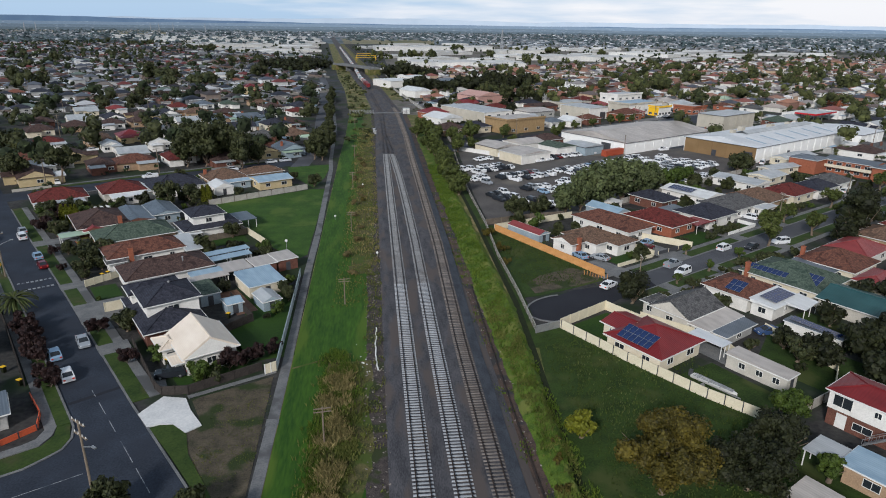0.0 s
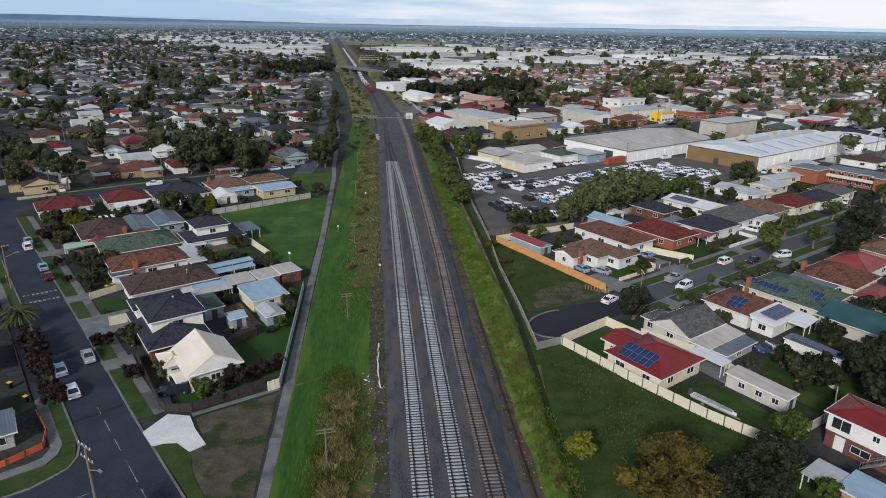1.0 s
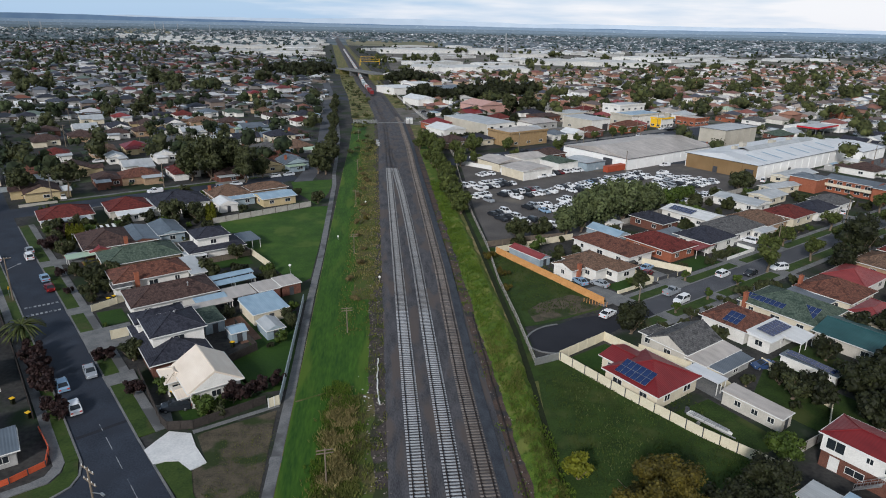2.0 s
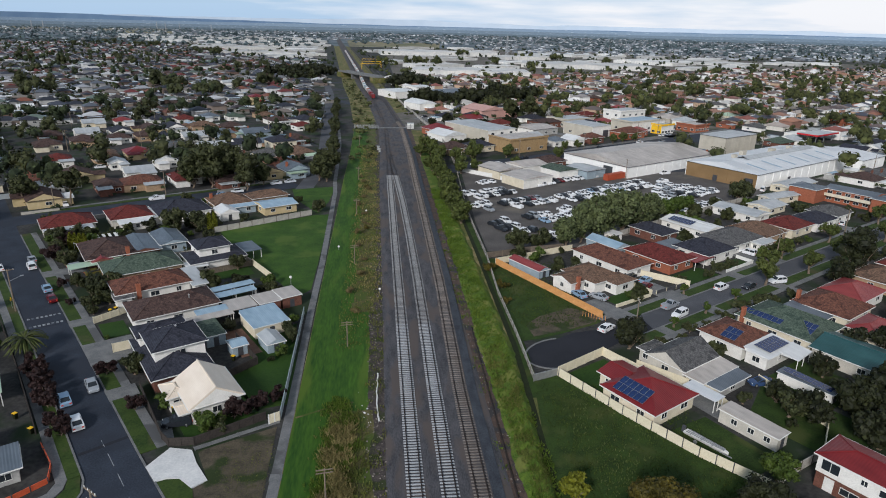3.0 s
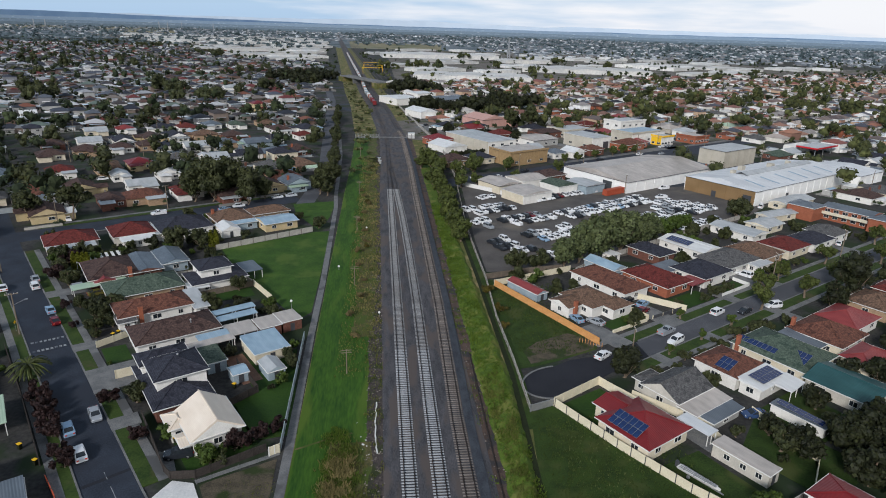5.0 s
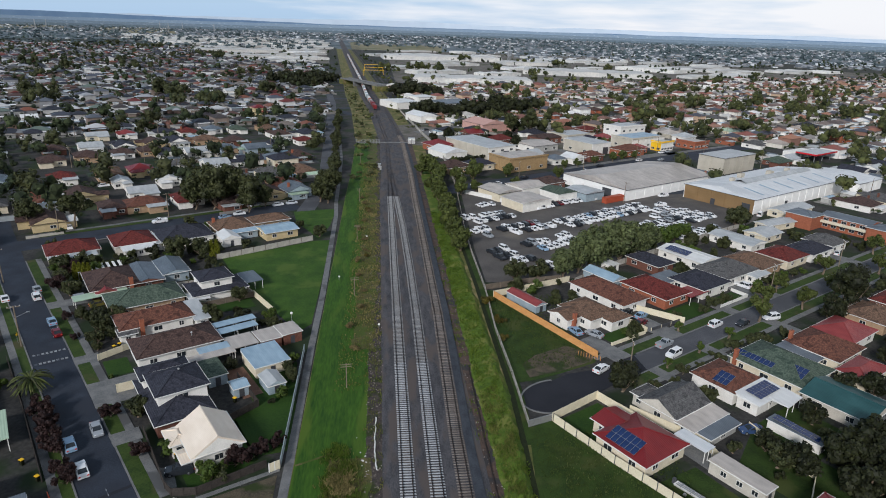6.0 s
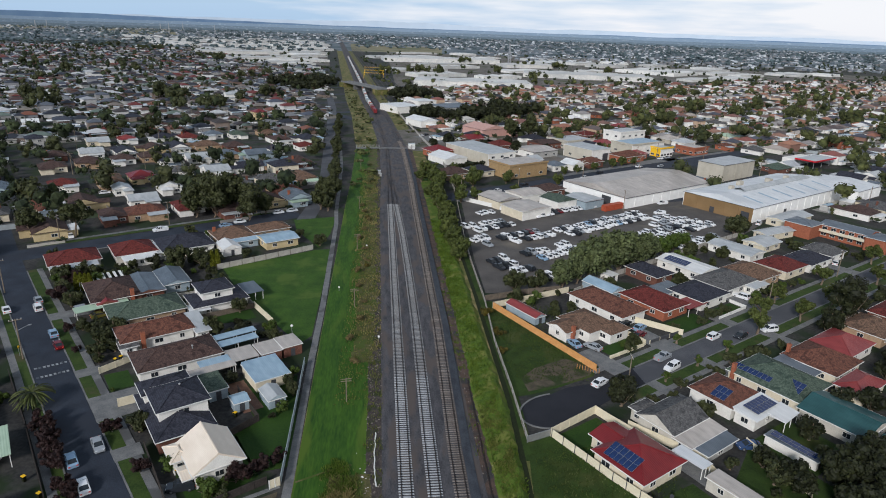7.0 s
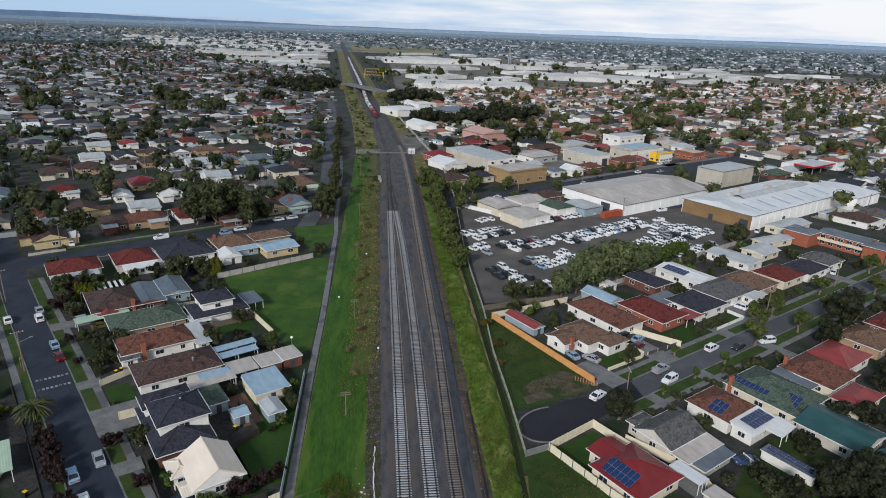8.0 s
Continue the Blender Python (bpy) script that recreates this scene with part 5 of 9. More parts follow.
slab("car_park", [(25.6, 167), (49, 168), (72, 180), (118, 206), (152, 236), (136, 272), (97, 262), (60, 279), (31.5, 277), (26.4, 196)], 0.035, "carpark", "grey gravel car park", "car park", grid=False)
slab("works_yard", [(214, 168), (262, 152), (300, 168), (300, 174), (214, 174)], 0.032, "asphalt", "grey asphalt works yard", "ground")
slab("road", [(150, 219.6), (420, 219.6), (420, 231.6), (150, 231.6)], 0.03, "asphalt", "wide main street behind the warehouses", "road")
slab("road", [(330, 60), (342, 60), (342, 520), (330, 520)], 0.034, "asphalt", "asphalt street", "road")


# ---- the railway ----
def walk_line(line, step, y0, y1):
    """Points at even steps along a line, with the way's angle."""
    found, carry = [], 0.0
    for (ax, ay), (bx, by) in zip(line, line[1:]):
        n = math.hypot(bx - ax, by - ay)
        s = carry
        while s < n:
            x, y = ax + (bx - ax) * s / n, ay + (by - ay) * s / n
            if y0 <= y <= y1:
                found.append((x, y, math.degrees(math.atan2(by - ay, bx - ax))))
            s += step
        carry = s - n
    return found


def track(label, line, material, joined, y_end, gauge=1.6):
    """A railway track: two rails and its sleepers, the nearest ones each on its own."""
    ob = thing("railway_track", label, "railway track", Matrix(), "railway tracks", "structure")
    for s in (-1, 1):
        bm = bmesh.new()
        for o, half, z0, z1 in ((s * gauge / 2, 0.036, 0.56, 0.63), (s * gauge / 2, 0.07, 0.47, 0.56)):
            edges = []
            for oo in (o - half, o + half):
                pts = offset(line, oo)
                edges.append(([bm.verts.new((x, y, z0)) for x, y in pts], [bm.verts.new((x, y, z1)) for x, y in pts]))
            (a0, a1), (b0, b1) = edges
            for i in range(len(line) - 1):
                for p, q in ((a1, b1), (a0, a1), (b1, b0)):
                    bm.faces.new((p[i], q[i], q[i + 1], p[i + 1]))
        part("rail", bm, M["rail"], ob)
    bm = bmesh.new()
    v = [bm.verts.new((x, y, z)) for x, y, z in ((-0.13, -1.28, 0.3), (0.13, -1.28, 0.3), (0.13, 1.28, 0.3), (-0.13, 1.28, 0.3), (-0.1, -1.25, 0.46), (0.1, -1.25, 0.46), (0.1, 1.25, 0.46), (-0.1, 1.25, 0.46))]
    for f in ((4, 5, 6, 7), (0, 1, 5, 4), (1, 2, 6, 5), (2, 3, 7, 6), (3, 0, 4, 7)):
        bm.faces.new([v[i] for i in f])
    sleeper = mesh_of("sleeper", bm, M[material])
    rng = random.Random(len(label))
    rest = bmesh.new()
    for x, y, a in walk_line(line, 0.66, 50, y_end):
        m = pose(x, y, rng.uniform(-0.015, 0.01), 0, 0, a + rng.uniform(-0.8, 0.8))
        if 55 < y < 121:
            piece = new("sleeper", sleeper)
            piece.parent, piece.matrix_local = ob, m
        else:
            q = [rest.verts.new(m @ p) for p in (Vector((-0.1, -1.25, 0.46)), Vector((0.1, -1.25, 0.46)), Vector((0.1, 1.25, 0.46)), Vector((-0.1, 1.25, 0.46)), Vector((-0.13, -1.27, 0.3)), Vector((0.13, -1.27, 0.3)), Vector((0.13, 1.27, 0.3)), Vector((-0.13, 1.27, 0.3)))]
            for f in ((0, 1, 2, 3), (4, 5, 1, 0), (5, 6, 2, 1), (6, 7, 3, 2), (7, 4, 0, 3)):
                rest.faces.new([q[i] for i in f])
    tagged(part("far_sleepers", rest, M[joined], ob), kind="stuff")
    return ob


track("railway track on pale new concrete sleepers", TRACK_A, "sleeper", "sleepers", 262)
track("second railway track on pale new concrete sleepers", TRACK_B, "sleeper", "sleepers", 262)
track("older railway track on brown timber sleepers", TRACK_C, "timber", "timbers", 420)
old_track = thing("disused_rail", "rusty disused rail lying in brown rubble", "rail", Matrix())
for line in ([(12.8, 15), (13.1, 70), (13.5, 95), (14.0, 119)], [(13.6, 15), (13.8, 52)]):
    bm = bmesh.new()
    for a, b in zip(line, line[1:]):
        bar(bm, (*a, 0.27), (*b, 0.27), 0.075)
    part("rail", bm, M["rail"], old_track)
# the pole line, signals and cabinets along the track
for x, y, h in ((-11.6, 112.3, 5.6), (-12.6, 68.5, 6.0), (-11.6, 158, 5.6), (-12.4, 205, 5.6), (-13, 255, 5.6), (-14.5, 330, 6)):
    pole = thing("telegraph_pole", "short weathered timber telegraph pole on grass", "utility pole", pose(x, y, 0, 2.0, 0, 8), "telegraph poles")
    bm = bmesh.new()
    tube(bm, (0, 0, -0.2), (0, 0, h), 0.12, 0.09)
    part("pole", bm, M["pole"], pole)
    for z in (h - 0.3, h - 0.8):
        bm = bmesh.new()
        box(bm, -1.1, 1.1, -0.06, 0.06, z, z + 0.11)
        part("crossarm", bm, M["pole"], pole)
ribbon("track_crossing", [(-19, 391.6), (-2, 392.4), (15, 393.4)], -1.1, 1.1, 0.66, "concrete", "pale pedestrian crossing over the tracks", "path", grid=False)
for line in ([(-19, 393.4), (-4.5, 394)], [(-19, 390.0), (-4.5, 390.6)], [(12.4, 395), (17, 395.2)], [(12.4, 391.6), (17, 391.8)]):
    rail_fence = thing("crossing_railing", "grey steel railing beside the track crossing", "railing", Matrix.Translation((*line[0], 0)), "crossing railings")
    length = line[1][0] - line[0][0]
    for k in range(int(length / 1.8) + 1):
        bm = bmesh.new()
        tube(bm, (1.8 * k, 0, 0), (1.8 * k, 0, 2.2), 0.07, 0.07, 6)
        part("post", bm, M["steel"], rail_fence)
    for z in (0.9, 1.5, 2.1):
        bm = bmesh.new()
        bar(bm, (0, 0, z), (length, 0, z), 0.05)
        part("bar", bm, M["steel"], rail_fence)
for x, y, w, d, h, key in ((15.2, 393.5, 4, 3, 3.2, "trim"), (-4.8, 321, 1.2, 1.0, 2.0, "steel"), (-4.2, 316, 1.0, 0.8, 1.6, "steel")):
    hut = thing("relay_hut", "pale metal trackside relay hut", "hut", pose(x, y, 0))
    bm = bmesh.new()
    box(bm, -w / 2, w / 2, -d / 2, d / 2, 0, h)
    part("body", bm, M[key], hut)
    bm = bmesh.new()
    box(bm, -w / 2 - 0.15, w / 2 + 0.15, -d / 2 - 0.15, d / 2 + 0.15, h, h + 0.12)
    part("roof", bm, M["r_zinc"], hut)
    bm = bmesh.new()
    box(bm, -0.35 * min(1, w), 0.35 * min(1, w), -d / 2 - 0.04, -d / 2, 0.1, h * 0.85)
    part("door", bm, M["grey"], hut)
bm = bmesh.new()
rng = np.random.default_rng(2)
p, prev = Vector((-5.5, 86.6, 0.0)), None
for k in range(19):
    r = 0.10 + 0.04 * rng.random()
    ring = [bm.verts.new(p + Vector((r * math.cos(a), 0, r + r * math.sin(a)))) for a in (0, 1.05, 2.09, 3.14, 4.19, 5.24)]
    if prev:
        for i in range(6):
            bm.faces.new((prev[i], prev[(i + 1) % 6], ring[(i + 1) % 6], ring[i]))
    prev, p = ring, p + Vector((rng.uniform(-0.16, 0.13), 0.83, 0))
bmesh.ops.recalc_face_normals(bm, faces=bm.faces)
solid("drain_pipe", bm, M["trim"], Matrix(), "pale broken pipe lying beside the ballast", "pipe")

# road bridge over the tracks
bridge = thing("road_bridge", "pale concrete road bridge over the railway", "bridge", pose(-24, 757, 0, 0, 0, 116.3))
for name, args, key in (("deck", (-50, 50, -5.5, 5.5, 5.6, 6.9), "concrete"), ("parapet", (-50, 50, -5.8, -5.5, 6.2, 7.6), "concrete"), ("parapet", (-50, 50, 5.5, 5.8, 6.2, 7.6), "concrete"), ("pier", (-14, -12.8, -5, 5, 0, 5.6), "concrete"), ("pier", (13, 14.2, -5, 5, 0, 5.6), "concrete"), ("abutment", (-52, -40, -6.5, 6.5, 0, 5.6), "railgrass"), ("abutment", (40, 52, -6.5, 6.5, 0, 5.6), "railgrass")):
    bm = bmesh.new()
    box(bm, *args)
    part(name, bm, M[key], bridge)

# the long freight train
TRAIN = walk_line([(-8.8, 558), (-16.7, 643), (-26, 800), (-30, 865), (-122, 2194)], 20.5, 550, 1500)
first = None
for k, (x, y, a) in enumerate(TRAIN):
    if k < 2:
        loco = thing("locomotive", "red and grey diesel freight locomotive on the track", "locomotive", pose(x, y, 0.63, 0, 0, a))
        bm = bmesh.new()
        box(bm, -9, 9, -1.3, 1.3, 1.0, 3.6)
        box(bm, -8.8, -5.6, -1.42, 1.42, 1.0, 4.0)
        part("body", bm, M["r_redsheet"], loco)
        bm = bmesh.new()
        box(bm, -9.2, 9.2, -1.35, 1.35, 0.6, 1.0)
        part("frame", bm, M["darktrim"], loco)
        bm = bmesh.new()
        box(bm, -8.86, -8.79, -1.1, 1.1, 2.7, 3.6)
        part("windscreen", bm, M["glass"], loco)
        for s in (-6, 6):
            bm = bmesh.new()
            box(bm, s - 1.8, s + 1.8, -1.1, 1.1, 0.05, 0.62)
            part("bogie", bm, M["rubber"], loco)
    elif first is None or k in (2, 3, 4):
        wagon = thing("freight_wagon", "freight wagon loaded with a container", "wagon", pose(x, y, 0.63, 0, 0, a), "train wagons")
        bm = bmesh.new()
        box(bm, -9.6, 9.6, -1.3, 1.3, 0.75, 1.1)
        part("frame", bm, M["darktrim"], wagon)
        for s in (-7, 7):
            bm = bmesh.new()
            box(bm, s - 1.4, s + 1.4, -1.1, 1.1, 0.05, 0.75)
            part("bogie", bm, M["rubber"], wagon)
        bm = bmesh.new()
        box(bm, -9.2, -0.2, -1.22, 1.22, 1.1, 3.7)
        part("container", bm, M[("trim", "bluegrey", "grey")[k % 3]], wagon)
        bm = bmesh.new()
        box(bm, 0.2, 9.2, -1.22, 1.22, 1.1, 3.7)
        part("container", bm, M[("grey", "trim", "container")[k % 3]], wagon)
        first = (first or []) + [wagon]
    else:
        copy_thing(first[k % len(first)], pose(x, y, 0.63, 0, 0, a))


# ---- houses of the block between the left street and the path ----
house("white weatherboard house with a cream sheet gable roof", 17.8, 97.9, 8.8, 10.4, "r_cream", "gable_y", "white", 3.0, 2.7, wings=((-4.4, 3.0, 3.0, 4.4, "r_cream", "hip", "white", 2.7), (-4.2, -2.6, 2.2, 3.0, "r_cream", "gable", "white", 2.3)))
ob = house("two-storey house with charcoal tiled hip roofs", 15.9, 114.2, 10.6, 18.0, "r_dark", "hip", "redbrick", 2.7, 1.9)
block(ob, 0.9, 0.3, 8.6, 8.6, 2.7, "r_dark", "hip", "white", z0=2.84)
block(ob, 0.0, 6.6, 8.4, 5.0, 2.1, "r_dark", "hip", "white", z0=2.84)
vent(ob, 1.5, 0.4, 7.2)
ob = house("low white house under a long brown tiled hip roof", 21.6, 136.2, 17.6, 10.6, "r_brown", "hip", "white")
vent(ob, 3.0, -2.5, 4.6)
carport("pale blue sheet carport roof joined to a house", 27.6, 128.6, 6.4, 2.6, "r_blue", 2.6, kind="skillion", rise=0.2)
carport("grey sheet carport roof joined to a house", 25.4, 126.0, 11.6, 2.2, "r_rusty", 2.5, kind="skillion", rise=0.2)
ob = house("white house with a red-brown tiled hip roof and orange chimney", 20.4, 151.2, 16.4, 9.8, "r_terracotta", "hip", "white", stack=(-3.4, -5.0, 4.6), wings=((9.4, -1.4, 2.6, 10.6, "r_zinc", "skillion", "white", 2.5), (-6.6, -4.4, 3.0, 3.4, "r_grey", "skillion", "white", 2.4)))
house("brick house with a mossy pale green tiled roof", 21.2, 164.6, 17.6, 11.6, "r_green", "hip", "tanbrick")
carport("striped white carport roof between houses", 32.6, 158.6, 5.0, 5.2, "r_white", 2.4)
house("red brick house with a brown hip roof", 16.4, 181.2, 12.6, 15.5, "r_brown", "hip", "redbrick", stack=(3.6, -7.4, 4.6), wings=((-2.6, -6.0, 4.0, 5.0, "r_pinksheet", "gable_y", "redbrick", 2.4),))
house("extension under a slate grey sheet roof", 24.2, 181.4, 8.4, 15.0, "r_slate", "gable_y", "redbrick", 2.6, 0.9)
house("blue-grey clad flat under a slate grey sheet roof", 32.0, 183.0, 7.4, 13.0, "r_slate", "gable_y", "bluegrey", 2.7, 1.0)
carport("long pale green carport roof over parked cars", 12.4, 172.6, 12.5, 3.6, "r_mint", 2.4, 4)
ob = house("white two-storey house with charcoal hip roofs", 38.3, 162.3, 14.4, 10.2, "r_dark", "hip", "white", 2.7, 1.5)
block(ob, -0.4, 1.0, 7.8, 7.4, 2.7, "r_dark", "hip", "white", z0=2.84)
carport("slate sheet verandah roof behind a house", 48.2, 164.5, 4.6, 8.0, "r_slate", 2.5)
house("white house with a dark red tiled hip roof", 10.8, 213.4, 14.4, 11.8, "r_red", "hip", "dimwhite", wings=((-0.5, -7.0, 11.5, 3.4, "r_zinc", "skillion", "bluegrey", 2.4),))
house("white house with a maroon tiled hip roof", 27.6, 213.2, 12.5, 12.6, "r_red", "hip", "dimwhite", wings=((0.5, -7.8, 9.0, 4.0, "r_white", "skillion", "white", 2.3),))
house("white house with a charcoal tiled hip roof", 42.6, 211.4, 16.5, 14.0, "r_dark", "hip", "white", wings=((-9.4, -1.0, 4.2, 9.0, "r_zinc", "skillion", "white", 2.4),))
house("brick house with tan tiled roof", 58.8, 213.0, 12.8, 12.6, "r_tan", "hip", "tanbrick", wings=((1.0, -7.2, 10.0, 3.4, "r_blue", "skillion", "bluegrey", 2.4),), stack=(-5.0, 3.0, 4.8))
house("yellow house with a pale blue sheet roof", 71.0, 202.0, 12.0, 9.5, "r_blue", "gable", "yellow", 2.7, 0.8)
house("house with a tan tiled hip roof", 72.2, 213.6, 13.6, 8.4, "r_tan", "hip", "tanbrick")
shed("white metal garden shed with a pale roof", 54.4, 202.6, 6.0, 8.4, "r_white", "gable_y", "white", 2.4)
carport("weathered flat carport roof along the back fence", 33.7, 129.2, 6.0, 5.8, "r_rusty", 2.5)
shed("brick back yard shed with a weathered flat sheet roof", 39.6, 129.0, 4.9, 5.8, "r_rusty", "flat", "redbrick", 2.4)
shed("brick back yard shed with a weathered flat sheet roof", 44.6, 129.2, 4.7, 5.8, "r_rusty", "flat", "redbrick", 2.5)
carport("pale blue sheet pergola roof", 34.8, 135.9, 9.6, 2.6, "r_blue", 2.5, 2)
carport("pale blue sheet pergola roof", 35.6, 139.4, 9.6, 2.4, "r_blue", 2.6, 2)
shed("cream garage with a pale blue skillion roof", 35.8, 120.0, 7.6, 8.8, "r_blue", "skillion", "cream", 2.4, rise=0.5, name="garage")
shed("small white metal garden shed", 33.8, 111.2, 3.8, 5.6, "r_zinc", "gable_y", "bluegrey", 1.9)
shed("garden shed with teal sheet roof", 25.0, 120.6, 4.0, 7.0, "r_green", "skillion", "bluegrey", 2.3, rise=0.4)
shed("blue garden shed beside a fence", 27.6, 112.6, 3.2, 3.6, "r_blue", "gable", "bluegrey", 2.0)
pergola = thing("pergola", "white battened pergola over red paving", "pergola", on(15.0, 193.0))
for k in range(8):
    bm = bmesh.new()
    box(bm, -5.4 + k * 1.5, -4.7 + k * 1.5, -2.4, 2.4, 2.5, 2.62)
    part("batten", bm, M["trim"], pergola)
for x in (-5.3, 0, 6.2):
    for y in (-2.2, 2.2):
        bm = bmesh.new()
        box(bm, x - 0.06, x + 0.06, y - 0.06, y + 0.06, 0, 2.5)
        part("post", bm, M["trim"], pergola)

# west of the left street
house("house with a dark tiled roof and pale verandah", -17.5, 99.0, 11.0, 12.0, "r_dark", "hip", "grey", wings=((6.9, -3.4, 3.2, 5.0, "r_slate", "skillion", "grey", 2.3),), stack=(4.4, -1.0, 5.0))
carport("pale green sheet carport over a white car", -13.6, 119.8, 7.6, 9.0, "r_mint", 2.7, kind="skillion", rise=0.5)
house("brick house behind the carport", -22.0, 116.0, 10, 13, "r_brown", "hip", "redbrick")
house("white house with grey tiled roof", -20.5, 135.0, 12, 13, "r_grey", "hip", "white")
house("brick house with brown tiled roof", -21.5, 152.0, 12, 13, "r_brown", "hip", "redbrick")
house("white house with charcoal roof", -22.5, 170.0, 12, 13, "r_dark", "hip", "white")
house("cream house with terracotta tiled roof", -23.5, 188.0, 12, 13, "r_terracotta", "hip", "cream")
house("brick corner house with red roof", -24.5, 208.0, 13, 13, "r_red", "hip", "tanbrick")
fence("orange netting round a street corner building site", [(-6.0, 100), (-5.3, 94), (-6.0, 90.5), (-10.2, 89.2), (-16, 88.6)], 0.9, "orange", 2.0)
fence("dark paling fence along the footpath", [(-6.4, 104), (-7.4, 128), (-8.8, 150)], 1.5, "darkfence", 2.4, posts="darkfence")

# ---- right of the railway, south of the cul-de-sac street ----
ob = house("white house with a bright red sheet roof and solar panels", 79.3, 57.1, 11.7, 11.4, "r_redsheet", "hip", "cream", 2.6, 2.3, wings=((0.8, 6.6, 6.0, 4.0, "r_redsheet", "gable_y", "cream", 2.6),))
panels(ob, -3.7, 0.4, 3.65, 6, 2, 20.5, 180)
carport("pale sheet carport beside the red-roofed house", 87.2, 51.8, 2.8, 6.2, "r_palezinc", 2.5)
shed("long white shed with grey sheet roof and windows", 86.2, 42.3, 3.4, 9.9, "r_rusty", "skillion", "dimwhite", 2.3, 0, 0.3, "outbuilding", False)
for s in (-3.2, -0.6, 2.2):
    window(bpy.data.objects["outbuilding"], -1.58, s, 1.35, 180, 1.1, 1.0)
house("white gabled house with a grey tiled roof", 94.4, 61.1, 10.9, 8.8, "r_grey", "gable", "dimwhite", 2.9, 2.3, wings=((0.3, -5.9, 10.0, 3.2, "r_rusty", "skillion", "dimwhite", 2.3), (0.6, -8.9, 8.6, 2.6, "r_slate", "skillion", "grey", 1.9), (-1.5, 5.0, 4.6, 3.0, "r_grey", "hip", "dimwhite", 2.6)))
ob = house("white house with terracotta roof and white solar-panelled wing", 111.9, 60.9, 10.8, 10.2, "r_terracotta", "hip", "white", wings=((0.2, -7.3, 9.4, 4.2, "r_white", "skillion", "white", 2.6),))
panels(ob, -3.3, -1.2, 3.95, 3, 2, 20, 180)
panels(ob, 0.6, -7.3, 3.12, 7, 2, 5.5, -90)
carport("white shade sail over a timber deck", 114.8, 50.0, 6.0, 3.8, "r_white", 2.4, 4, "skillion", 0.5)
ob = house("wide house with a mossy green roof and solar panels", 127.2, 57.6, 13.8, 16.4, "r_green", "hip", "cream", stack=(-6.6, 6.6, 4.8))
panels(ob, -4.6, 3.4, 3.75, 8, 1, 21, 180)
panels(ob, -3.4, -2.6, 4.1, 8, 2, 21, 180)
house("house under a teal sheet roof", 124.6, 43.0, 11.4, 13.0, "r_teal", "gable_y", "dimwhite", 2.6, 1.5)
house("house under a teal sheet roof", 121.6, 30.4, 8.6, 9.4, "r_teal", "gable_y", "dimwhite", 2.5, 1.2)
house("cream house with terracotta tiled roof and orange chimney", 144.6, 56.6, 13.0, 12.6, "r_terracotta", "hip", "cream", stack=(-5.0, 5.4, 5.2), wings=((-9.2, 1.4, 5.0, 8.0, "r_slate", "skillion", "cream", 2.4),))
house("low extension with a maroon sheet roof", 140.8, 46.6, 11.4, 6.6, "r_pinksheet", "hip", "cream", 2.5, 1.0)
house("white house with a red sheet roof", 157.4, 57.8, 13.0, 10.2, "r_pinksheet", "hip", "white")
house("brick house with tan tiled roof", 174.4, 58.0, 12.6, 10.8, "r_tan", "hip", "tanbrick")
house("red brick house with dark red roof", 190.0, 57.6, 13, 11, "r_red", "hip", "redbrick")
house("white house with charcoal tiled roof", 206.0, 57.6, 13, 11, "r_dark", "hip", "white")
house("tan brick house with brown roof", 222.0, 57.6, 13, 11, "r_brown", "hip", "tanbrick")
ob = thing("house", "two-storey house, white above red brick, with a red sheet roof", "house", on(84.9, 22.6))
BUILT.append((84.9, 22.6, 5.0, 9.6))
walls(ob, 0.1, 0, 6.2, 16.2, 2.65, "redbrick", count=False)
block(ob, 0, 0, 6.5, 16.4, 2.6, "r_redsheet", "hip", "white", 1.0, z0=2.66, over=0.4, count=False)
for y, z, w, h in ((6.4, 4.1, 2.4, 1.7), (2.2, 4.3, 0.9, 0.9), (-0.6, 4.1, 2.0, 1.1), (-4.4, 4.1, 2.0, 1.1), (3.6, 1.3, 2.4, 1.1), (-3.4, 1.3, 2.0, 1.1)):
    window(ob, -3.27 if z > 3 else -3.02, y, z, 180, w, h)
for x in (-1.4, 1.4):
    window(ob, x, -8.22, 4.1, -90, 1.5, 1.1)
bm = bmesh.new()
box(bm, -3.07, -3.0, 5.6, 6.9, 0.1, 2.2)
part("door", bm, M["trim"], ob, "white back door")
stair = thing("outside_stair", "grey steel outside stair up to a balcony door", "stair", on(80.6, 24.0))
for k in range(9):
    bm = bmesh.new()
    box(bm, -0.45, 0.45, 1.0 - 0.3 * k, 1.28 - 0.3 * k, 0.27 * (k + 1), 0.27 * (k + 1) + 0.05)
    part("step", bm, M["steel"], stair)
for x in (-0.5, 0.5):
    bm = bmesh.new()
    bar(bm, (x, 1.4, 0.05), (x, -1.5, 2.6), 0.05)
    part("stringer", bm, M["steel"], stair)
    bm = bmesh.new()
    bar(bm, (x, 1.4, 1.0), (x, -1.5, 3.55), 0.03)
    for k in range(5):
        bar(bm, (x, 1.35 - 0.7 * k, 0.1 + 0.62 * k), (x, 1.35 - 0.7 * k, 1.05 + 0.62 * k), 0.02)
    part("handrail", bm, M["steel"], stair)
house("tan brick unit with a pale blue flat sheet roof", 72.8, 17.6, 5.4, 13.4, "r_blue", "flat", "tanbrick", 2.6)
carport("pale grey sheet patio roof", 72.0, 26.3, 4.6, 3.8, "r_zinc", 2.5)
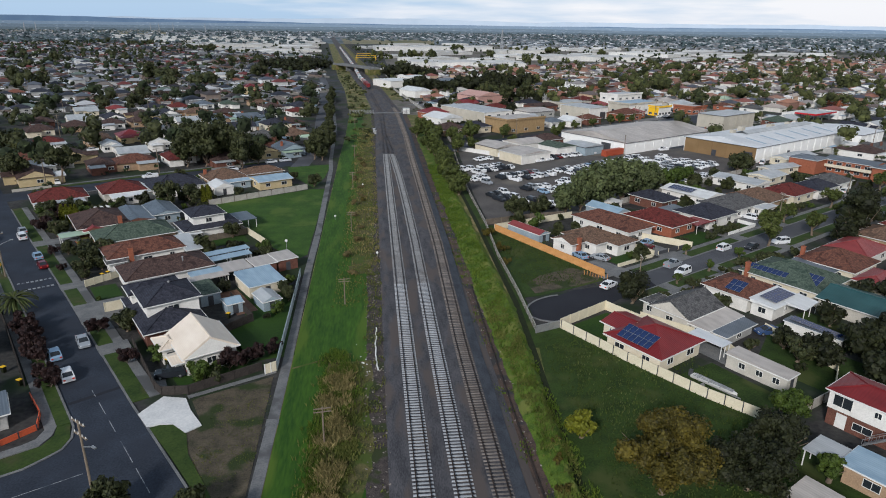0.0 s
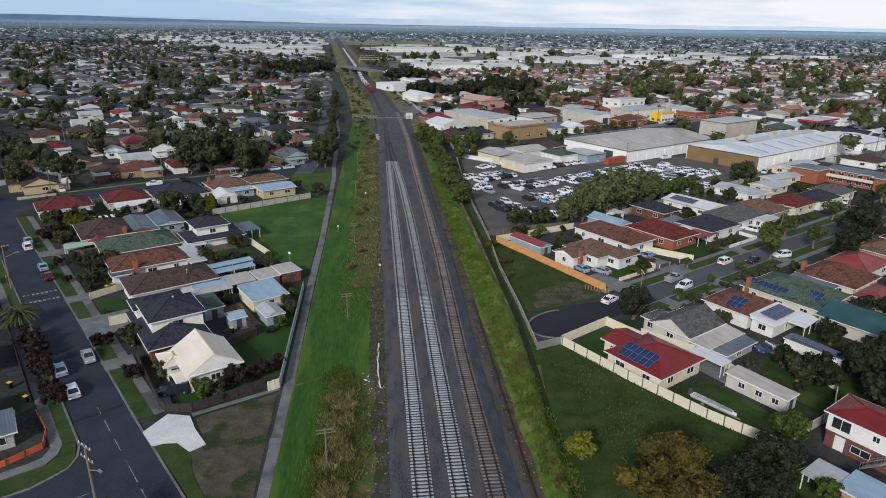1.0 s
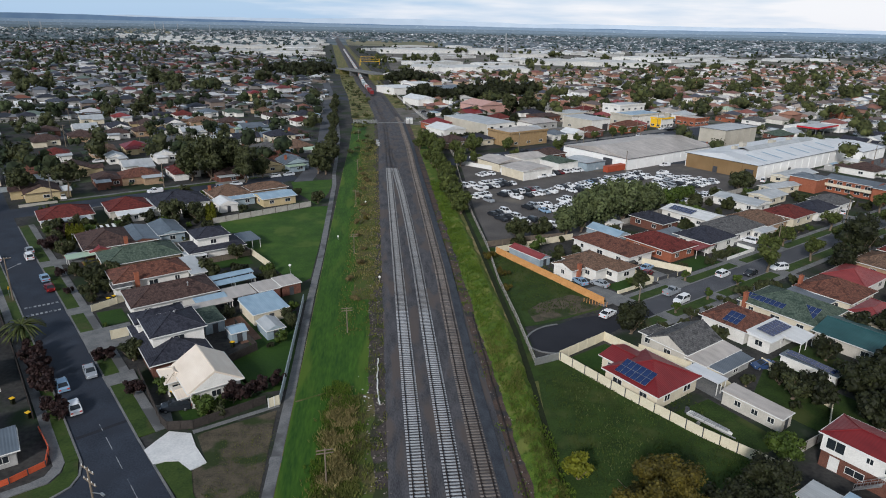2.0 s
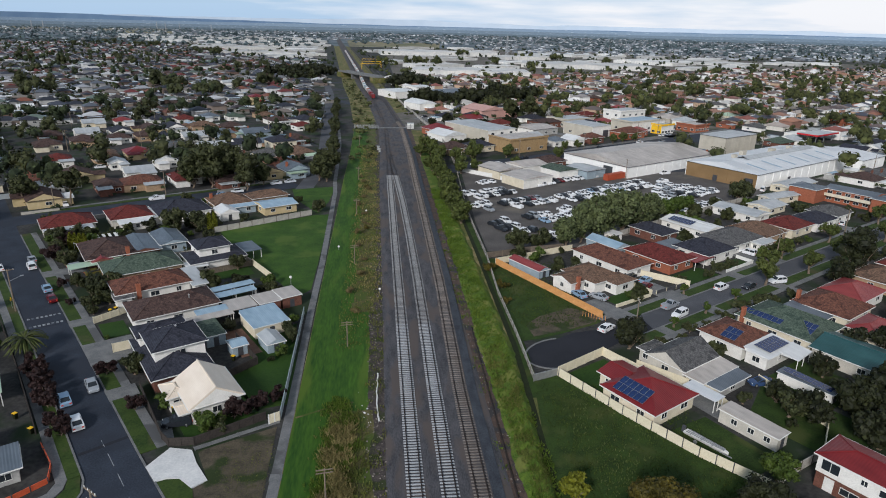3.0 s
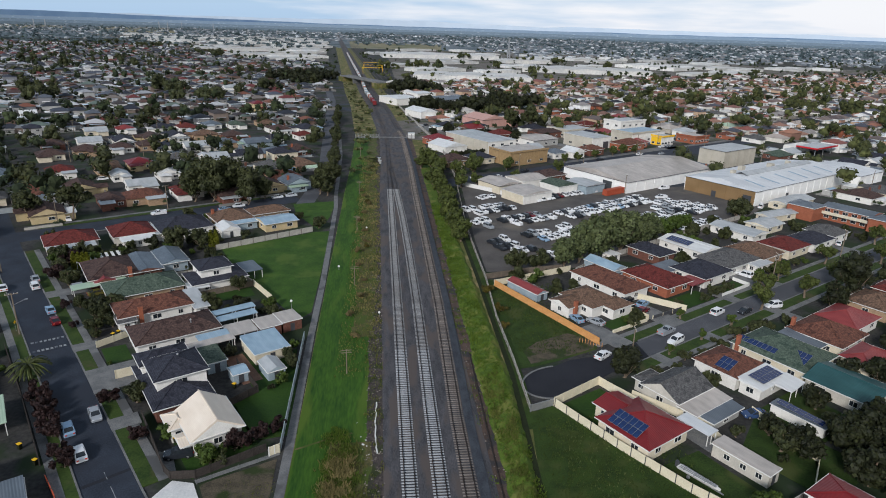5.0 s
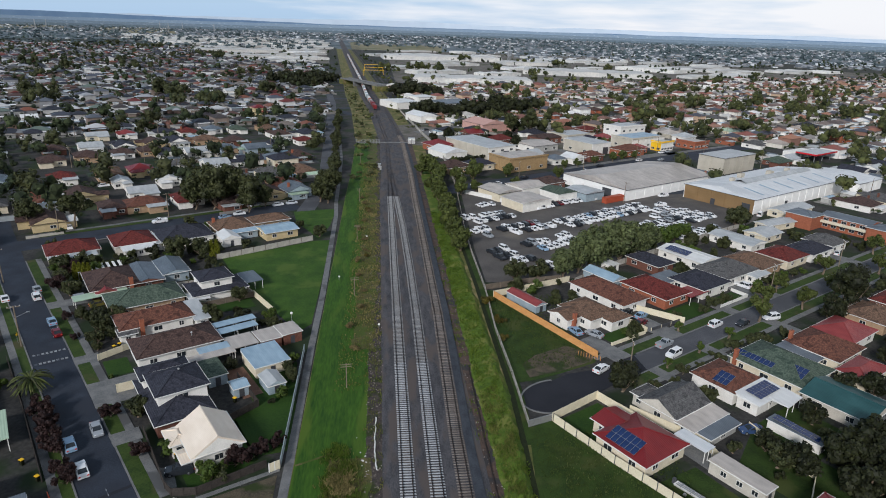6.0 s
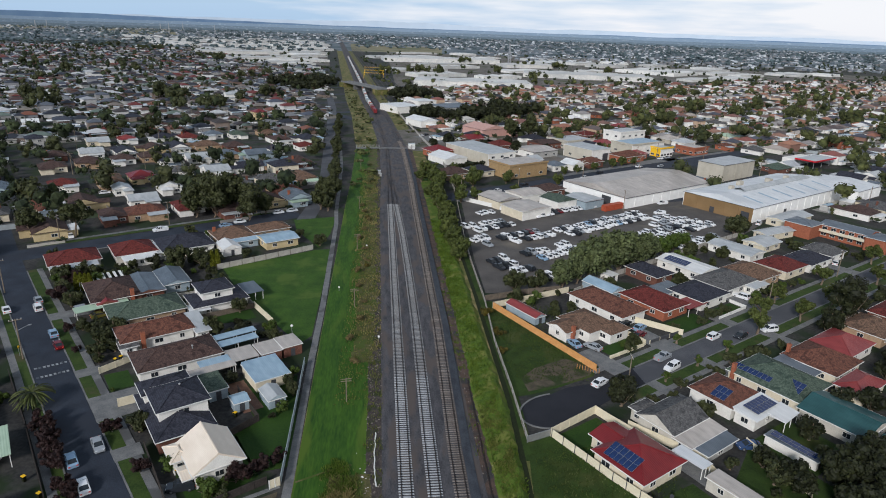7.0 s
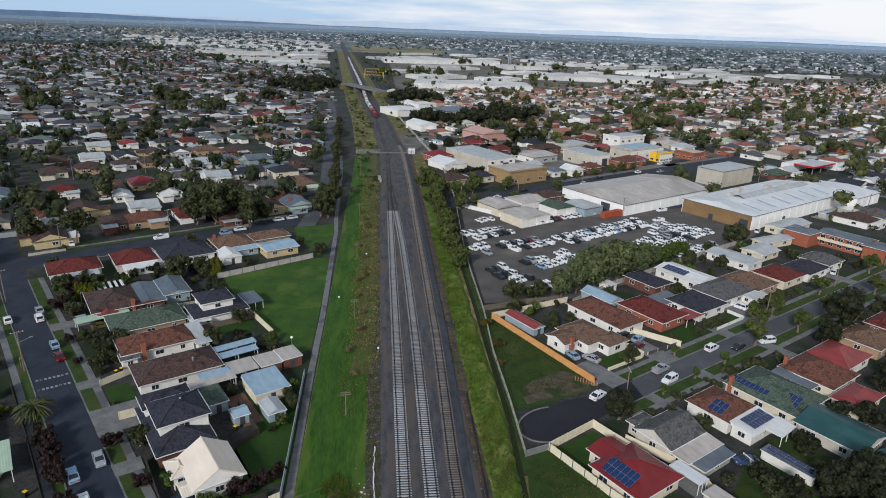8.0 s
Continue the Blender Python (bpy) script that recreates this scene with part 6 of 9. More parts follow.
shed("low garage under a weathered striped sheet roof", 61.9, 20.6, 4.9, 9.6, "r_rusty", "skillion", "grey", 2.4, rise=0.3, name="garage")

ob = shed("long low shed with purple solar panels on its roof", 106.6, 43.6, 2.7, 9.8, "r_slate", "skillion", "white", 1.9, rise=0.2)
panels(ob, 0, 0, 2.22, 2, 5, 2.4, -90)
fence("cream fence behind the long shed", [(102, 50), (98, 36), (90, 33)], 1.7, "creamfence", 2.6, posts="creamfence")
fence("grey paling fence behind the two-storey house", [(76.0, 33.0), (80.5, 33.4), (92, 32.6), (93, 20)], 1.7, "greyfence", 2.6, posts="fence")

# ---- right of the railway, north of the cul-de-sac street ----
house("white house with tan tiled roof and orange chimney", 112.4, 99.4, 10.2, 11.4, "r_tan", "hip", "white", wings=((-6.6, 1.0, 5.4, 6.0, "r_tan", "gable", "white", 2.7), (2.6, -6.0, 6.6, 5.0, "r_tan", "hip", "white", 2.7)), stack=(-7.4, -2.4, 4.0))
house("long white house with a red-brown tiled roof", 126.4, 105.0, 10.4, 19.5, "r_terracotta", "hip", "white")
house("orange brick house with a dark red tiled hip roof", 139.6, 99.4, 11.4, 15.6, "r_red", "hip", "orangebrick")
carport("red sheet carport roof over clutter", 146.6, 92.6, 8.4, 5.4, "r_pinksheet", 2.6)
house("white house with a charcoal hip roof", 155.4, 96.0, 13.4, 11.8, "r_dark", "hip", "white", wings=((-6.0, 6.6, 9.0, 5.0, "r_slate", "skillion", "white", 2.4),))
shed("large shed with a pale blue sheet roof", 134.4, 113.2, 5.6, 11.4, "r_blue", "gable_y", "bluegrey", 3.0)
house("white house with a grey tiled hip roof", 171.0, 97.4, 16.6, 12.2, "r_grey", "hip", "white", wings=((5.6, -6.8, 7.0, 3.6, "r_zinc", "skillion", "white", 2.3),))
ob = house("white extension with a white roof and solar panels", 172.4, 111.4, 9.8, 16.8, "r_white", "gable_y", "white", 3.0, 0.9)
panels(ob, -2.4, 2.0, 3.75, 8, 2, 10, 180)
house("brick house with tan tiled roof", 185.0, 97.0, 12.6, 13.4, "r_tan", "hip", "tanbrick")
house("brick house with a red tiled hip roof", 200.2, 95.4, 13.4, 11.4, "r_red", "hip", "cream")
house("white house with a charcoal hip roof", 214.2, 93.8, 13.8, 10.2, "r_dark", "hip", "white")
house("white house with a long pale roof", 203.6, 113.0, 9.6, 16.8, "r_zinc", "gable_y", "white", 2.6, 0.9)
house("small dark-roofed brick house", 157.4, 114.6, 8.6, 12.6, "r_dark", "hip", "redbrick")
house("house with grey tiled roof", 228.4, 95.0, 11.4, 11.0, "r_grey", "hip", "white")
house("cream house with grey sheet roof", 219.0, 112.0, 12.0, 9.0, "r_zinc", "gable", "cream", 2.6, 0.9)
shed("small shed with a faded red sheet roof", 105.0, 114.2, 3.9, 11.8, "r_pinksheet", "gable_y", "bluegrey", 2.0)
shed("small white flat-roofed garden shed", 145.0, 119.8, 4.0, 4.0, "r_white", "flat", "white", 2.2)
ob = thing("apartment_block", "two-storey orange brick flats with slate roof", "apartment building", on(249.8, 112.6))
block(ob, 0, 0, 9.4, 10.0, 5.2, "r_slate", "hip", "orangebrick", 0.9, count=False)
block(ob, 8.2, -13.0, 9.0, 17.0, 5.0, "r_slate", "gable_y", "orangebrick", 0.9, count=False)
block(ob, 6.0, -27.0, 9.0, 11.0, 5.0, "r_slate", "hip", "orangebrick", 0.9, count=False)
for s in range(5):
    for z in (1.5, 3.9):
        window(ob, 3.68, -6.4 - s * 3.2, z, 180, 1.9, 1.1)
bm = bmesh.new()
box(bm, 2.4, 3.7, -21.4, -4.6, 2.5, 2.7)
box(bm, 2.4, 2.46, -21.4, -4.6, 2.7, 3.6)
part("balcony", bm, M["cream"], ob)
house("cream brick units with pale sheet roof", 262.0, 124.0, 22.0, 9.0, "r_zinc", "gable", "cream", 2.7, 0.9)
house("cream brick units with pale sheet roof", 236.0, 116.6, 17.0, 6.4, "r_zinc", "gable", "cream", 2.6, 0.6, turn=-8)

# ---- the warehouses ----
def warehouse(label, u, v, w, d, h, roof, wall, front, rise, kind="gable", turn=0.0, doors=()):
    ob = thing("warehouse", label, "warehouse", on(u, v, 0, turn))
    for name, args, key in (("front_wall", (-w / 2, -w / 2 + 0.25, -d / 2 + 0.25, d / 2 - 0.25, 0, h), front), ("side_wall", (-w / 2, w / 2, -d / 2, -d / 2 + 0.25, 0, h), wall), ("side_wall", (-w / 2, w / 2, d / 2 - 0.25, d / 2, 0, h), wall), ("back_wall", (w / 2 - 0.25, w / 2, -d / 2 + 0.25, d / 2 - 0.25, 0, h), wall)):
        bm = bmesh.new()
        box(bm, *args)
        n = max(2, int(max(args[1] - args[0], args[3] - args[2]) // 6))
        for k in range(1, n):
            if args[1] - args[0] > 1:
                x = args[0] + (args[1] - args[0]) * k / n
                s = -1 if args[2] < 0 else 1
                y = args[2] if s < 0 else args[3]
                box(bm, x - 0.12, x + 0.12, min(y, y + s * 0.12), max(y, y + s * 0.12), 0, h - 0.1)
            else:
                y = args[2] + (args[3] - args[2]) * k / n
                s = -1 if args[0] < 0 else 1
                x = args[0] if s < 0 else args[1]
                box(bm, min(x, x + s * 0.12), max(x, x + s * 0.12), y - 0.12, y + 0.12, 0, h - 0.1)
        part(name, bm, M[key], ob)
    bm, ridges = roof_mesh(w, d, h + 0.2, rise, kind, 0.3)
    part("roof", bm, M[roof], ob)
    gutter(ob, 0, 0, w, d, h + 0.2, 0.3, "darktrim" if wall != "white" else "trim")
    for x, y, dw, dh, facing in doors:
        bm = bmesh.new()
        if facing == 180:
            box(bm, x - 0.2, x - 0.02, y - dw / 2, y + dw / 2, 0, dh)
        else:
            box(bm, x - dw / 2, x + dw / 2, y - 0.2, y - 0.02, 0, dh)
        part("roller_door", bm, M["darktrim"], ob)
    return ob


warehouse("long white warehouse with a grey sheet roof", 248.2, 191.0, 63.0, 37.6, 4.8, "r_rusty", "brightwhite", "brightwhite", 2.6, doors=((-31.5, -8, 5, 3.6, 180),))
ob = warehouse("brown-fronted warehouse with white side wall and pale roof", 287.0, 148.0, 80.0, 33.0, 6.0, "r_palezinc", "brightwhite", "brownsheet", 2.4, doors=((-40, -13, 3.6, 4, 180), (-40, 2, 2, 2.6, 180), (-14, -16.5, 2, 2.6, -90)))
for x, y, sx, sy, sz in ((-22, 5, 2.4, 1.6, 1.2), (-10, 8, 3, 2, 1.4), (8, 4, 2.6, 2.6, 1.5), (22, 3, 2, 2, 1.6)):
    bm = bmesh.new()
    box(bm, x - sx / 2, x + sx / 2, y - sy / 2, y + sy / 2, 6.6, 8.0 + sz)
    part("roof_unit", bm, M["boxwall"], ob)
for k in range(6):
    bm = bmesh.new()
    z = 6.2 + 2.4 * (1 - 10.0 / 16.8)
    m = pose(-30 + 12 * k, -10, z + 0.05, 8.1, 0, 0)
    box(bm, -0.6, 0.6, -4.5, 4.5, 0.02, 0.1)
    bmesh.ops.transform(bm, matrix=m, verts=bm.verts)
    part("skylight", bm, M["r_blue"], ob)
bm = bmesh.new()
for s0 in (-1, 1):
    v = [bm.verts.new((x, s0 * y, z)) for x, y, z in ((-24, 0.0, 9.5), (34, 0.0, 9.5), (34, 2.6, 8.6), (-24, 2.6, 8.6))]
    bm.faces.new(v if s0 > 0 else v[::-1])
    v = [bm.verts.new((x, s0 * y, z)) for x, y, z in ((-24, 2.5, 8.6), (34, 2.5, 8.6), (34, 2.5, 8.0), (-24, 2.5, 8.0))]
    bm.faces.new(v if s0 > 0 else v[::-1])
unwrap(bm)
part("ridge_vent", bm, M["r_zinc"], ob)
warehouse("low white wing of the warehouse", 340.0, 140.0, 25.0, 30.0, 5.0, "r_palezinc", "brightwhite", "brightwhite", 1.2)
warehouse("tall blank concrete box building", 322.0, 190.0, 30.0, 15.0, 8.6, "r_zinc", "boxwall", "boxwall", 0.3, "flat")
warehouse("cream office building beside the car park", 173.0, 205.4, 12.6, 14.0, 3.4, "r_rusty", "cream", "cream", 1.2, "gable_y")
warehouse("white shed building beside the car park", 172.4, 187.6, 15.6, 13.4, 3.6, "r_rusty", "white", "cream", 0.8, "gable_y")
warehouse("grey-roofed workshop beside the car park", 189.0, 206.0, 14.0, 11.6, 3.4, "r_rusty", "white", "white", 1.2)
house("brown-roofed brick house behind the workshops", 205.0, 208.0, 13.0, 11.0, "r_brown", "hip", "redbrick", 3.0)
warehouse("small white workshop with green roof", 193.6, 190.2, 11.2, 11.4, 3.6, "r_green", "white", "white", 1.2, "gable_y")
warehouse("blue-grey metal workshop with pale roof", 205.4, 186.0, 11.6, 12.4, 3.4, "r_zinc", "bluegrey", "bluegrey", 0.8, "gable_y")
crate = thing("shipping_container", "long rust-red steel shipping container", "shipping container", on(211.4, 174.6))
bm = bmesh.new()
box(bm, -6, 6, -1.22, 1.22, 0.1, 2.6)
for k in range(40):
    box(bm, -5.8 + 0.29 * k, -5.66 + 0.29 * k, -1.27, -1.22, 0.2, 2.5)
part("body", bm, M["container"], crate)

# shops and works further along
def works(label, u, v, w, d, h, roof, wall, front, rise, kind="flat", rows=((1.6, 5),), side=3, door=None, parapet=True):
    """A works or shop building with rows of windows, a parapet and a roller door."""
    ob = warehouse(label, u, v, w, d, h, roof, wall, front, rise, kind)
    BUILT.append((u, v, w / 2 + 1, d / 2 + 1))
    for z, n in rows:
        for k in range(n):
            window(ob, -w / 2 + w * (k + 0.5) / n, -d / 2 - 0.04, z, -90, 2.2, 1.3)
        for k in range(side):
            window(ob, -w / 2 - 0.04, -d / 2 + d * (k + 0.5) / max(1, side), z, 180, 2.2, 1.3)
    if parapet:
        bm = bmesh.new()
        for x0, x1, y0, y1 in ((-w / 2 - 0.35, w / 2 + 0.35, -d / 2 - 0.4, -d / 2 - 0.15), (-w / 2 - 0.4, -w / 2 - 0.15, -d / 2 - 0.15, d / 2)):
            box(bm, x0, x1, y0, y1, h - 0.1, h + 1.0)
        part("parapet", bm, M[front], ob)
    if door:
        bm = bmesh.new()
        x, dw, dh = door
        box(bm, x - dw / 2, x + dw / 2, -d / 2 - 0.2, -d / 2 - 0.02, 0, dh)
        part("roller_door", bm, M["darktrim"], ob)
    return ob


works("cream concrete hall with a pale flat roof beside the railway", 230.0, 290.4, 20.0, 40.0, 6.6, "r_zinc", "white", "boxwall", 0.6, rows=((4.6, 3),), side=0, door=(3, 4, 4), parapet=False)
house("orange brick workshop with red hip roof", 213.0, 309.0, 14.0, 14.0, "r_redsheet", "hip", "orangebrick", 3.4)
warehouse("white shed with pale vaulted roof", 207.0, 291.0, 15.0, 17.0, 3.2, "r_white", "white", "white", 2.2, "gable_y")
works("ochre brick showroom with arched dark windows", 221.6, 247.6, 26.0, 17.0, 6.6, "r_rusty", "tanwall", "tanwall", 0.4, rows=((1.8, 3),), side=2)
house("brown-roofed house beside the railway", 185.6, 257.0, 15.0, 13.0, "r_brown", "hip", "tanbrick", 3.0)
house("slate-roofed house behind a hedge", 201.4, 255.4, 13.0, 12.0, "r_dark", "hip", "cream", 3.0)
house("dark-roofed shop on the main street", 247.6, 246.6, 9.6, 10.0, "r_slate", "hip", "white", 3.0)
house("small white gabled house on the main street", 258.6, 243.6, 10.0, 10.6, "r_white", "gable_y", "white", 3.2)
house("brick house with pink-grey roof on the main street", 273.4, 244.0, 12.4, 10.6, "r_terracotta", "hip", "redbrick", 3.2)
works("cream concrete works building with blue-grey roof", 291.6, 263.4, 16.0, 23.0, 6.8, "r_zinc", "white", "boxwall", 0.6, rows=((2.0, 2),), side=2, door=(3.6, 4.4, 4.2), parapet=False)
works("white two-storey office with dark windows", 357.8, 289.4, 26.0, 15.0, 8.4, "r_zinc", "white", "white", 0.4, rows=((2.2, 4), (6.0, 4)), side=2)
works("long white factory with pale blue roof", 338.0, 262.0, 32.0, 17.0, 6.4, "r_blue", "white", "boxwall", 0.8, rows=((2.2, 3),), side=2, door=(8, 4, 4))
house("red brick workshop with orange roof", 306.6, 245.0, 18.0, 13.0, "r_terracotta", "hip", "orangebrick", 3.6)
house("red brick workshop with faded red roof", 318.6, 247.0, 9.0, 10.0, "r_pinksheet", "hip", "orangebrick", 3.4)
works("yellow-framed two-storey shop front", 341.0, 245.6, 12.0, 8.0, 5.2, "r_zinc", "white", "signyellow", 0.3, rows=((1.4, 4),), side=2)
works("flat-roofed orange brick shop building", 368.0, 242.0, 15.0, 14.0, 4.2, "r_rusty", "orangebrick", "orangebrick", 0.3, rows=((1.8, 5),), side=3)
works("low grey-roofed works building", 313.2, 297.6, 25.0, 19.0, 4.6, "r_zinc", "white", "boxwall", 0.5, rows=((1.8, 4),), side=2)
works("brick workshop with brown sheet roof", 294.0, 301.0, 19.0, 15.0, 3.6, "r_brown", "redbrick", "redbrick", 1.2, "gable", rows=((1.6, 4),), side=2, parapet=False)
works("old sheds with grey sheet roof", 268.4, 284.6, 20.0, 20.0, 3.6, "r_rusty", "grey", "white", 1.0, "gable", rows=((1.6, 3),), side=2, parapet=False)
house("small pale-roofed house between the works", 247.4, 264.6, 9.0, 11.0, "r_zinc", "gable", "white", 3.0)
house("dark red roofed house behind the works", 262.0, 309.6, 14.0, 13.0, "r_red", "hip", "redbrick", 3.0)
house("red-roofed shed in the works yard", 259.8, 336.2, 13.0, 12.0, "r_redsheet", "gable", "redbrick", 3.0)
house("brown-roofed house behind the works", 245.0, 322.0, 12.0, 12.0, "r_brown", "hip", "redbrick", 3.0)
for u, v, roof, wall in ((331.0, 318.0, "r_terracotta", "orangebrick"), (347.0, 314.0, "r_red", "redbrick"), (362.0, 320.0, "r_brown", "tanbrick"), (378.0, 312.0, "r_dark", "white"), (392.0, 296.0, "r_terracotta", "redbrick"), (388.0, 262.0, "r_zinc", "white"), (390.0, 276.0, "r_rusty", "boxwall"), (330.0, 284.0, "r_pinksheet", "orangebrick")):
    house("brick house with weathered roof near the works", u, v, 12.5, 12.0, roof, "hip", wall, 3.0)
for k, (x, y) in enumerate(((277.0, 387.6), (280.4, 386.0), (284.0, 385.2))):
    bm = bmesh.new()
    box(bm, -1.5, 1.5, -1.5, 1.5, 0, 5.2 - 0.6 * k)
    for z in (0.05, 2.4):
        box(bm, -1.62, 1.62, -1.62, 1.62, z, z + 0.2)
    solid("storage_tank", bm, M["white"], on(x, y), "white square storage tank in a works yard", "storage tank", "storage tanks")
ob = thing("service_station", "service station canopy with a red fascia", "service station", on(402.0, 180.0))
for name, args, key in (("canopy", (-13, 13, -6, 6, 4.6, 5.0), "r_zinc"), ("fascia", (-13.1, 13.1, -6.2, -6, 4.3, 5.2), "signred"), ("fascia", (-13.2, -13, -6, 6, 4.3, 5.2), "signred"), ("shop", (-10, 12, 7, 15, 0, 3.8), "white")):
    bm = bmesh.new()
    box(bm, *args)
    part(name, bm, M[key], ob)
for x in (-10, 0, 10):
    for y in (-4, 4):
        bm = bmesh.new()
        box(bm, x - 0.2, x + 0.2, y - 0.2, y + 0.2, 0, 4.6)
        part("column", bm, M["steel"], ob)
warehouse("salmon pink works building", 290.0, 360.0, 22.0, 24.0, 5.0, "salmon", "salmon", "salmon", 2.6, "gable_y")
works("grey works hall with a ribbed roof", 318.0, 350.0, 32.0, 26.0, 4.6, "r_rusty", "grey", "salmon", 1.6, "gable", rows=((2.0, 3),), side=0, parapet=False)
warehouse("white works shed by the railway", 271.0, 414.0, 15.0, 22.0, 4.6, "r_white", "white", "white", 2.4, "gable_y")
warehouse("white works hall behind the railway fence", 300.0, 494.0, 22.0, 30.0, 5.6, "r_white", "white", "white", 0.8)
warehouse("white hall with a flat roof near the bridge", 339.4, 516.6, 20.0, 20.0, 6.0, "r_white", "white", "white", 0.6, "flat")
warehouse("low works building with slate-blue roof", 348.0, 480.0, 34.0, 30.0, 4.6, "r_slate", "grey", "grey", 1.4)

# ---- fences ----
fence("pale blue-grey metal fence along the path", [(-21.2, 88.2), (-21.4, 108), (-21.6, 128)], 1.7, "bluefence", 2.4, False, "steel")
fence("short white fence panel at the path", [(-22.8, 87.0), (-21.2, 88.0)], 1.8, "creamfence", 1.0, False, "trim")
fence("low pale concrete edge of the vacant lot", [(12.4, 87.0), (25.4, 86.6)], 0.16, "concrete", 6, posts="concrete", thick=0.42, name="retaining_edge")
fence("dark stained paling fence round a cream house", [(9.4, 109), (9.0, 92), (9.4, 89.8), (12.6, 88.0), (24, 88.4)], 1.5, "darkfence", 2.4, posts="darkfence")
fence("pale grey paling fence beside the park lawn", [(46.2, 188.4), (62, 189.6), (79, 191)], 1.8, "greyfence", 2.4, posts="fence")
fence("cream fence behind the white houses", [(46.2, 156.0), (46.6, 143.5)], 1.8, "creamfence", 2.6, posts="creamfence")
fence("brown paling fence along the back yards", [(46.2, 156), (27, 155.4)], 1.6, "fence", 2.4, posts="pole")
fence("dark paling fence between yards", [(22.5, 104), (29, 106), (29, 118)], 1.6, "darkfence", 2.4, posts="darkfence")
fence("grey paling fence between yards", [(26, 172), (45, 171), (46, 156)], 1.7, "greyfence", 2.4, posts="fence")
fence("cream front fence of a house", [(6.9, 140.6), (13.6, 142.8)], 1.5, "creamfence", 2.0, posts="creamfence")
fence("cream garage gate between houses", [(7.9, 125.0), (11.0, 124.9)], 2.0, "creamfence", 3.0, posts="creamfence")
fence("white front fence of a corner house", [(4.8, 219), (5.2, 206), (5.6, 197)], 1.2, "trim", 2.4, posts="trim")
fence("cream concrete panel fence with dark gaps", [(73.0, 71.8), (73.0, 57.2), (73.8, 43.5), (75.6, 33.6)], 1.7, "creamfence", 2.7)
fence("cream steel fence round a yard", [(73.0, 72.0), (85.8, 72.6), (85.8, 69.2), (86.2, 62)], 1.9, "creamfence", 2.7, posts="creamfence")
fence("fresh orange timber paling fence", [(100.8, 122.4), (99.8, 103), (98.8, 83.8)], 1.8, "newfence", 2.5, posts="newfence")
fence("low cream front wall of a house", [(106.2, 86.0), (118.4, 85.8)], 0.8, "creamfence", 3.0, posts="creamfence", thick=0.2)
fence("cream fence beside a driveway", [(119.4, 92), (119.2, 86)], 1.4, "creamfence", 3.0, posts="creamfence")
fence("dark iron front fence with cream pillars", [(120.5, 85.8), (131.4, 85.2)], 1.0, "darktrim", 2.2, posts="creamfence")
fence("cream side fence between houses", [(131.6, 84.2), (127.2, 96), (126.8, 104)], 1.7, "creamfence", 2.6, posts="creamfence")
fence("white front fence round a lawn", [(148.6, 84.6), (162.0, 84.8), (162.2, 90)], 1.0, "trim", 2.6, posts="trim")
fence("cream fence behind the red-roofed houses", [(100.8, 122.6), (113, 121.0), (127, 119.5)], 1.8, "creamfence", 2.6, posts="creamfence")
fence("grey fence between the houses and the car park", [(127, 117.6), (150, 121), (190, 123), (228, 124)], 1.8, "greyfence", 2.6, posts="fence")
fence("cream fence between two houses", [(88.4, 47.0), (90.6, 52), (87.6, 66)], 1.7, "creamfence", 2.6, posts="creamfence")
WIRE = [(22.3, 97.2), (22.8, 114.6), (22.9, 136.3), (24.3, 160.6), (24.7, 190.6), (25.6, 215), (29, 268)]
wire_fence = thing("wire_fence", "thin grey wire fence with timber posts beside the railway", "fence", Matrix())
for (ax, ay), (bx, by) in zip(WIRE, WIRE[1:]):
    for z in (0.35, 0.7, 1.05, 1.4):
        bm = bmesh.new()
        bar(bm, (ax, ay, z), (bx, by, z), 0.05 if z > 1.2 else 0.03)
        part("wire", bm, M["greyfence"], wire_fence)
bm = bmesh.new()
tube(bm, (0, 0, -0.1), (0, 0, 1.55), 0.08, 0.07, 6)
post_mesh = mesh_of("post", bm, M["fence"])
for x, y, a in walk_line(WIRE, 2.9, 97, 268):
    post = new("post", post_mesh)
    post.parent, post.location = wire_fence, (x, y, 0)
fence("grey timber fence at the end of the car park", [(24.6, 161.5), (38, 166), (48, 168)], 1.7, "fence", 2.6, False, "pole")
fence("pale mesh gate in the railway fence", [(22.3, 97.2), (27.1, 99.0)], 1.5, "steel", 2.4, False, "steel")
fence("pale grey fence round the car park offices", [(31, 271), (45, 257), (52, 243)], 1.8, "trim", 2.8, False, "trim")
fence("long pale fence along the railway land", [(30, 285), (31, 330), (29, 380), (20, 470), (4, 640)], 1.9, "greyfence", 4.0, False, "fence")


# ---- cars ----
def park(label, u, v, turn, shape="sedan", colour="white", group="", z=0.03, near=True):
    return car(label, on(u, v, z, turn), shape, colour, group, near)


park("white car parked at the kerb", -1.0, 103.2, 92, "sedan", "white")
park("pale blue car parked at the kerb", -1.7, 111.4, 92, "sedan", "pale_blue")
park("silver car parked at the kerb", 2.7, 113.6, 271, "sedan", "silver")
park("white car parked on the street", -0.9, 183.4, 94, "suv", "white")
park("silver car parked on the street", -0.4, 188.8, 94, "sedan", "silver")
park("pale blue car parked on the street", 0.8, 165.4, 94, "sedan", "pale_blue")
park("maroon car parked on the street", 1.1, 158.4, 94, "sedan", "maroon")
park("charcoal car parked in a driveway", 11.9, 94.6, 160, "suv", "charcoal", z=0.05)
park("silver car under a long carport", 8.6, 176.4, 6, "suv", "silver", z=0.15)
park("olive car in a driveway", 11.6, 170.6, 4, "sedan", "olive", z=0.05)
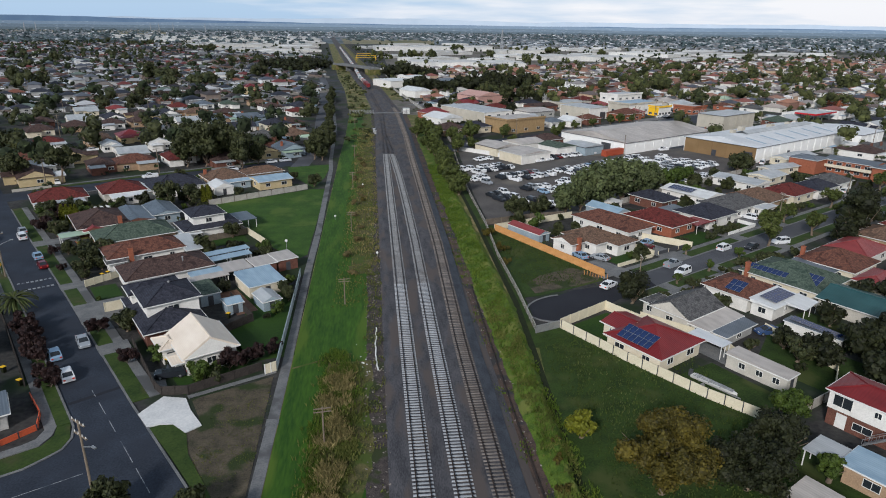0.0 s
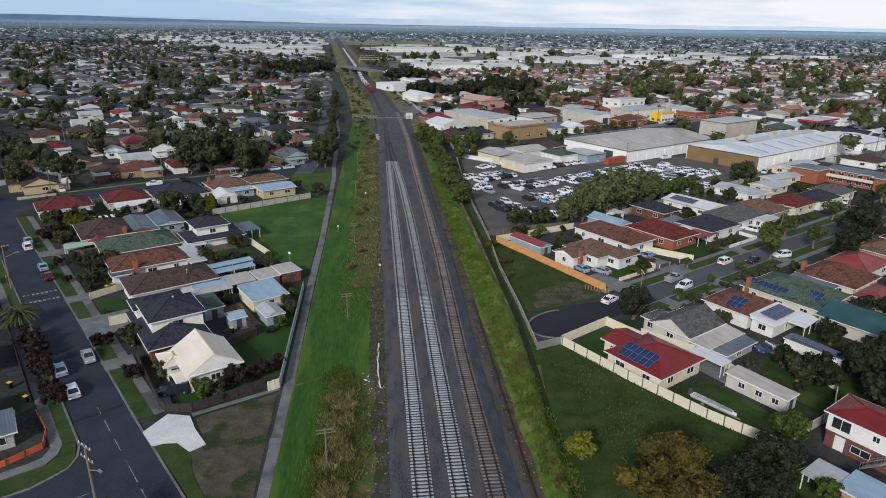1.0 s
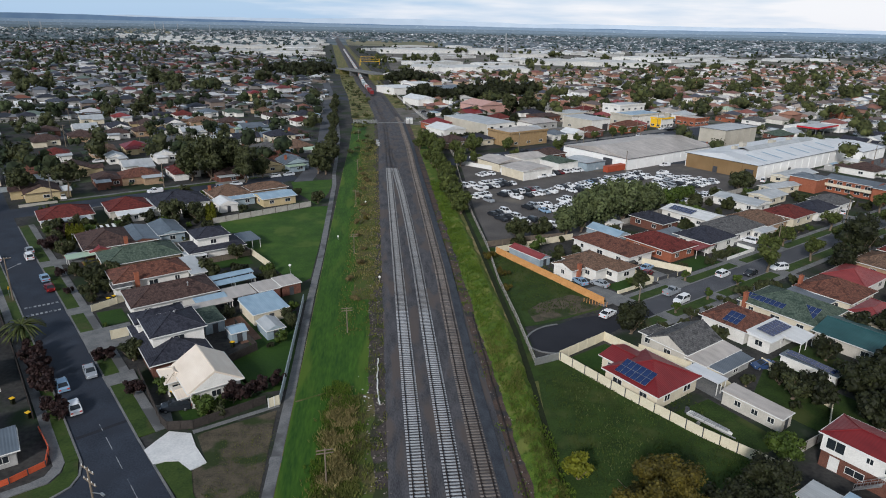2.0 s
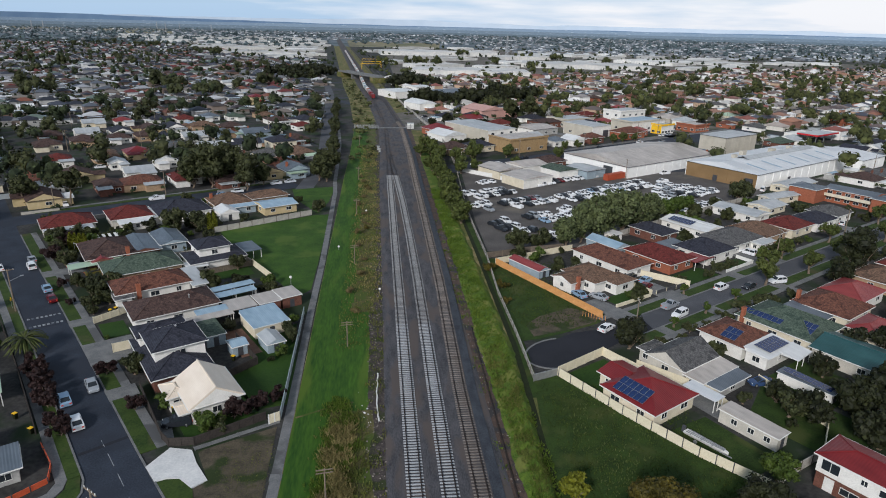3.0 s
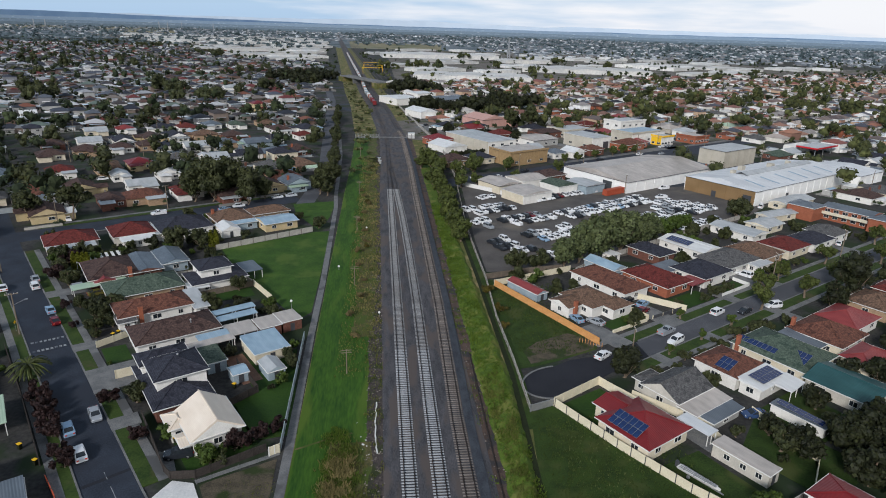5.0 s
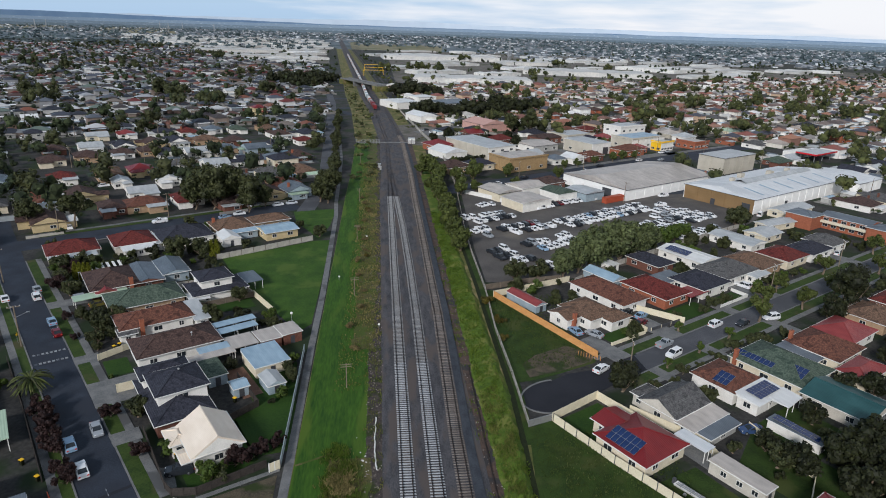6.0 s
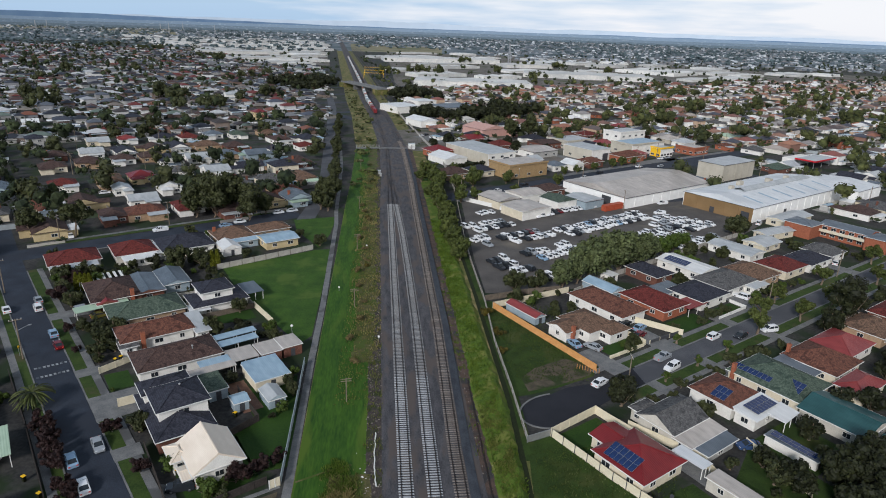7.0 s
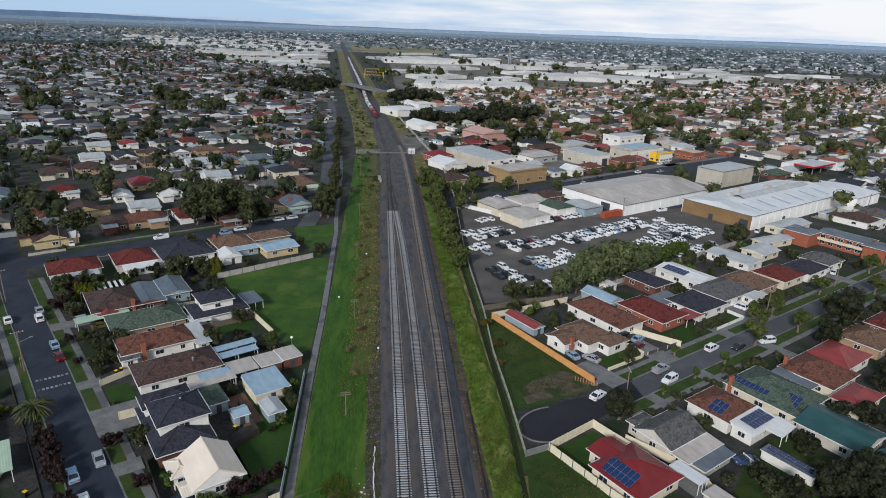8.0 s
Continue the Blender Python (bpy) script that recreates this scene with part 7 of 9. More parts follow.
park("maroon car under a carport", 14.2, 176.4, 4, "sedan", "maroon", z=0.05)
park("white utility truck parked on the cross street", 40.7, 236.0, 181, "ute", "white")
park("pale blue car parked on the cross street", 62.0, 230.0, 2, "sedan", "pale_blue")
park("white car under a green carport roof", -12.4, 118.6, 60, "sedan", "white", z=0.02)
park("white car parked half on the verge", -7.6, 186.0, 94, "sedan", "white")
park("white car parked in the cul-de-sac", 95.2, 79.6, 8, "sedan", "white")
park("white car parked on the street", 114.6, 75.2, 184, "suv", "white")
park("silver utility truck parked on the street", 116.8, 79.3, 2, "ute", "silver")
park("white car parked on the street", 137.2, 79.0, 2, "suv", "white")
park("charcoal car parked on the street", 143.8, 75.6, 182, "sedan", "charcoal")
park("white car on the verge", 153.4, 73.4, 160, "suv", "white", z=0.12)
park("white car in a driveway", 167.8, 89.6, 95, "suv", "white", z=0.16)
park("silver car in a house yard", 106.4, 91.6, 100, "sedan", "silver", z=0.16)
park("pale blue car in a house yard", 103.8, 95.4, 80, "sedan", "pale_blue", z=0.04)
park("blue car on a back lawn", 101.7, 49.2, 150, "sedan", "blue", z=0.05)
park("white car on the street", 224.2, 88.6, 20, "sedan", "white", z=0.16)
park("maroon car behind an iron fence", 121.4, 89.6, 8, "sedan", "maroon", z=0.16)
park("pale blue car behind an iron fence", 125.0, 92.4, 8, "sedan", "pale_blue", z=0.05)
park("charcoal car behind an iron fence", 123.4, 96.0, 8, "suv", "charcoal", z=0.05)
park("maroon car beside the red-roofed house", 83.6, 61.0, 120, "sedan", "maroon", z=0.02)
park("white van beside the warehouse", 247.6, 128.8, 20, "van", "white")
park("white utility truck in the works yard", 223.6, 159.4, 160, "ute", "white", z=0.05)
park("white utility truck in the works yard", 238.6, 169.0, 170, "ute", "white", z=0.05)
for u, v, turn, colour in ((176, 226.4, 2, "white"), (186.5, 222.6, 182, "white"), (207, 226.4, 4, "charcoal"), (232, 228, 1, "silver"), (246, 222.8, 180, "white"), (264, 228.2, 0, "charcoal"), (297, 228, 0, "white"), (310, 223, 180, "silver"), (246, 255.2, 90, "white"), (250, 255, 90, "white"), (242, 370, 20, "white"), (247, 372, 20, "charcoal"), (252, 366, 15, "silver"), (245, 362, 20, "white"), (306, 262, 80, "white"), (309, 262.4, 80, "charcoal"), (312, 262, 84, "white"), (280, 256, 90, "silver"), (330, 237.6, 0, "white"), (337, 237.6, 0, "silver"), (358, 251, 90, "white"), (362, 251, 90, "charcoal"), (367, 251, 90, "white")):
    park({"white": "white", "silver": "silver", "charcoal": "dark grey"}[colour] + " car parked among the works buildings", u, v, turn, "sedan", colour, "cars by the works", 0.05, False)
LOT = [  # rows of the car park: u from, u to, v, how full
    (173, 213, 182.6, 0.95), (167, 216, 163.6, 0.95), (168, 214, 158.4, 0.95), (139, 158, 184.4, 0.95), (140, 158, 179.2, 0.9), (131.5, 139.5, 170.0, 1.0), (133, 139, 164.4, 0.7),
    (142, 161, 167.4, 0.95), (144, 162, 162.0, 0.95), (138, 160, 149.8, 0.95), (140, 162, 144.6, 0.9), (125.5, 133, 131.2, 0.8), (190, 228, 143.6, 0.95), (192, 229, 138.4, 0.95), (206, 226, 149.0, 0.9), (208, 224, 154.0, 0.7), (189, 214, 127.4, 0.9), (190, 206, 131.6, 0.8), (123, 130, 150.0, 1.0), (122, 130, 144.6, 1.0), (124, 131, 139.4, 0.9), (155, 162, 196.4, 0.8),
]
rng = random.Random(11)
for u0, u1, v0, full in LOT:
    u = u0
    while u < u1:
        if rng.random() < full:
            colour = rng.choices(("white", "silver", "charcoal", "pale_blue", "maroon"), (70, 6, 21, 2, 1))[0]
            shape = rng.choices(("sedan", "suv", "ute"), (40, 40, 20))[0]
            if colour in ("pale_blue", "maroon"):
                shape = "sedan"
            park({"white": "white", "silver": "silver", "charcoal": "dark grey", "pale_blue": "pale blue", "maroon": "maroon"}[colour] + " " + {"sedan": "car", "suv": "tall car", "ute": "utility truck"}[shape] + " parked in a row on gravel", u + rng.uniform(-0.15, 0.15), v0 + rng.uniform(-0.5, 0.5), 90 + rng.uniform(-4, 4) + 180 * (rng.random() < 0.5), shape, colour, "cars in the car park", 0.05, False)
        u += 2.75

# a boat on its trailer, wheelie bins, poles
boat = thing("boat", "slim white boat on a trailer behind the fence", "boat", on(76.9, 44.6, 0.0, -88))
bm = bmesh.new()
rows = []
for k in range(8):
    t = k / 7
    w = 0.62 * math.sqrt(max(0.0, 1 - max(0, t - 0.35) ** 2 / 0.43))
    rows.append([bm.verts.new((-3.4 + 7.2 * t, s * w, z)) for s, z in ((-1, 0.95 + 0.15 * t), (-0.55, 0.5 + 0.2 * t), (0.55, 0.5 + 0.2 * t), (1, 0.95 + 0.15 * t))])
for a, b in zip(rows, rows[1:]):
    for i in range(4):
        bm.faces.new((a[i], a[(i + 1) % 4], b[(i + 1) % 4], b[i]))
bm.faces.new(rows[0][::-1])
bmesh.ops.recalc_face_normals(bm, faces=bm.faces)
part("hull", bm, M["trim"], boat)
bm = bmesh.new()
for y in (-0.42, 0.0, 0.42):
    bar(bm, (-3.0, y, 1.12), (3.2, y * 0.6, 1.2), 0.05)
for x in (-2.2, -0.4, 1.4):
    bar(bm, (x, -0.6, 1.06), (x, 0.6, 1.06), 0.05)
part("rack", bm, M["steel"], boat, "grey rack of long poles")
bm = bmesh.new()
box(bm, -3.9, -3.4, -0.25, 0.25, 0.6, 1.6)
part("outboard_motor", bm, M["darktrim"], boat)
bm = bmesh.new()
bar(bm, (-3.2, 0, 0.45), (4.4, 0, 0.45), 0.08)
for s in (-0.62, 0.62):
    tube(bm, (-1.2, s - 0.1, 0.3), (-1.2, s + 0.1, 0.3), 0.3, 0.3, 10)
part("trailer", bm, M["steel"], boat)
first = None
for u, v in ((-6.9, 104.6), (12.4, 98.6), (11.8, 144.6), (-8.6, 110.4), (25.8, 109.8), (10.6, 144.0)):
    if first:
        copy_thing(first, on(u, v, 0.0, 30))
        continue
    first = thing("wheelie_bin", "green wheelie bin with a yellow lid", "rubbish bin", on(u, v, 0.0, 30), "wheelie bins")
    bm = bmesh.new()
    vs = box(bm, -0.28, 0.28, -0.33, 0.33, 0.05, 1.0)
    for k in range(4):
        vs[k].co.x *= 0.8
        vs[k].co.y *= 0.8
    part("body", bm, M["leaf_dark"], first)
    bm = bmesh.new()
    box(bm, -0.3, 0.3, -0.36, 0.36, 1.0, 1.08)
    part("lid", bm, M["signyellow"], first)
sign = thing("road_sign", "yellow diamond road sign on a post", "road sign", on(-6.4, 158.0, 0, 60))
bm = bmesh.new()
tube(bm, (0, 0, 0), (0, 0, 2.6), 0.04, 0.04)
part("post", bm, M["steel"], sign)
bm = bmesh.new()
box(bm, -0.32, 0.32, -0.03, 0.0, -0.32, 0.32)
bmesh.ops.transform(bm, matrix=pose(0, -0.04, 2.3, 0, 45, 0), verts=bm.verts)
part("plate", bm, M["signyellow"], sign)
utility_pole("tall timber power pole at the street corner", -36.8, 59.2, 11.8, -40, 2, True)
utility_pole("timber power pole with a street lamp", *xy(-5.9, 156.0), 9.8, 30, 1, True)
for u, v, h in ((-7.4, 200, 9.5), (-9.2, 245, 9.5), (101.6, 77.0, 6.4), (170, 82.6, 9), (212, 82.6, 9), (250, 82.6, 9), (10, 240.8, 9), (45, 241.6, 9), (78, 242, 9), (214, 171, 9), (196, 218.6, 11), (240, 218.6, 11), (285, 218.6, 11), (300, 232.6, 11), (345, 218.6, 11), (162, 218.4, 9), (330, 175, 11), (328, 120, 9), (329, 240, 10), (329, 300, 10), (343, 360, 10)):
    utility_pole("timber power pole with a crossarm", *xy(u, v), h, 30 + (u * 7) % 60, 1, (int(u) % 3 == 0))
for x, y in ((-16.4, 169.4), (-9.2, 206.0), (-5.1, 138.5)):
    marker = thing("marker_post", "short white-topped marker post on the grass", "marker post", pose(x, y, 0), "marker posts")
    bm = bmesh.new()
    tube(bm, (0, 0, -0.1), (0, 0, 0.9), 0.06, 0.06, 6)
    part("post", bm, M["steel"], marker)
    bm = bmesh.new()
    bmesh.ops.create_icosphere(bm, subdivisions=2, radius=0.3, matrix=Matrix.Translation((0, 0, 1.1)))
    part("cap", bm, M["trim"], marker)
lamp = thing("path_lamp", "white ball marker lamp on the park lawn", "lamp", pose(-25.4, 137.0, 0))
bm = bmesh.new()
tube(bm, (0, 0, 0), (0, 0, 4.8), 0.05, 0.04)
part("post", bm, M["steel"], lamp)
bm = bmesh.new()
bmesh.ops.create_icosphere(bm, subdivisions=2, radius=0.32, matrix=Matrix.Translation((0, 0, 5.05)))
part("globe", bm, M["trim"], lamp)
for k in range(9):
    bm = bmesh.new()
    tube(bm, (0, 0, -0.1), (0, 0, 1.1), 0.07, 0.06, 6)
    solid("timber_stake", bm, M["newfence"], on(96.2 + 0.3 * k, 87.2 - 0.55 * k), "short fresh timber stake in a vacant lot", "stake", "timber stakes")
track_mark = [(-18.9, 88.6), (-14.0, 91.0), (-9.8, 92.6)]
for a, b in zip(track_mark, track_mark[1:]):
    ribbon("worn_track", [a, b], -0.22, 0.22, 0.037, "scrub", "thin worn track across the grass", "path", grid=False)


# ---- the suburb further off ----
def rail_x(y):
    """The railway's middle at y."""
    for (ax, ay), (bx, by) in zip(LAND, LAND[1:]):
        if y <= by:
            return ax + (bx - ax) * (y - ay) / (by - ay)
    return LAND[-1][0]


TAKEN = [(240, 362, 122, 176), (150, 420, 198, 234), (208, 286, 165, 215), (300, 342, 176, 206), (176, 300, 234, 325), (270, 350, 232, 276), (330, 382, 230, 312), (278, 328, 338, 382), (260, 284, 400, 436), (284, 320, 458, 498), (334, 366, 454, 488), (382, 422, 170, 192), (324, 346, 0, 520), (225, 300, 70, 134)]


def free_plot(u, v, x, y):
    """Whether a house may stand here: off the railway land, the works and the streets."""
    d = x - rail_x(y)
    if -44 - max(0, y - 300) * 0.01 < d < (30 if y > 400 else 48):
        return False
    return not any(a <= u <= b and c <= v <= e for a, b, c, e in TAKEN)


# houses of the suburb that stand out: label, u, v, width, depth, roof, its form, walls, storeys
MARKED = [
    ("white house with a faded red hip roof", 19, 317, 11, 11, "r_red", "hip", "white", 1), ("house with a dark brown tiled roof", 19, 358, 12, 11, "r_brown", "hip", "cream", 1), ("tan house with a dark brown tiled roof", 35, 363, 12, 12, "r_brown", "hip", "tanbrick", 1),
    ("white house with a dark brown tiled roof", 51, 363, 11, 11, "r_brown", "hip", "white", 1), ("brick house with a brown tiled roof", 65, 365, 12, 12, "r_brown", "hip", "tanbrick", 1), ("pale yellow house with a bright red hip roof", 51, 319, 11, 11, "r_redsheet", "hip", "yellow", 1),
    ("house with an orange-brown tiled hip roof", 40, 257, 14, 11, "r_terracotta", "hip", "tanbrick", 1), ("pale house with a red hip roof", 56, 258, 11, 11, "r_red", "hip", "white", 1), ("small white cottage with a pale roof", 39, 298, 7, 9, "r_zinc", "gable_y", "white", 1),
    ("brick house with a dark brown roof behind a gum tree", 29, 258, 9, 12, "r_brown", "hip", "redbrick", 1), ("long cream house with a pale sheet roof", 48, 423, 12, 9, "r_zinc", "gable", "cream", 1), ("white house with a red tiled roof", 62, 467, 10, 11, "r_red", "hip", "white", 1),
    ("white house with a maroon sheet roof", 64, 424, 10, 10, "r_pinksheet", "hip", "white", 1), ("two-storey house with a charcoal roof", 17, 429, 9, 10, "r_dark", "hip", "grey", 2), ("white gabled house with a white sheet roof", 21, 517, 10, 9, "r_white", "gable", "white", 1),
    ("white house with a brown tiled roof", 94, 475, 10, 11, "r_brown", "hip", "white", 1), ("house with a grey tiled roof", 80, 474, 10, 10, "r_grey", "hip", "grey", 1), ("brick house with a dark red roof", 133, 472, 11, 11, "r_red", "hip", "tanbrick", 1),
    ("brick house with a brown tiled roof", 113, 375, 12, 12, "r_brown", "hip", "redbrick", 1), ("white gabled house with a charcoal roof", 130, 354, 8, 10, "r_dark", "gable_y", "white", 1), ("house with a pale green roof", 128, 416, 10, 11, "r_green", "hip", "white", 1),
    ("white house with a slate grey roof", 114, 421, 11, 10, "r_slate", "hip", "white", 1), ("two-storey yellow house with a red roof", 171, 493, 10, 10, "r_redsheet", "hip", "yellow", 2), ("long white two-storey flats with a pale roof", 194, 622, 17, 9, "r_zinc", "gable", "white", 2),
    ("low pale sheet-roofed units", 43, 276, 11, 9, "r_zinc", "gable", "white", 1), ("white house with a white sheet roof", 57, 293, 9, 11, "r_white", "gable_y", "white", 1), ("house with a grey tiled hip roof", 69, 323, 10, 10, "r_grey", "hip", "white", 1), ("pale sheet-roofed house behind trees", 11, 265, 9, 9, "r_zinc", "gable", "white", 1),
    ("two-storey cream house with a charcoal hip roof", 113, 301, 13, 11, "r_dark", "hip", "cream", 2), ("brick house with a brown hip roof at the corner", 98, 264, 13, 11, "r_terracotta", "hip", "tanbrick", 1), ("white house with a dark red roof by the railway street", 150, 359, 11, 10, "r_red", "hip", "white", 1),
    ("white bungalow with a grey roof", 408, 223, 11, 11, "r_grey", "hip", "white", 1), ("cream house with a pale roof", 446, 265, 11, 10, "r_mint", "hip", "cream", 1), ("house with an orange tiled roof", 403, 240, 10, 9, "r_terracotta", "hip", "orangebrick", 1), ("house with an orange-red roof", 485, 337, 13, 11, "r_red", "hip", "orangebrick", 1),
    ("wide house with a dark slate roof", 535, 251, 19, 14, "r_dark", "hip", "tanbrick", 1), ("orange brick two-storey flats", 490, 205, 15, 9, "r_brown", "hip", "orangebrick", 2), ("large white house with a pale roof", 650, 301, 15, 12, "r_white", "hip", "white", 1), ("white house with a grey roof", 506, 313, 12, 11, "r_grey", "hip", "white", 1),
    ("orange brick house with a terracotta roof", 384, 385, 12, 10, "r_terracotta", "hip", "orangebrick", 1), ("orange brick house with a brown roof", 396, 370, 12, 10, "r_brown", "hip", "orangebrick", 1), ("house with a maroon roof", 407, 335, 9, 10, "r_pinksheet", "hip", "redbrick", 1),
    ("brick house with a terracotta roof", 587, 365, 13, 11, "r_terracotta", "hip", "tanbrick", 1), ("brick house with a terracotta roof", 491, 389, 12, 11, "r_terracotta", "hip", "orangebrick", 1), ("brick house with a brown roof", 445, 395, 13, 11, "r_brown", "hip", "orangebrick", 1), ("white house with a dark roof", 491, 408, 11, 10, "r_dark", "hip", "white", 1),
]
for k, (label, u, v, w, d, roof, form, wall, storeys) in enumerate(MARKED):
    ob = thing("house", label, "house", on(u, v, 0, 0), "houses of the suburb")
    block(ob, 0, 0, w - 0.6, d - 0.6, 2.8 * storeys, roof, form, wall, count=False, caps=False, drain=False)
    block(ob, (-1) ** k * 0.24 * w, -d / 2 - 0.9, 0.46 * w, 3.4, 2.6, roof if k % 3 else "r_zinc", "hip" if k % 3 else "skillion", wall, 0.5 if k % 3 == 0 else None, count=False, caps=False, drain=False)
    for z in (1.5, 4.3)[:storeys]:
        far_window(ob, -(-1) ** k * 0.26 * w, -d / 2 + 0.24, z, -90)
        far_window(ob, -w / 2 + 0.24, 0.1 * d, z, 180)


rng = random.Random(21)
PLOTS = []
for row in range(-16, 75):
    for side in (-1, 1):
        v = 232 + 68 * row + 17.5 * side
        for k in range(-150, 130):
            u = 7.5 + 15.4 * k + rng.uniform(-2.2, 2.2)
            x, y = xy(u, v)
            if not (y > 120 and -0.66 * y - 20 < x < 0.98 * y + 30):
                continue
            if x < rail_x(y) and v < 244 and u > -34:
                continue
            if x > rail_x(y) and u < 262 and v < 226:
                continue
            if x > rail_x(y) and y > 790 + 0.42 * x:
                continue
            if x < rail_x(y) and (y > (1160 if x > -184 else 1160 - 1.79 * (x + 184)) or y > 1700):
                continue
            if u % 232 < 4 or not free_plot(u, v, x, y) or rng.random() < 0.04 or any(abs(u - q[1]) < q[3] / 2 + 7 and abs(v - q[2]) < q[4] / 2 + 7.5 for q in MARKED):
                continue
            PLOTS.append((x * x + y * y, u, v + rng.uniform(-3.5, 3.5), side))
PLOTS.sort()

KINDS = [  # label, roof, its form, walls, width, depth, wing's side, roof of the lean-to
    ("brick house with a brown tiled hip roof", "r_brown", "hip", "redbrick", 11.0, 12.5, -1, "r_zinc"), ("white house with a charcoal tiled roof", "r_dark", "hip", "white", 12.0, 11.0, 1, "r_white"),
    ("cream house with a terracotta hip roof", "r_terracotta", "hip", "cream", 10.5, 13.5, 1, "r_slate"), ("cream house with a grey tiled roof", "r_grey", "hip", "cream", 12.5, 11.5, -1, "r_blue"),
    ("white house with a pale sheet gable roof", "r_zinc", "gable", "white", 11.5, 10.0, 1, "r_white"), ("brick house with tan roof tiles", "r_tan", "hip", "tanbrick", 10.5, 14.0, -1, "r_rusty"),
    ("white house with a dark red tiled hip roof", "r_red", "hip", "white", 11.0, 11.5, 1, "r_zinc"), ("brick house with a slate grey sheet roof", "r_slate", "hip", "tanbrick", 13.0, 10.5, -1, "r_slate"),
    ("white house with a wide charcoal roof", "r_dark", "hip", "white", 14.0, 12.0, -1, "r_blue"), ("white house with brown tiled roof", "r_brown", "hip", "white", 11.5, 13.0, 1, "r_white"),
    ("white gabled house with a charcoal roof", "r_dark", "gable_y", "white", 10.0, 13.0, 1, "r_zinc"), ("pale yellow house with a brown tiled roof", "r_brown", "gable", "yellow", 12.0, 10.5, -1, "r_white"),
    ("blue-grey clad house with a slate roof", "r_slate", "gable_y", "bluegrey", 10.5, 12.0, -1, "r_mint"), ("dark brick house with a mossy green tiled roof", "r_green", "hip", "redbrick", 12.0, 12.0, 1, "r_rusty"),
]
protos = {}
NEAR_PLOTS = PLOTS[:62]
for k, (_, u, v, side) in enumerate(NEAR_PLOTS):
    kind = rng.choice((0, 0, 1, 1, 2, 3, 3, 4, 5, 6, 7, 8, 8, 9, 9, 10, 10, 11, 12, 12, 13))
    turn = 180 * (side > 0) + rng.choice((0, 0, 0, 90))
    if kind in protos:
        copy_thing(protos[kind], on(u, v, 0, turn))
    else:
        label, roof, shape, wall, w, d, hand, lean_to = KINDS[kind]
        ob = thing("house", label, "house", on(u, v, 0, turn), "houses of the suburb")
        block(ob, 0, 0, w - 0.5, d - 0.5, 2.8, roof, shape, wall, count=False, caps=False, drain=False)
        block(ob, 3.0 * hand, -d / 2 - 1.2, 5.0, 4.6, 2.8, roof, shape if shape == "hip" else "gable_y", wall, count=False, caps=False, drain=False)
        block(ob, -1.5 * hand, d / 2 + 1.4, 6.5, 3.0, 2.3, lean_to, "skillion", wall, 0.4, count=False, caps=False, drain=False)
        far_window(ob, -1.5 * hand - 1.4, d / 2 + 2.96, 1.5, 90)
        far_window(ob, -2.6 * hand, -d / 2 + 0.19, 1.6, -90)
        far_window(ob, w / 2 - 0.19, 1.0, 1.5, 0)
        far_window(ob, -w / 2 + 0.19, -1.0, 1.5, 180)
        if kind % 3 == 0:
            chimney(ob, -0.3 * w * hand, 0.1 * d, 5.4, "redbrick" if kind % 2 else "orangebrick")
        protos[kind] = ob
# small sheds in the back yards of the nearer houses
sheds = {}
for k, (_, u, v, side) in enumerate(NEAR_PLOTS):
    if rng.random() < 0.75:
        key = rng.choice(("r_zinc", "r_white", "r_blue", "r_rusty", "r_mint", "r_slate"))
        m = on(u + rng.uniform(-5, 5), v + side * rng.uniform(10.5, 13), 0, rng.choice((0, 90)))
        if key in sheds:
            copy_thing(sheds[key], m)
        else:
            ob = shed("small metal back yard shed", 0, 0, 4.6, 6.0, key, "gable_y", "grey", 2.1)
            ob.matrix_world = m
            sheds[key] = ob


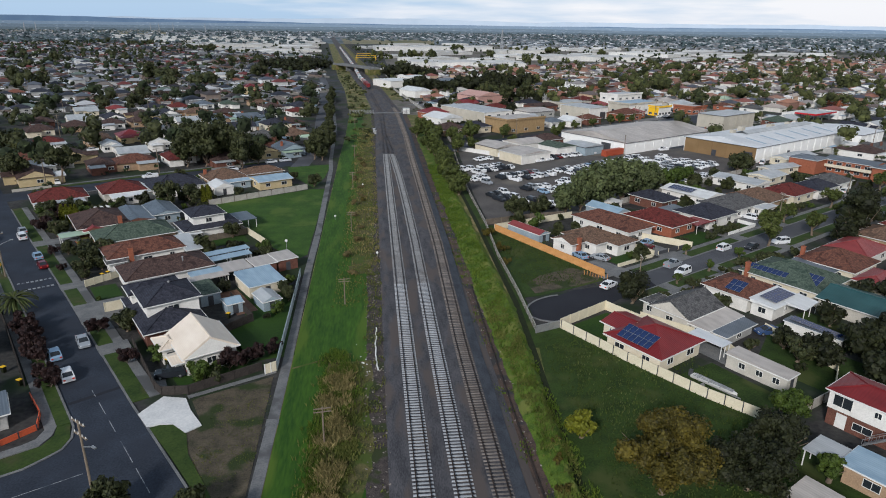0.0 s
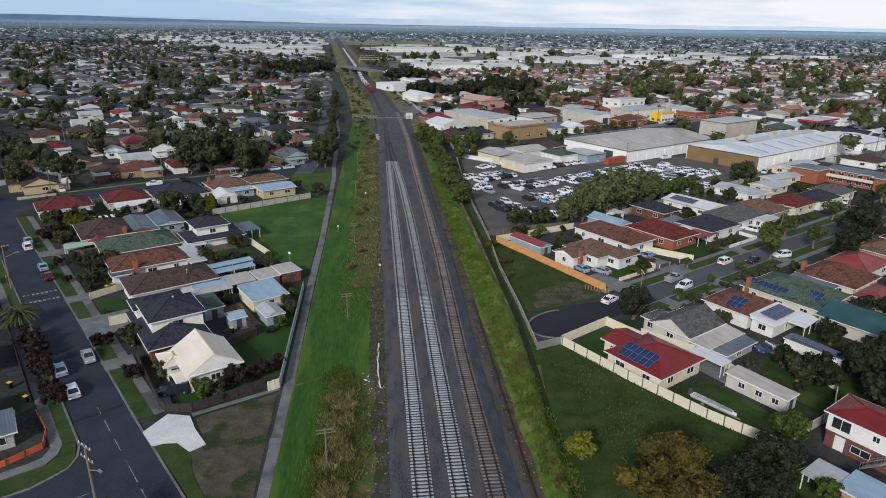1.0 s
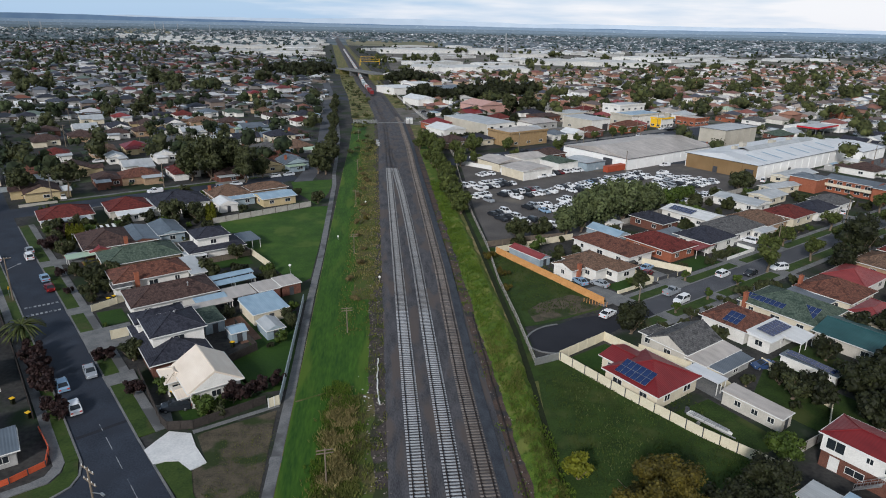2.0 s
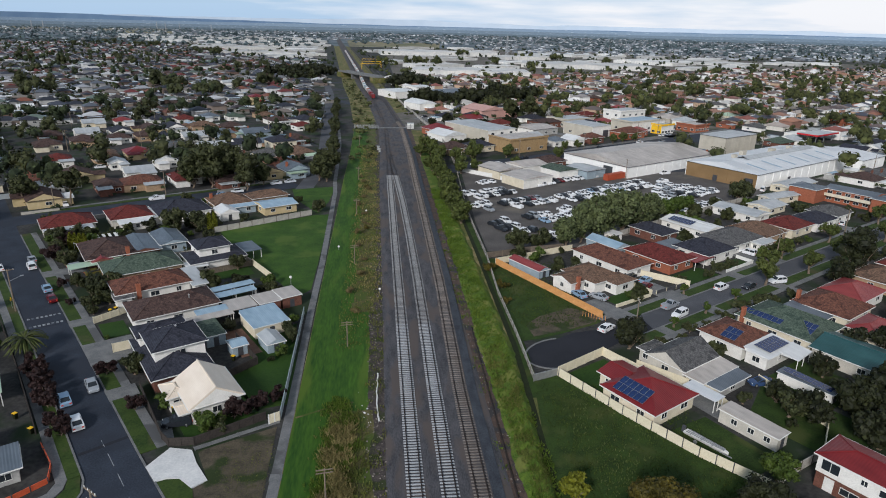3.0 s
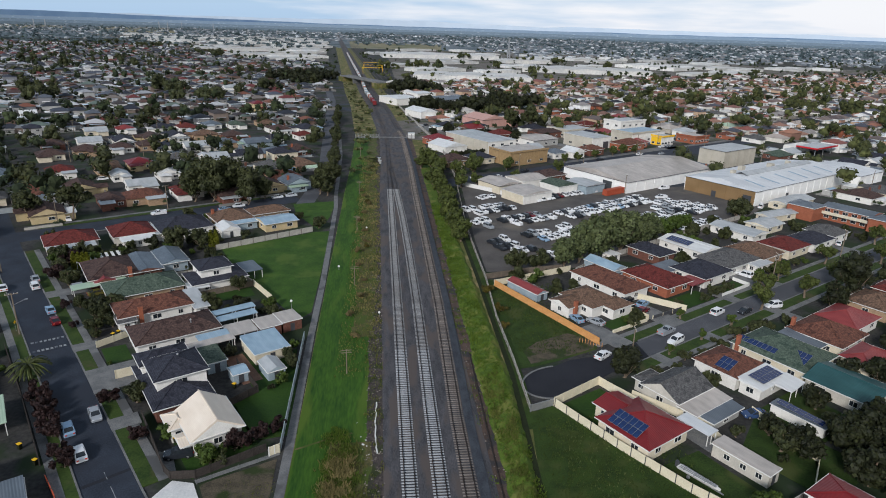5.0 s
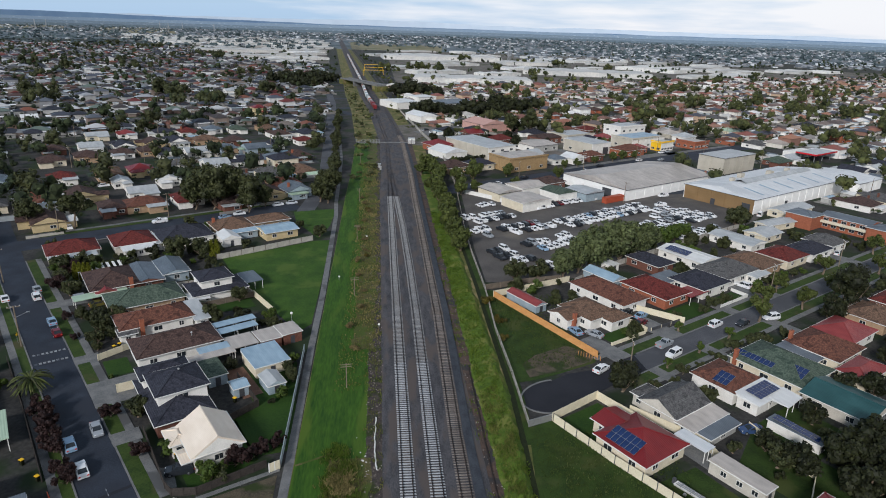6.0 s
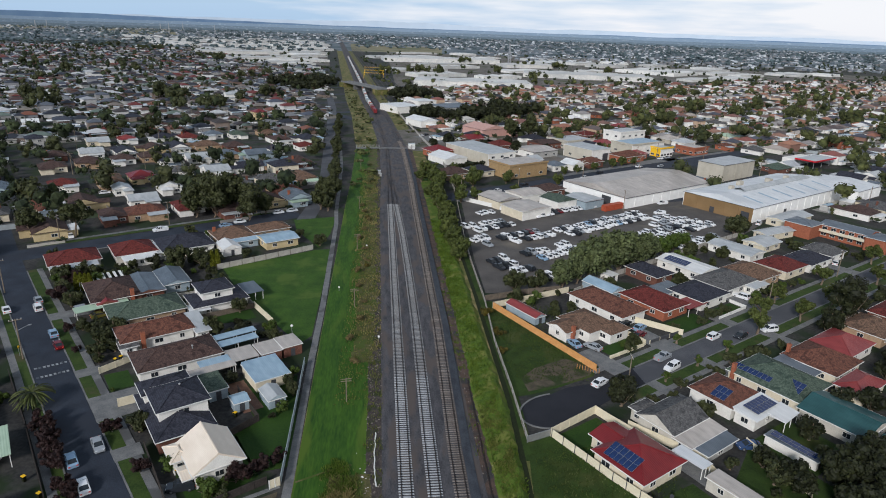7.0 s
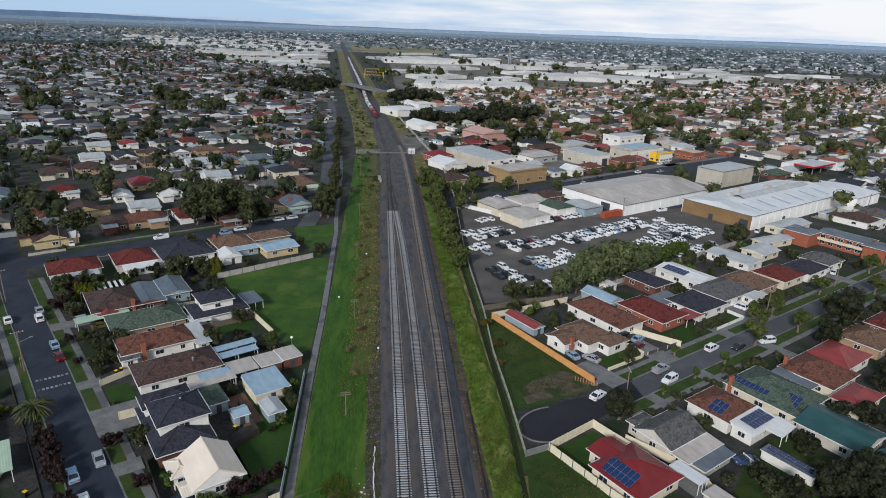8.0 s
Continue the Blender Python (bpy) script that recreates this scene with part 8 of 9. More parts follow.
def house_heap(name, label, plots, roof, wall, scale=1.0, sheds_too=True):
    """Houses too far off to count: walls and hip roofs of many, in one mesh."""
    r = np.random.default_rng(4)
    v, f, mat = [], [], []

    def add(cx, cy, a, w, d, z0, h, rise, flat=False):
        c, s = math.cos(a), math.sin(a)
        n = len(v)
        for z in (z0, z0 + h):
            for px, py in ((-w, -d), (w, -d), (w, d), (-w, d)):
                v.append((cx + px * c - py * s, cy + px * s + py * c, z))
        for q in ((0, 1, 5, 4), (1, 2, 6, 5), (2, 3, 7, 6), (3, 0, 4, 7)):
            f.append([n + i for i in q])
            mat.append(1)
        n = len(v)
        ww, dd = w + 0.5, d + 0.5
        for px, py in ((-ww, -dd), (ww, -dd), (ww, dd), (-ww, dd)):
            v.append((cx + px * c - py * s, cy + px * s + py * c, z0 + h))
        ridge = max(0.2, ww - dd) if not flat else ww * 0.98
        for px in (-ridge, ridge):
            v.append((cx + px * c, cy + px * s, z0 + h + rise))
        for q in ((0, 1, 5, 4), (1, 2, 5), (2, 3, 4, 5), (3, 0, 4)):
            f.append([n + i for i in q])
            mat.append(0)

    for x, y, a in plots:
        w, d = r.uniform(4.6, 6.6) * scale, r.uniform(3.8, 5.2) * scale
        add(x, y, a + (math.pi / 2 if r.random() < 0.4 else 0) + r.normal() * 0.12 * (r.random() < 0.4), w, d, 0, 2.9 if r.random() < 0.9 else 5.4, 2.1 * scale)
        if r.random() < 0.8:
            add(x + r.uniform(-5, 5), y + r.uniform(-5, 5), a + math.pi / 2, 3.4, 3.0, 0, 2.8, 1.4)
        if sheds_too:
            c, s, n = math.cos(a), math.sin(a), len(mat)
            add(x + c * (w + 2), y + s * (w + 2), a, 1.5, r.uniform(2.5, 4), 2.2, 0.12, 0.15, True)
            add(x - s * (d + 1.2), y + c * (d + 1.2), a, r.uniform(2, 4), 1.3, 0, 2.3, 0.2, True)
            mat[n:] = [2 if q == 0 else 1 for q in mat[n:]]
        for _ in range(r.integers(1, 4) if sheds_too else 0):
            k = len(mat)
            add(x + r.uniform(-8, 8), y + r.uniform(8, 15), a, r.uniform(1.6, 3.2), r.uniform(1.5, 3.0), 0, 2.2, 0.4, True)
            mat[k:] = [2 if q == 0 else 1 for q in mat[k:]]
    me = bpy.data.meshes.new(name)
    me.from_pydata(v, [], f)
    me.materials.append(M[roof])
    me.materials.append(M[wall])
    me.materials.append(M["far_sheet"])
    me.polygons.foreach_set("material_index", mat)
    ob = new(name, me)
    return tagged(ob, label, "houses", kind="stuff")


FAR_PLOTS = [(*xy(u, v), radians(30) + (math.pi if side > 0 else 0)) for _, u, v, side in PLOTS[62:]]
house_heap("distant_houses", "many low houses with charcoal, grey and red roofs", [q for q in FAR_PLOTS if q[0] < rail_x(q[1])], "far_roof", "dim_wall")
house_heap("distant_houses", "many low brick houses with terracotta and brown roofs", [q for q in FAR_PLOTS if q[0] >= rail_x(q[1])], "warm_roof", "far_wall")
rr = np.random.default_rng(8)
plots = []
while len(plots) < 4200:
    y = 1500 + 3300 * rr.random() ** 1.1
    x = rr.uniform(-0.68, 0.98) * y
    if -260 < x - rail_x(y) < 420 and y < 2300 or x < 0 and y < 2500 and rr.random() < 0.7:
        continue
    plots.append((x, y, rr.uniform(0, math.pi)))
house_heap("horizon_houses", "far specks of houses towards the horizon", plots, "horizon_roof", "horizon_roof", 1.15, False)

# fences and paved or grassy yards between those houses
def yard_heap(name, label, plots, material, make):
    r = random.Random(77)
    bm = bmesh.new()
    for d2, u, v, side in plots:
        make(bm, r, u, v, side)
    ob = solid(name, bm, M[material], GRID, label, "yards", kind="stuff")
    return ob


def yard_fences(bm, r, u, v, side):
    x, y = xy(u, v)
    if abs(x - rail_x(y)) < 46 or any(a - 3 <= u <= b + 3 and c - 3 <= v <= e + 3 for a, b, c, e in TAKEN):
        return
    if r.random() < 0.8:
        box(bm, u + 7.5, u + 7.6, min(v - side * 4, v + side * 16.4), max(v - side * 4, v + side * 16.4), 0, r.uniform(1.5, 1.9))
    if r.random() < 0.8:
        box(bm, u - 7.6, u + 7.4, v + side * 16.45 - 0.05, v + side * 16.45 + 0.05, 0, r.uniform(1.5, 1.9))
    if r.random() < 0.5:
        box(bm, u - 7.4, u + 3.4, v - side * 11.2 - 0.1, v - side * 11.2 + 0.1, 0, r.uniform(0.6, 1.2))


def yard_floors(bm, r, u, v, side):
    for x0, x1, y0, y1, z in ((4.2, 7.2, -13, 6, 0.022), (-7.2, 4.0, -12.5, -6.5, 0.024), (-7.2, 7.2, 8, 16.2, 0.026)):
        if r.random() < 0.85:
            lo, hi = sorted((v + side * y0, v + side * y1))
            box(bm, u + x0, u + x1, lo, hi, -0.1, z)


yard_heap("yard_fences", "paling and steel fences between house yards", PLOTS[:900], "yard_fence", yard_fences)
yard_heap("yard_floors", "paved, bare and grassy house yards", PLOTS[:1300], "yard_floor", yard_floors)

# streets of the further suburb
bm = bmesh.new()
for row in range(-2, 18):
    v = 232 + 68 * row
    if row == 0:
        continue
    box(bm, -900, 560 if row > 3 else -12, v - 4, v + 4, -0.3, 0.015)
for k in range(-3, 6):
    if k != 0:
        box(bm, 232 * k + 2, 232 * k + 10, 245, 1300, -0.3, 0.018)
bmesh.ops.delete(bm, geom=[f for f in bm.faces if (lambda p: abs(p[0] - rail_x(p[1])) < 40)(xy(f.calc_center_median().x, f.calc_center_median().y))], context="FACES")
solid("road", bm, M["asphalt"], GRID, "grey streets of the further suburb", "road", kind="structure")

# cars parked along those streets and in the driveways, too many and too small to count
M["far_car"] = palette("distant_car_paint", [(226, 228, 230), (210, 214, 218), (60, 64, 72), (150, 156, 162), (234, 234, 234), (96, 104, 118), (128, 40, 44), (186, 192, 198)], 0.3)


def far_cars(plots, seed):
    r = random.Random(seed)
    v, f, mat = [], [], []
    for _, u, w, side in plots:
        for _ in range(2):
            if r.random() < 0.45:
                continue
            along = r.random() < 0.5
            x, y = xy(u + r.uniform(-7, 7), w - side * 14.0) if along else xy(u + 5.7, w - side * r.uniform(-2, 9))
            if abs(x - rail_x(y)) < 40:
                continue
            a = radians(30 + (0 if along else 90)) + r.uniform(-0.05, 0.05)
            c, s = math.cos(a), math.sin(a)
            n = len(v)
            for px, py, z in ((2.2, 0.85, 0.25), (2.15, 0.8, 0.9), (1.2, 0.72, 0.95), (0.8, 0.62, 1.45)):
                back = -px if z != 1.45 else -1.4
                v += [(x + q * c - t * s, y + q * s + t * c, z) for q, t in ((back, -py), (px, -py), (px, py), (back, py))]
            for ring in range(3):
                for k in range(4):
                    b = n + 4 * ring
                    f.append((b + k, b + (k + 1) % 4, b + 4 + (k + 1) % 4, b + 4 + k))
                    mat.append(1 if ring == 2 else 0)
            f.append((n + 12, n + 13, n + 14, n + 15))
            mat.append(0)
    me = bpy.data.meshes.new("parked_cars")
    me.from_pydata(v, [], f)
    me.materials.append(M["far_car"])
    me.materials.append(M["glass"])
    me.polygons.foreach_set("material_index", mat)
    return tagged(new("parked_cars", me), "many small cars parked along the suburb streets", "cars", kind="stuff")


far_cars(PLOTS[:700], 12)
simple_pole = thing("utility_pole", "weathered timber power pole among the houses", "utility pole", on(26, 346), "utility poles")
bm = bmesh.new()
tube(bm, (0, 0, -0.2), (0, 0, 10.5), 0.16, 0.11, 6)
part("pole", bm, M["pole"], simple_pole)
bm = bmesh.new()
box(bm, -1.2, 1.2, -0.07, 0.07, 9.9, 10.05)
box(bm, -0.8, 0.8, -0.06, 0.06, 8.8, 8.92)
part("crossarm", bm, M["pole"], simple_pole)
for u, v in ((-14, 296), (62, 296), (100, 297), (-30, 330), (58, 345), (92, 346), (124, 345), (-20, 364), (36, 414), (80, 414), (122, 413), (-4, 480), (60, 481), (118, 482), (160, 482), (110, 548), (172, 549), (30, 549), (360, 262), (420, 250), (400, 300), (452, 292), (500, 290), (470, 228), (430, 330), (520, 352), (560, 300), (480, 420)):
    copy_thing(simple_pole, on(u, v, 0, (u * 13) % 60))

# pale industrial sheds, each a building of its own
rr = np.random.default_rng(15)
SHEDS = []
BIG = [(340, 1068, 104, 44, -14, 6.5, 5), (535, 1238, 62, 48, -52, 6, 3), (118, 858, 76, 34, -6, 7, 3), (130, 1450, 128, 46, 4, 8, 3), (300, 1330, 60, 30, 12, 6, 2), (-330, 1560, 90, 34, 20, 6, 4), (-260, 1330, 70, 24, 24, 5, 3)]
for _ in range(5200):
    y = rr.uniform(800, 2800)
    x = rr.uniform(-0.62, 0.9) * y
    d = x - rail_x(y)
    if d > 0:
        if x < 16 or y < 815 + 0.42 * x or y > min(1850, 2060 - 0.62 * x) or x > 1150:
            continue
    elif d > -70 or x < -1050 or y < (1200 if x > -184 else 1200 - 1.79 * (x + 184)):
        continue
    if any(math.hypot(x - b[0], y - b[1]) < b[2] + 30 for b in BIG):
        continue
    w, dd = rr.uniform(26, 75), rr.uniform(14, 34)
    if d > 0 and rr.random() < 0.9:
        continue
    if all(abs(x - a) > (w + c) * 0.86 or abs(y - b) > (dd + e) * 0.86 for a, b, c, e in SHEDS):
        SHEDS.append((x, y, w, dd))


def far_shed(x, y, w, d, h, bays, turn=30):
    """A wide low shed with a roof of several shallow bays."""
    bm = bmesh.new()
    box(bm, -w, w, -d, d, 0, h)
    for k in range(bays):
        x0, x1 = -w + 2 * w * k / bays, -w + 2 * w * (k + 1) / bays - 0.4
        v = [bm.verts.new(p) for p in ((x0, -d - 0.3, h + 0.02), (x1, -d - 0.3, h + 0.02), (x1, d + 0.3, h + 0.02), (x0, d + 0.3, h + 0.02), ((x0 + x1) / 2, -d - 0.3, h + 1.3), ((x0 + x1) / 2, d + 0.3, h + 1.3))]
        for q in ((0, 4, 5, 3), (4, 1, 2, 5), (0, 1, 4), (2, 3, 5)):
            bm.faces.new([v[i] for i in q])
    bmesh.ops.recalc_face_normals(bm, faces=bm.faces)
    ob = solid("industrial_shed", bm, M["far_works"], pose(x, y, 0, 0, 0, turn), "wide low pale industrial shed far down the line", "warehouse", "industrial sheds")
    return ob


for x, y, w, d, turn, h, bays in BIG:
    far_shed(x, y, w, d, h, bays, turn)
SHEDS.sort(key=lambda b: b[1])
for x, y, w, dd in SHEDS[:170]:
    far_shed(x, y, w * 0.8, dd * 0.8, rr.uniform(2.8, 4.6), int(rr.integers(1, 5)))
slab("far_plain", [(-3300, 1560), (-1500, 1560), (-700, 2300), (-200, 2400), (-120, 1900), (1500, 1700), (1500, 1560), (4300, 1560), (4300, 4790), (-3300, 4790)], 0.04, "far", "far plain with distance haze painted into its colour", "ground", grid=False)
slab("paddock", [(-80, 1896), (175, 1900), (239, 2548), (-120, 2637)], 0.05, "dryfield", "dry yellow paddock", "ground", grid=False)
slab("paddock", [(-1176, 2901), (-919, 3192), (-1412, 4700), (-1734, 4337)], 0.05, "dryfield", "dry yellow paddock", "ground", grid=False)
slab("paddock", [(-1771, 3319), (-1583, 3546), (-2015, 4522), (-2210, 4150)], 0.05, "dryfield", "dry yellow paddock", "ground", grid=False)
slab("yards", [(16, 812), (75, 825), (583, 1040), (997, 1215), (1124, 1363), (878, 1440), (530, 1869), (187, 1890), (16, 1880)], 0.045, "yardgravel", "pale gravel yards between sheds", "ground", grid=False)
slab("yards", [(-92, 1195), (-184, 1188), (-487, 1730), (-1066, 2570), (-841, 2765), (-240, 2780)], 0.047, "yardgravel", "pale gravel yards between sheds", "ground", grid=False)
slab("lawn", [(81.4, 191.6), (82.4, 213), (87, 226), (103, 222), (91, 203)], 0.044, "parklawn", "mown grass between the path and a house", "grass")
slab("works_ground", [(232, 262), (400, 236), (400, 330), (330, 400), (240, 400), (205, 330), (232, 300)], 0.026, "yardgravel", "pale gravel and concrete yards of shops and works", "ground")
for u0, u1, v0, v1 in ((236, 256, 250, 258), (276, 283, 252, 280), (300, 318, 255, 284), (262, 286, 366, 398), (306, 330, 236, 239.4), (160, 240, 216.6, 219.4), (240, 400, 232.0, 236.0), (240, 252, 270, 300), (352, 384, 246, 270), (236, 258, 344, 372)):
    slab("yard", [(u0, v0), (u1, v0), (u1, v1), (u0, v1)], 0.034, "concrete", "pale concrete yard between works buildings", "ground")
# yard gantry frames beside the far tracks
for k, y in enumerate((930, 990, 1060)):
    gantry = thing("yard_gantry", "yellow steel gantry frame over the sidings", "gantry", pose(rail_x(y) + 20 + 4 * k, y, 0), "yard gantries")
    for s in (-14, 14):
        bm = bmesh.new()
        box(bm, s - 0.15, s + 0.15, -0.15, 0.15, 0, 8)
        part("leg", bm, M["signyellow"], gantry)
    bm = bmesh.new()
    box(bm, -14.5, 14.5, -0.2, 0.2, 8, 8.4)
    part("beam", bm, M["signyellow"], gantry)
bm = bmesh.new()
for k in range(6):
    for a, b in zip(offset(LAND[6:9], 14 + 6 * k), offset(LAND[6:9], 14 + 6 * k)[1:]):
        bar(bm, (*a, 0.4), (*b, 0.4), 0.5, 0.3)
solid("sidings", bm, M["ballast"], Matrix(), "grey railway sidings far down the line", "railway track", kind="structure")
tower = thing("lattice_tower", "thin pale communications tower far off", "tower", pose(260, 1330, 0))
bm = bmesh.new()
for sx, sy in ((-1, -1), (1, -1), (1, 1), (-1, 1)):
    bar(bm, (sx * 2.5, sy * 2.5, 0), (sx * 0.6, sy * 0.6, 45), 0.35)
for k in range(9):
    w0, w1 = 2.5 - 0.21 * k, 2.5 - 0.21 * (k + 1)
    bar(bm, (-w0, -w0, 5 * k), (w1, -w1, 5 * k + 5), 0.25)
part("lattice", bm, M["steel"], tower)
for x, y in ((-1472, 3033), (-1503, 3198), (-1294, 4116), (-1221, 4033), (-1237, 4371), (-1000, 3300), (-860, 3600)):
    copy_thing(tower, pose(x, y, 0))

# plain and low hills at the horizon: upright strips with haze painted in
def skyline(name, radius, base, height, rough, seed, material, label):
    bm = bmesh.new()
    prev = None
    for k in range(221):
        a = radians(30 + 105 * k / 220)
        n = noise.noise(Vector((k * 0.045, seed, 0))) + 0.5 * noise.noise(Vector((k * 0.16, seed, 3)))
        z = base + height(k / 220) + rough * n
        p = (radius * math.cos(a), radius * math.sin(a))
        row = (bm.verts.new((*p, -1)), bm.verts.new((*p, z)))
        if prev:
            bm.faces.new((prev[0], prev[1], row[1], row[0]))
        prev = row
    bm.normal_update()
    return solid(name, bm, material, Matrix(), label, "backdrop", kind="structure")


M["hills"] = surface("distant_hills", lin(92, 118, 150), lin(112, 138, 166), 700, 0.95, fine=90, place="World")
# each further strip is paler and bluer, which paints the haze in steps
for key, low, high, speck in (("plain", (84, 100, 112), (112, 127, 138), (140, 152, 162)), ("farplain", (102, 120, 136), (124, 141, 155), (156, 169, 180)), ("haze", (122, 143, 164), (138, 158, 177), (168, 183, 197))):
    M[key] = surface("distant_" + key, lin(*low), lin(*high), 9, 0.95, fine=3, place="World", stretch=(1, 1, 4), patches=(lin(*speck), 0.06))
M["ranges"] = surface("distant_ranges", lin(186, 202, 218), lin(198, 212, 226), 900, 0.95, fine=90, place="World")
skyline("distant_ranges", 4960, 62, lambda t: 16 + 14 * math.exp(-((t - 0.55) / 0.2) ** 2), 16, 4.0, M["ranges"], "ranges on the horizon, painted faint blue for haze")
skyline("distant_hills", 4900, 56, lambda t: 34 / (1 + math.exp(-(t - 0.72) / 0.05)), 7, 1.0, M["hills"], "low wooded hills on the horizon, painted blue-grey for haze")
skyline("distant_plain", 4860, 50, lambda t: 3.0, 2.5, 7.0, M["haze"], "backdrop of the plain at the horizon, painted pale for haze")
skyline("distant_plain", 4830, 33, lambda t: 2.0, 4, 8.0, M["farplain"], "backdrop of the plain, painted blue-grey for haze")
skyline("distant_plain", 4800, 15, lambda t: 2.0, 4, 9.0, M["plain"], "backdrop of the far plain, haze painted into its grey-green")


# ---- trees of the further suburb ----
def tree_heap(name, label, spots, count, size, seed, material="far_leaf", lobes=4):
    """Trees too far off to count: lobes of inner foliage with leaf clusters on them, in one mesh."""
    r = np.random.default_rng(seed)
    vs, fs, n = [], [], 0
    for x, y, h, w in spots:
        for k in range(lobes):
            c = np.array((x, y, h * 0.52)) + r.normal(size=3) * np.array((w, w, h * 0.34)) * 0.38
            q = r.normal(size=(count, 3))
            q[:, 2] += 0.15
            q /= np.linalg.norm(q, axis=1, keepdims=True)
            size_of = np.array((w, w, min(w * 1.1, h * 0.42))) * r.uniform(0.42, 0.66)
            v, f = leaves(c + q * size_of, size * w / 4, r, q)
            for vv, ff in ((c + ICO_V * size_of * 0.85 * r.uniform(0.75, 1.15, (12, 1)), ICO_F), (v, f)):
                vs.append(vv)
                fs += (ff + n).tolist()
                n += len(vv)
    v = np.concatenate(vs)
    v[:, 2] = np.maximum(v[:, 2], 0.0)
    me = bpy.data.meshes.new(name)
    me.from_pydata(v.tolist(), [], fs)
    me.materials.append(M[material])
    return tagged(new(name, me), label, "trees", kind="stuff")


def clear_spot(x, y):
    """Whether a tree may stand here."""
    d = x - rail_x(y)
    return not (-28 < d < 22)


rr = np.random.default_rng(31)
spots = []
TALL = []
for d2, u, v, side in PLOTS:
    for _ in range(rr.integers(2, 6) if d2 < 520 ** 2 else rr.integers(1, 4 if d2 < 800 ** 2 else 3)):
        x, y = xy(u + rr.uniform(-8, 8), v + (side * rr.choice((-10, 9, 12, 14)) + rr.uniform(-2, 2)))
        if clear_spot(x, y):
            h = rr.uniform(2.5, 7) if rr.random() < 0.84 else rr.uniform(8, 15)
            spots.append((x, y, h, h * rr.uniform(0.34, 0.5)))
for _ in range(1500):
    y = rr.uniform(740, 1900)
    x = rr.uniform(-0.64, 0.95) * y
    if clear_spot(x, y) and not any(abs(x - a) < c * 0.9 and abs(y - b) < e * 1.1 for a, b, c, e in SHEDS):
        if -90 < x < 240 and y > 1850 or rr.random() < 0.4:
            continue
        h = rr.uniform(5, 13)
        spots.append((x, y, h, h * rr.uniform(0.35, 0.55)))
for k in range(60):
    v = 246 + 9 * k + rr.uniform(-3, 3)
    for u in (-17 + rr.uniform(-2, 2), 5 + rr.uniform(-2, 2)):
        x, y = xy(u - 0.03 * (v - 232), v)
        h = rr.uniform(3, 8)
        spots.append((x, y, h, h * rr.uniform(0.36, 0.5)))
for x, y in ((333, 582), (384, 630), (416, 594), (418, 541), (270, 633), (219, 500), (355, 753), (298, 616), (501, 933), (-266, 540), (-312, 609), (-207, 632), (-182, 614), (-418, 918), (-651, 1687), (-552, 1591), (-523, 1616), (-343, 1334), (-299, 1258), (-111, 652), (19, 996), (55, 1072), (72, 1085), (93, 1019), (188, 1118), (286, 1325), (358, 1306), (175, 1408), (240, 990), (420, 1180), (-144, 561), (-349, 946), (-644, 1513), (-506, 995)):
    for _ in range(4):
        h = rr.uniform(10, 18)
        TALL.append((x + rr.normal() * 9, y + rr.normal() * 7, h, h * rr.uniform(0.32, 0.46)))
for _ in range(220):
    y = 250 + 1000 * rr.random() ** 1.2
    x = rr.uniform(-0.64, 0.92) * y
    if clear_spot(x, y) and not (16 < x and y > 815 + 0.42 * x) and not (rail_x(y) < x < 210 and y < 470) and abs(x - rail_x(y)) > 46:
        h = rr.uniform(8, 15)
        TALL.append((x, y, h, h * rr.uniform(0.3, 0.46)))
near = [s for s in spots if s[0] ** 2 + s[1] ** 2 < 520 ** 2]
far = [s for s in spots if s[0] ** 2 + s[1] ** 2 >= 520 ** 2]
tree_heap("tall_trees", "tall dark gum trees standing over the houses", [s for s in TALL if s[0] < rail_x(s[1])], 34, 0.5, 12, "leaf_gum", 6)
tree_heap("tall_trees", "tall olive green trees standing over the brick houses", [s for s in TALL if s[0] >= rail_x(s[1])], 34, 0.5, 13, "warm_leaf", 6)
tree_heap("suburb_trees", "many garden and street trees among the houses", [s for s in near if s[0] < rail_x(s[1])], 26, 0.46, 1)
tree_heap("suburb_trees", "many lighter green trees among the brick houses", [s for s in near if s[0] >= rail_x(s[1])], 26, 0.46, 7, "warm_leaf")
tree_heap("distant_trees", "distant trees among the houses", [s for s in far if s[1] < 900 and s[0] < rail_x(s[1])], 6, 1.0, 2, lobes=2)
tree_heap("distant_trees", "distant lighter trees among the brick houses", [s for s in far if s[1] < 900 and s[0] >= rail_x(s[1])], 6, 1.0, 5, "warm_leaf", lobes=2)
tree_heap("distant_trees", "distant trees among the far houses", [s for s in far if s[1] >= 900], 3, 1.3, 9, lobes=2)
bushes = []
for d2, u, v, side in PLOTS[:620] + [(0, q[1], q[2], -1) for q in MARKED]:
    for _ in range(4):
        x, y = xy(u + rr.uniform(-8, 8), v + rr.choice((-1, 1)) * rr.uniform(6.5, 11))
        h = rr.uniform(1.2, 2.8)
        if clear_spot(x, y):
            bushes.append((x, y, h, h * rr.uniform(0.7, 1.1)))
tree_heap("garden_bushes", "low dark hedges and bushes round the suburb houses", bushes, 7, 0.9, 17, lobes=1)
spots = []
for _ in range(3400):
    y = 1650 + 3150 * rr.random() ** 1.0
    x = rr.uniform(-0.68, 0.98) * y
    if clear_spot(x, y) and not (-80 < x - rail_x(y) < 700 and y < 2150):
        h = rr.uniform(7, 14)
        spots.append((x, y, h, h * rr.uniform(0.7, 1.6)))
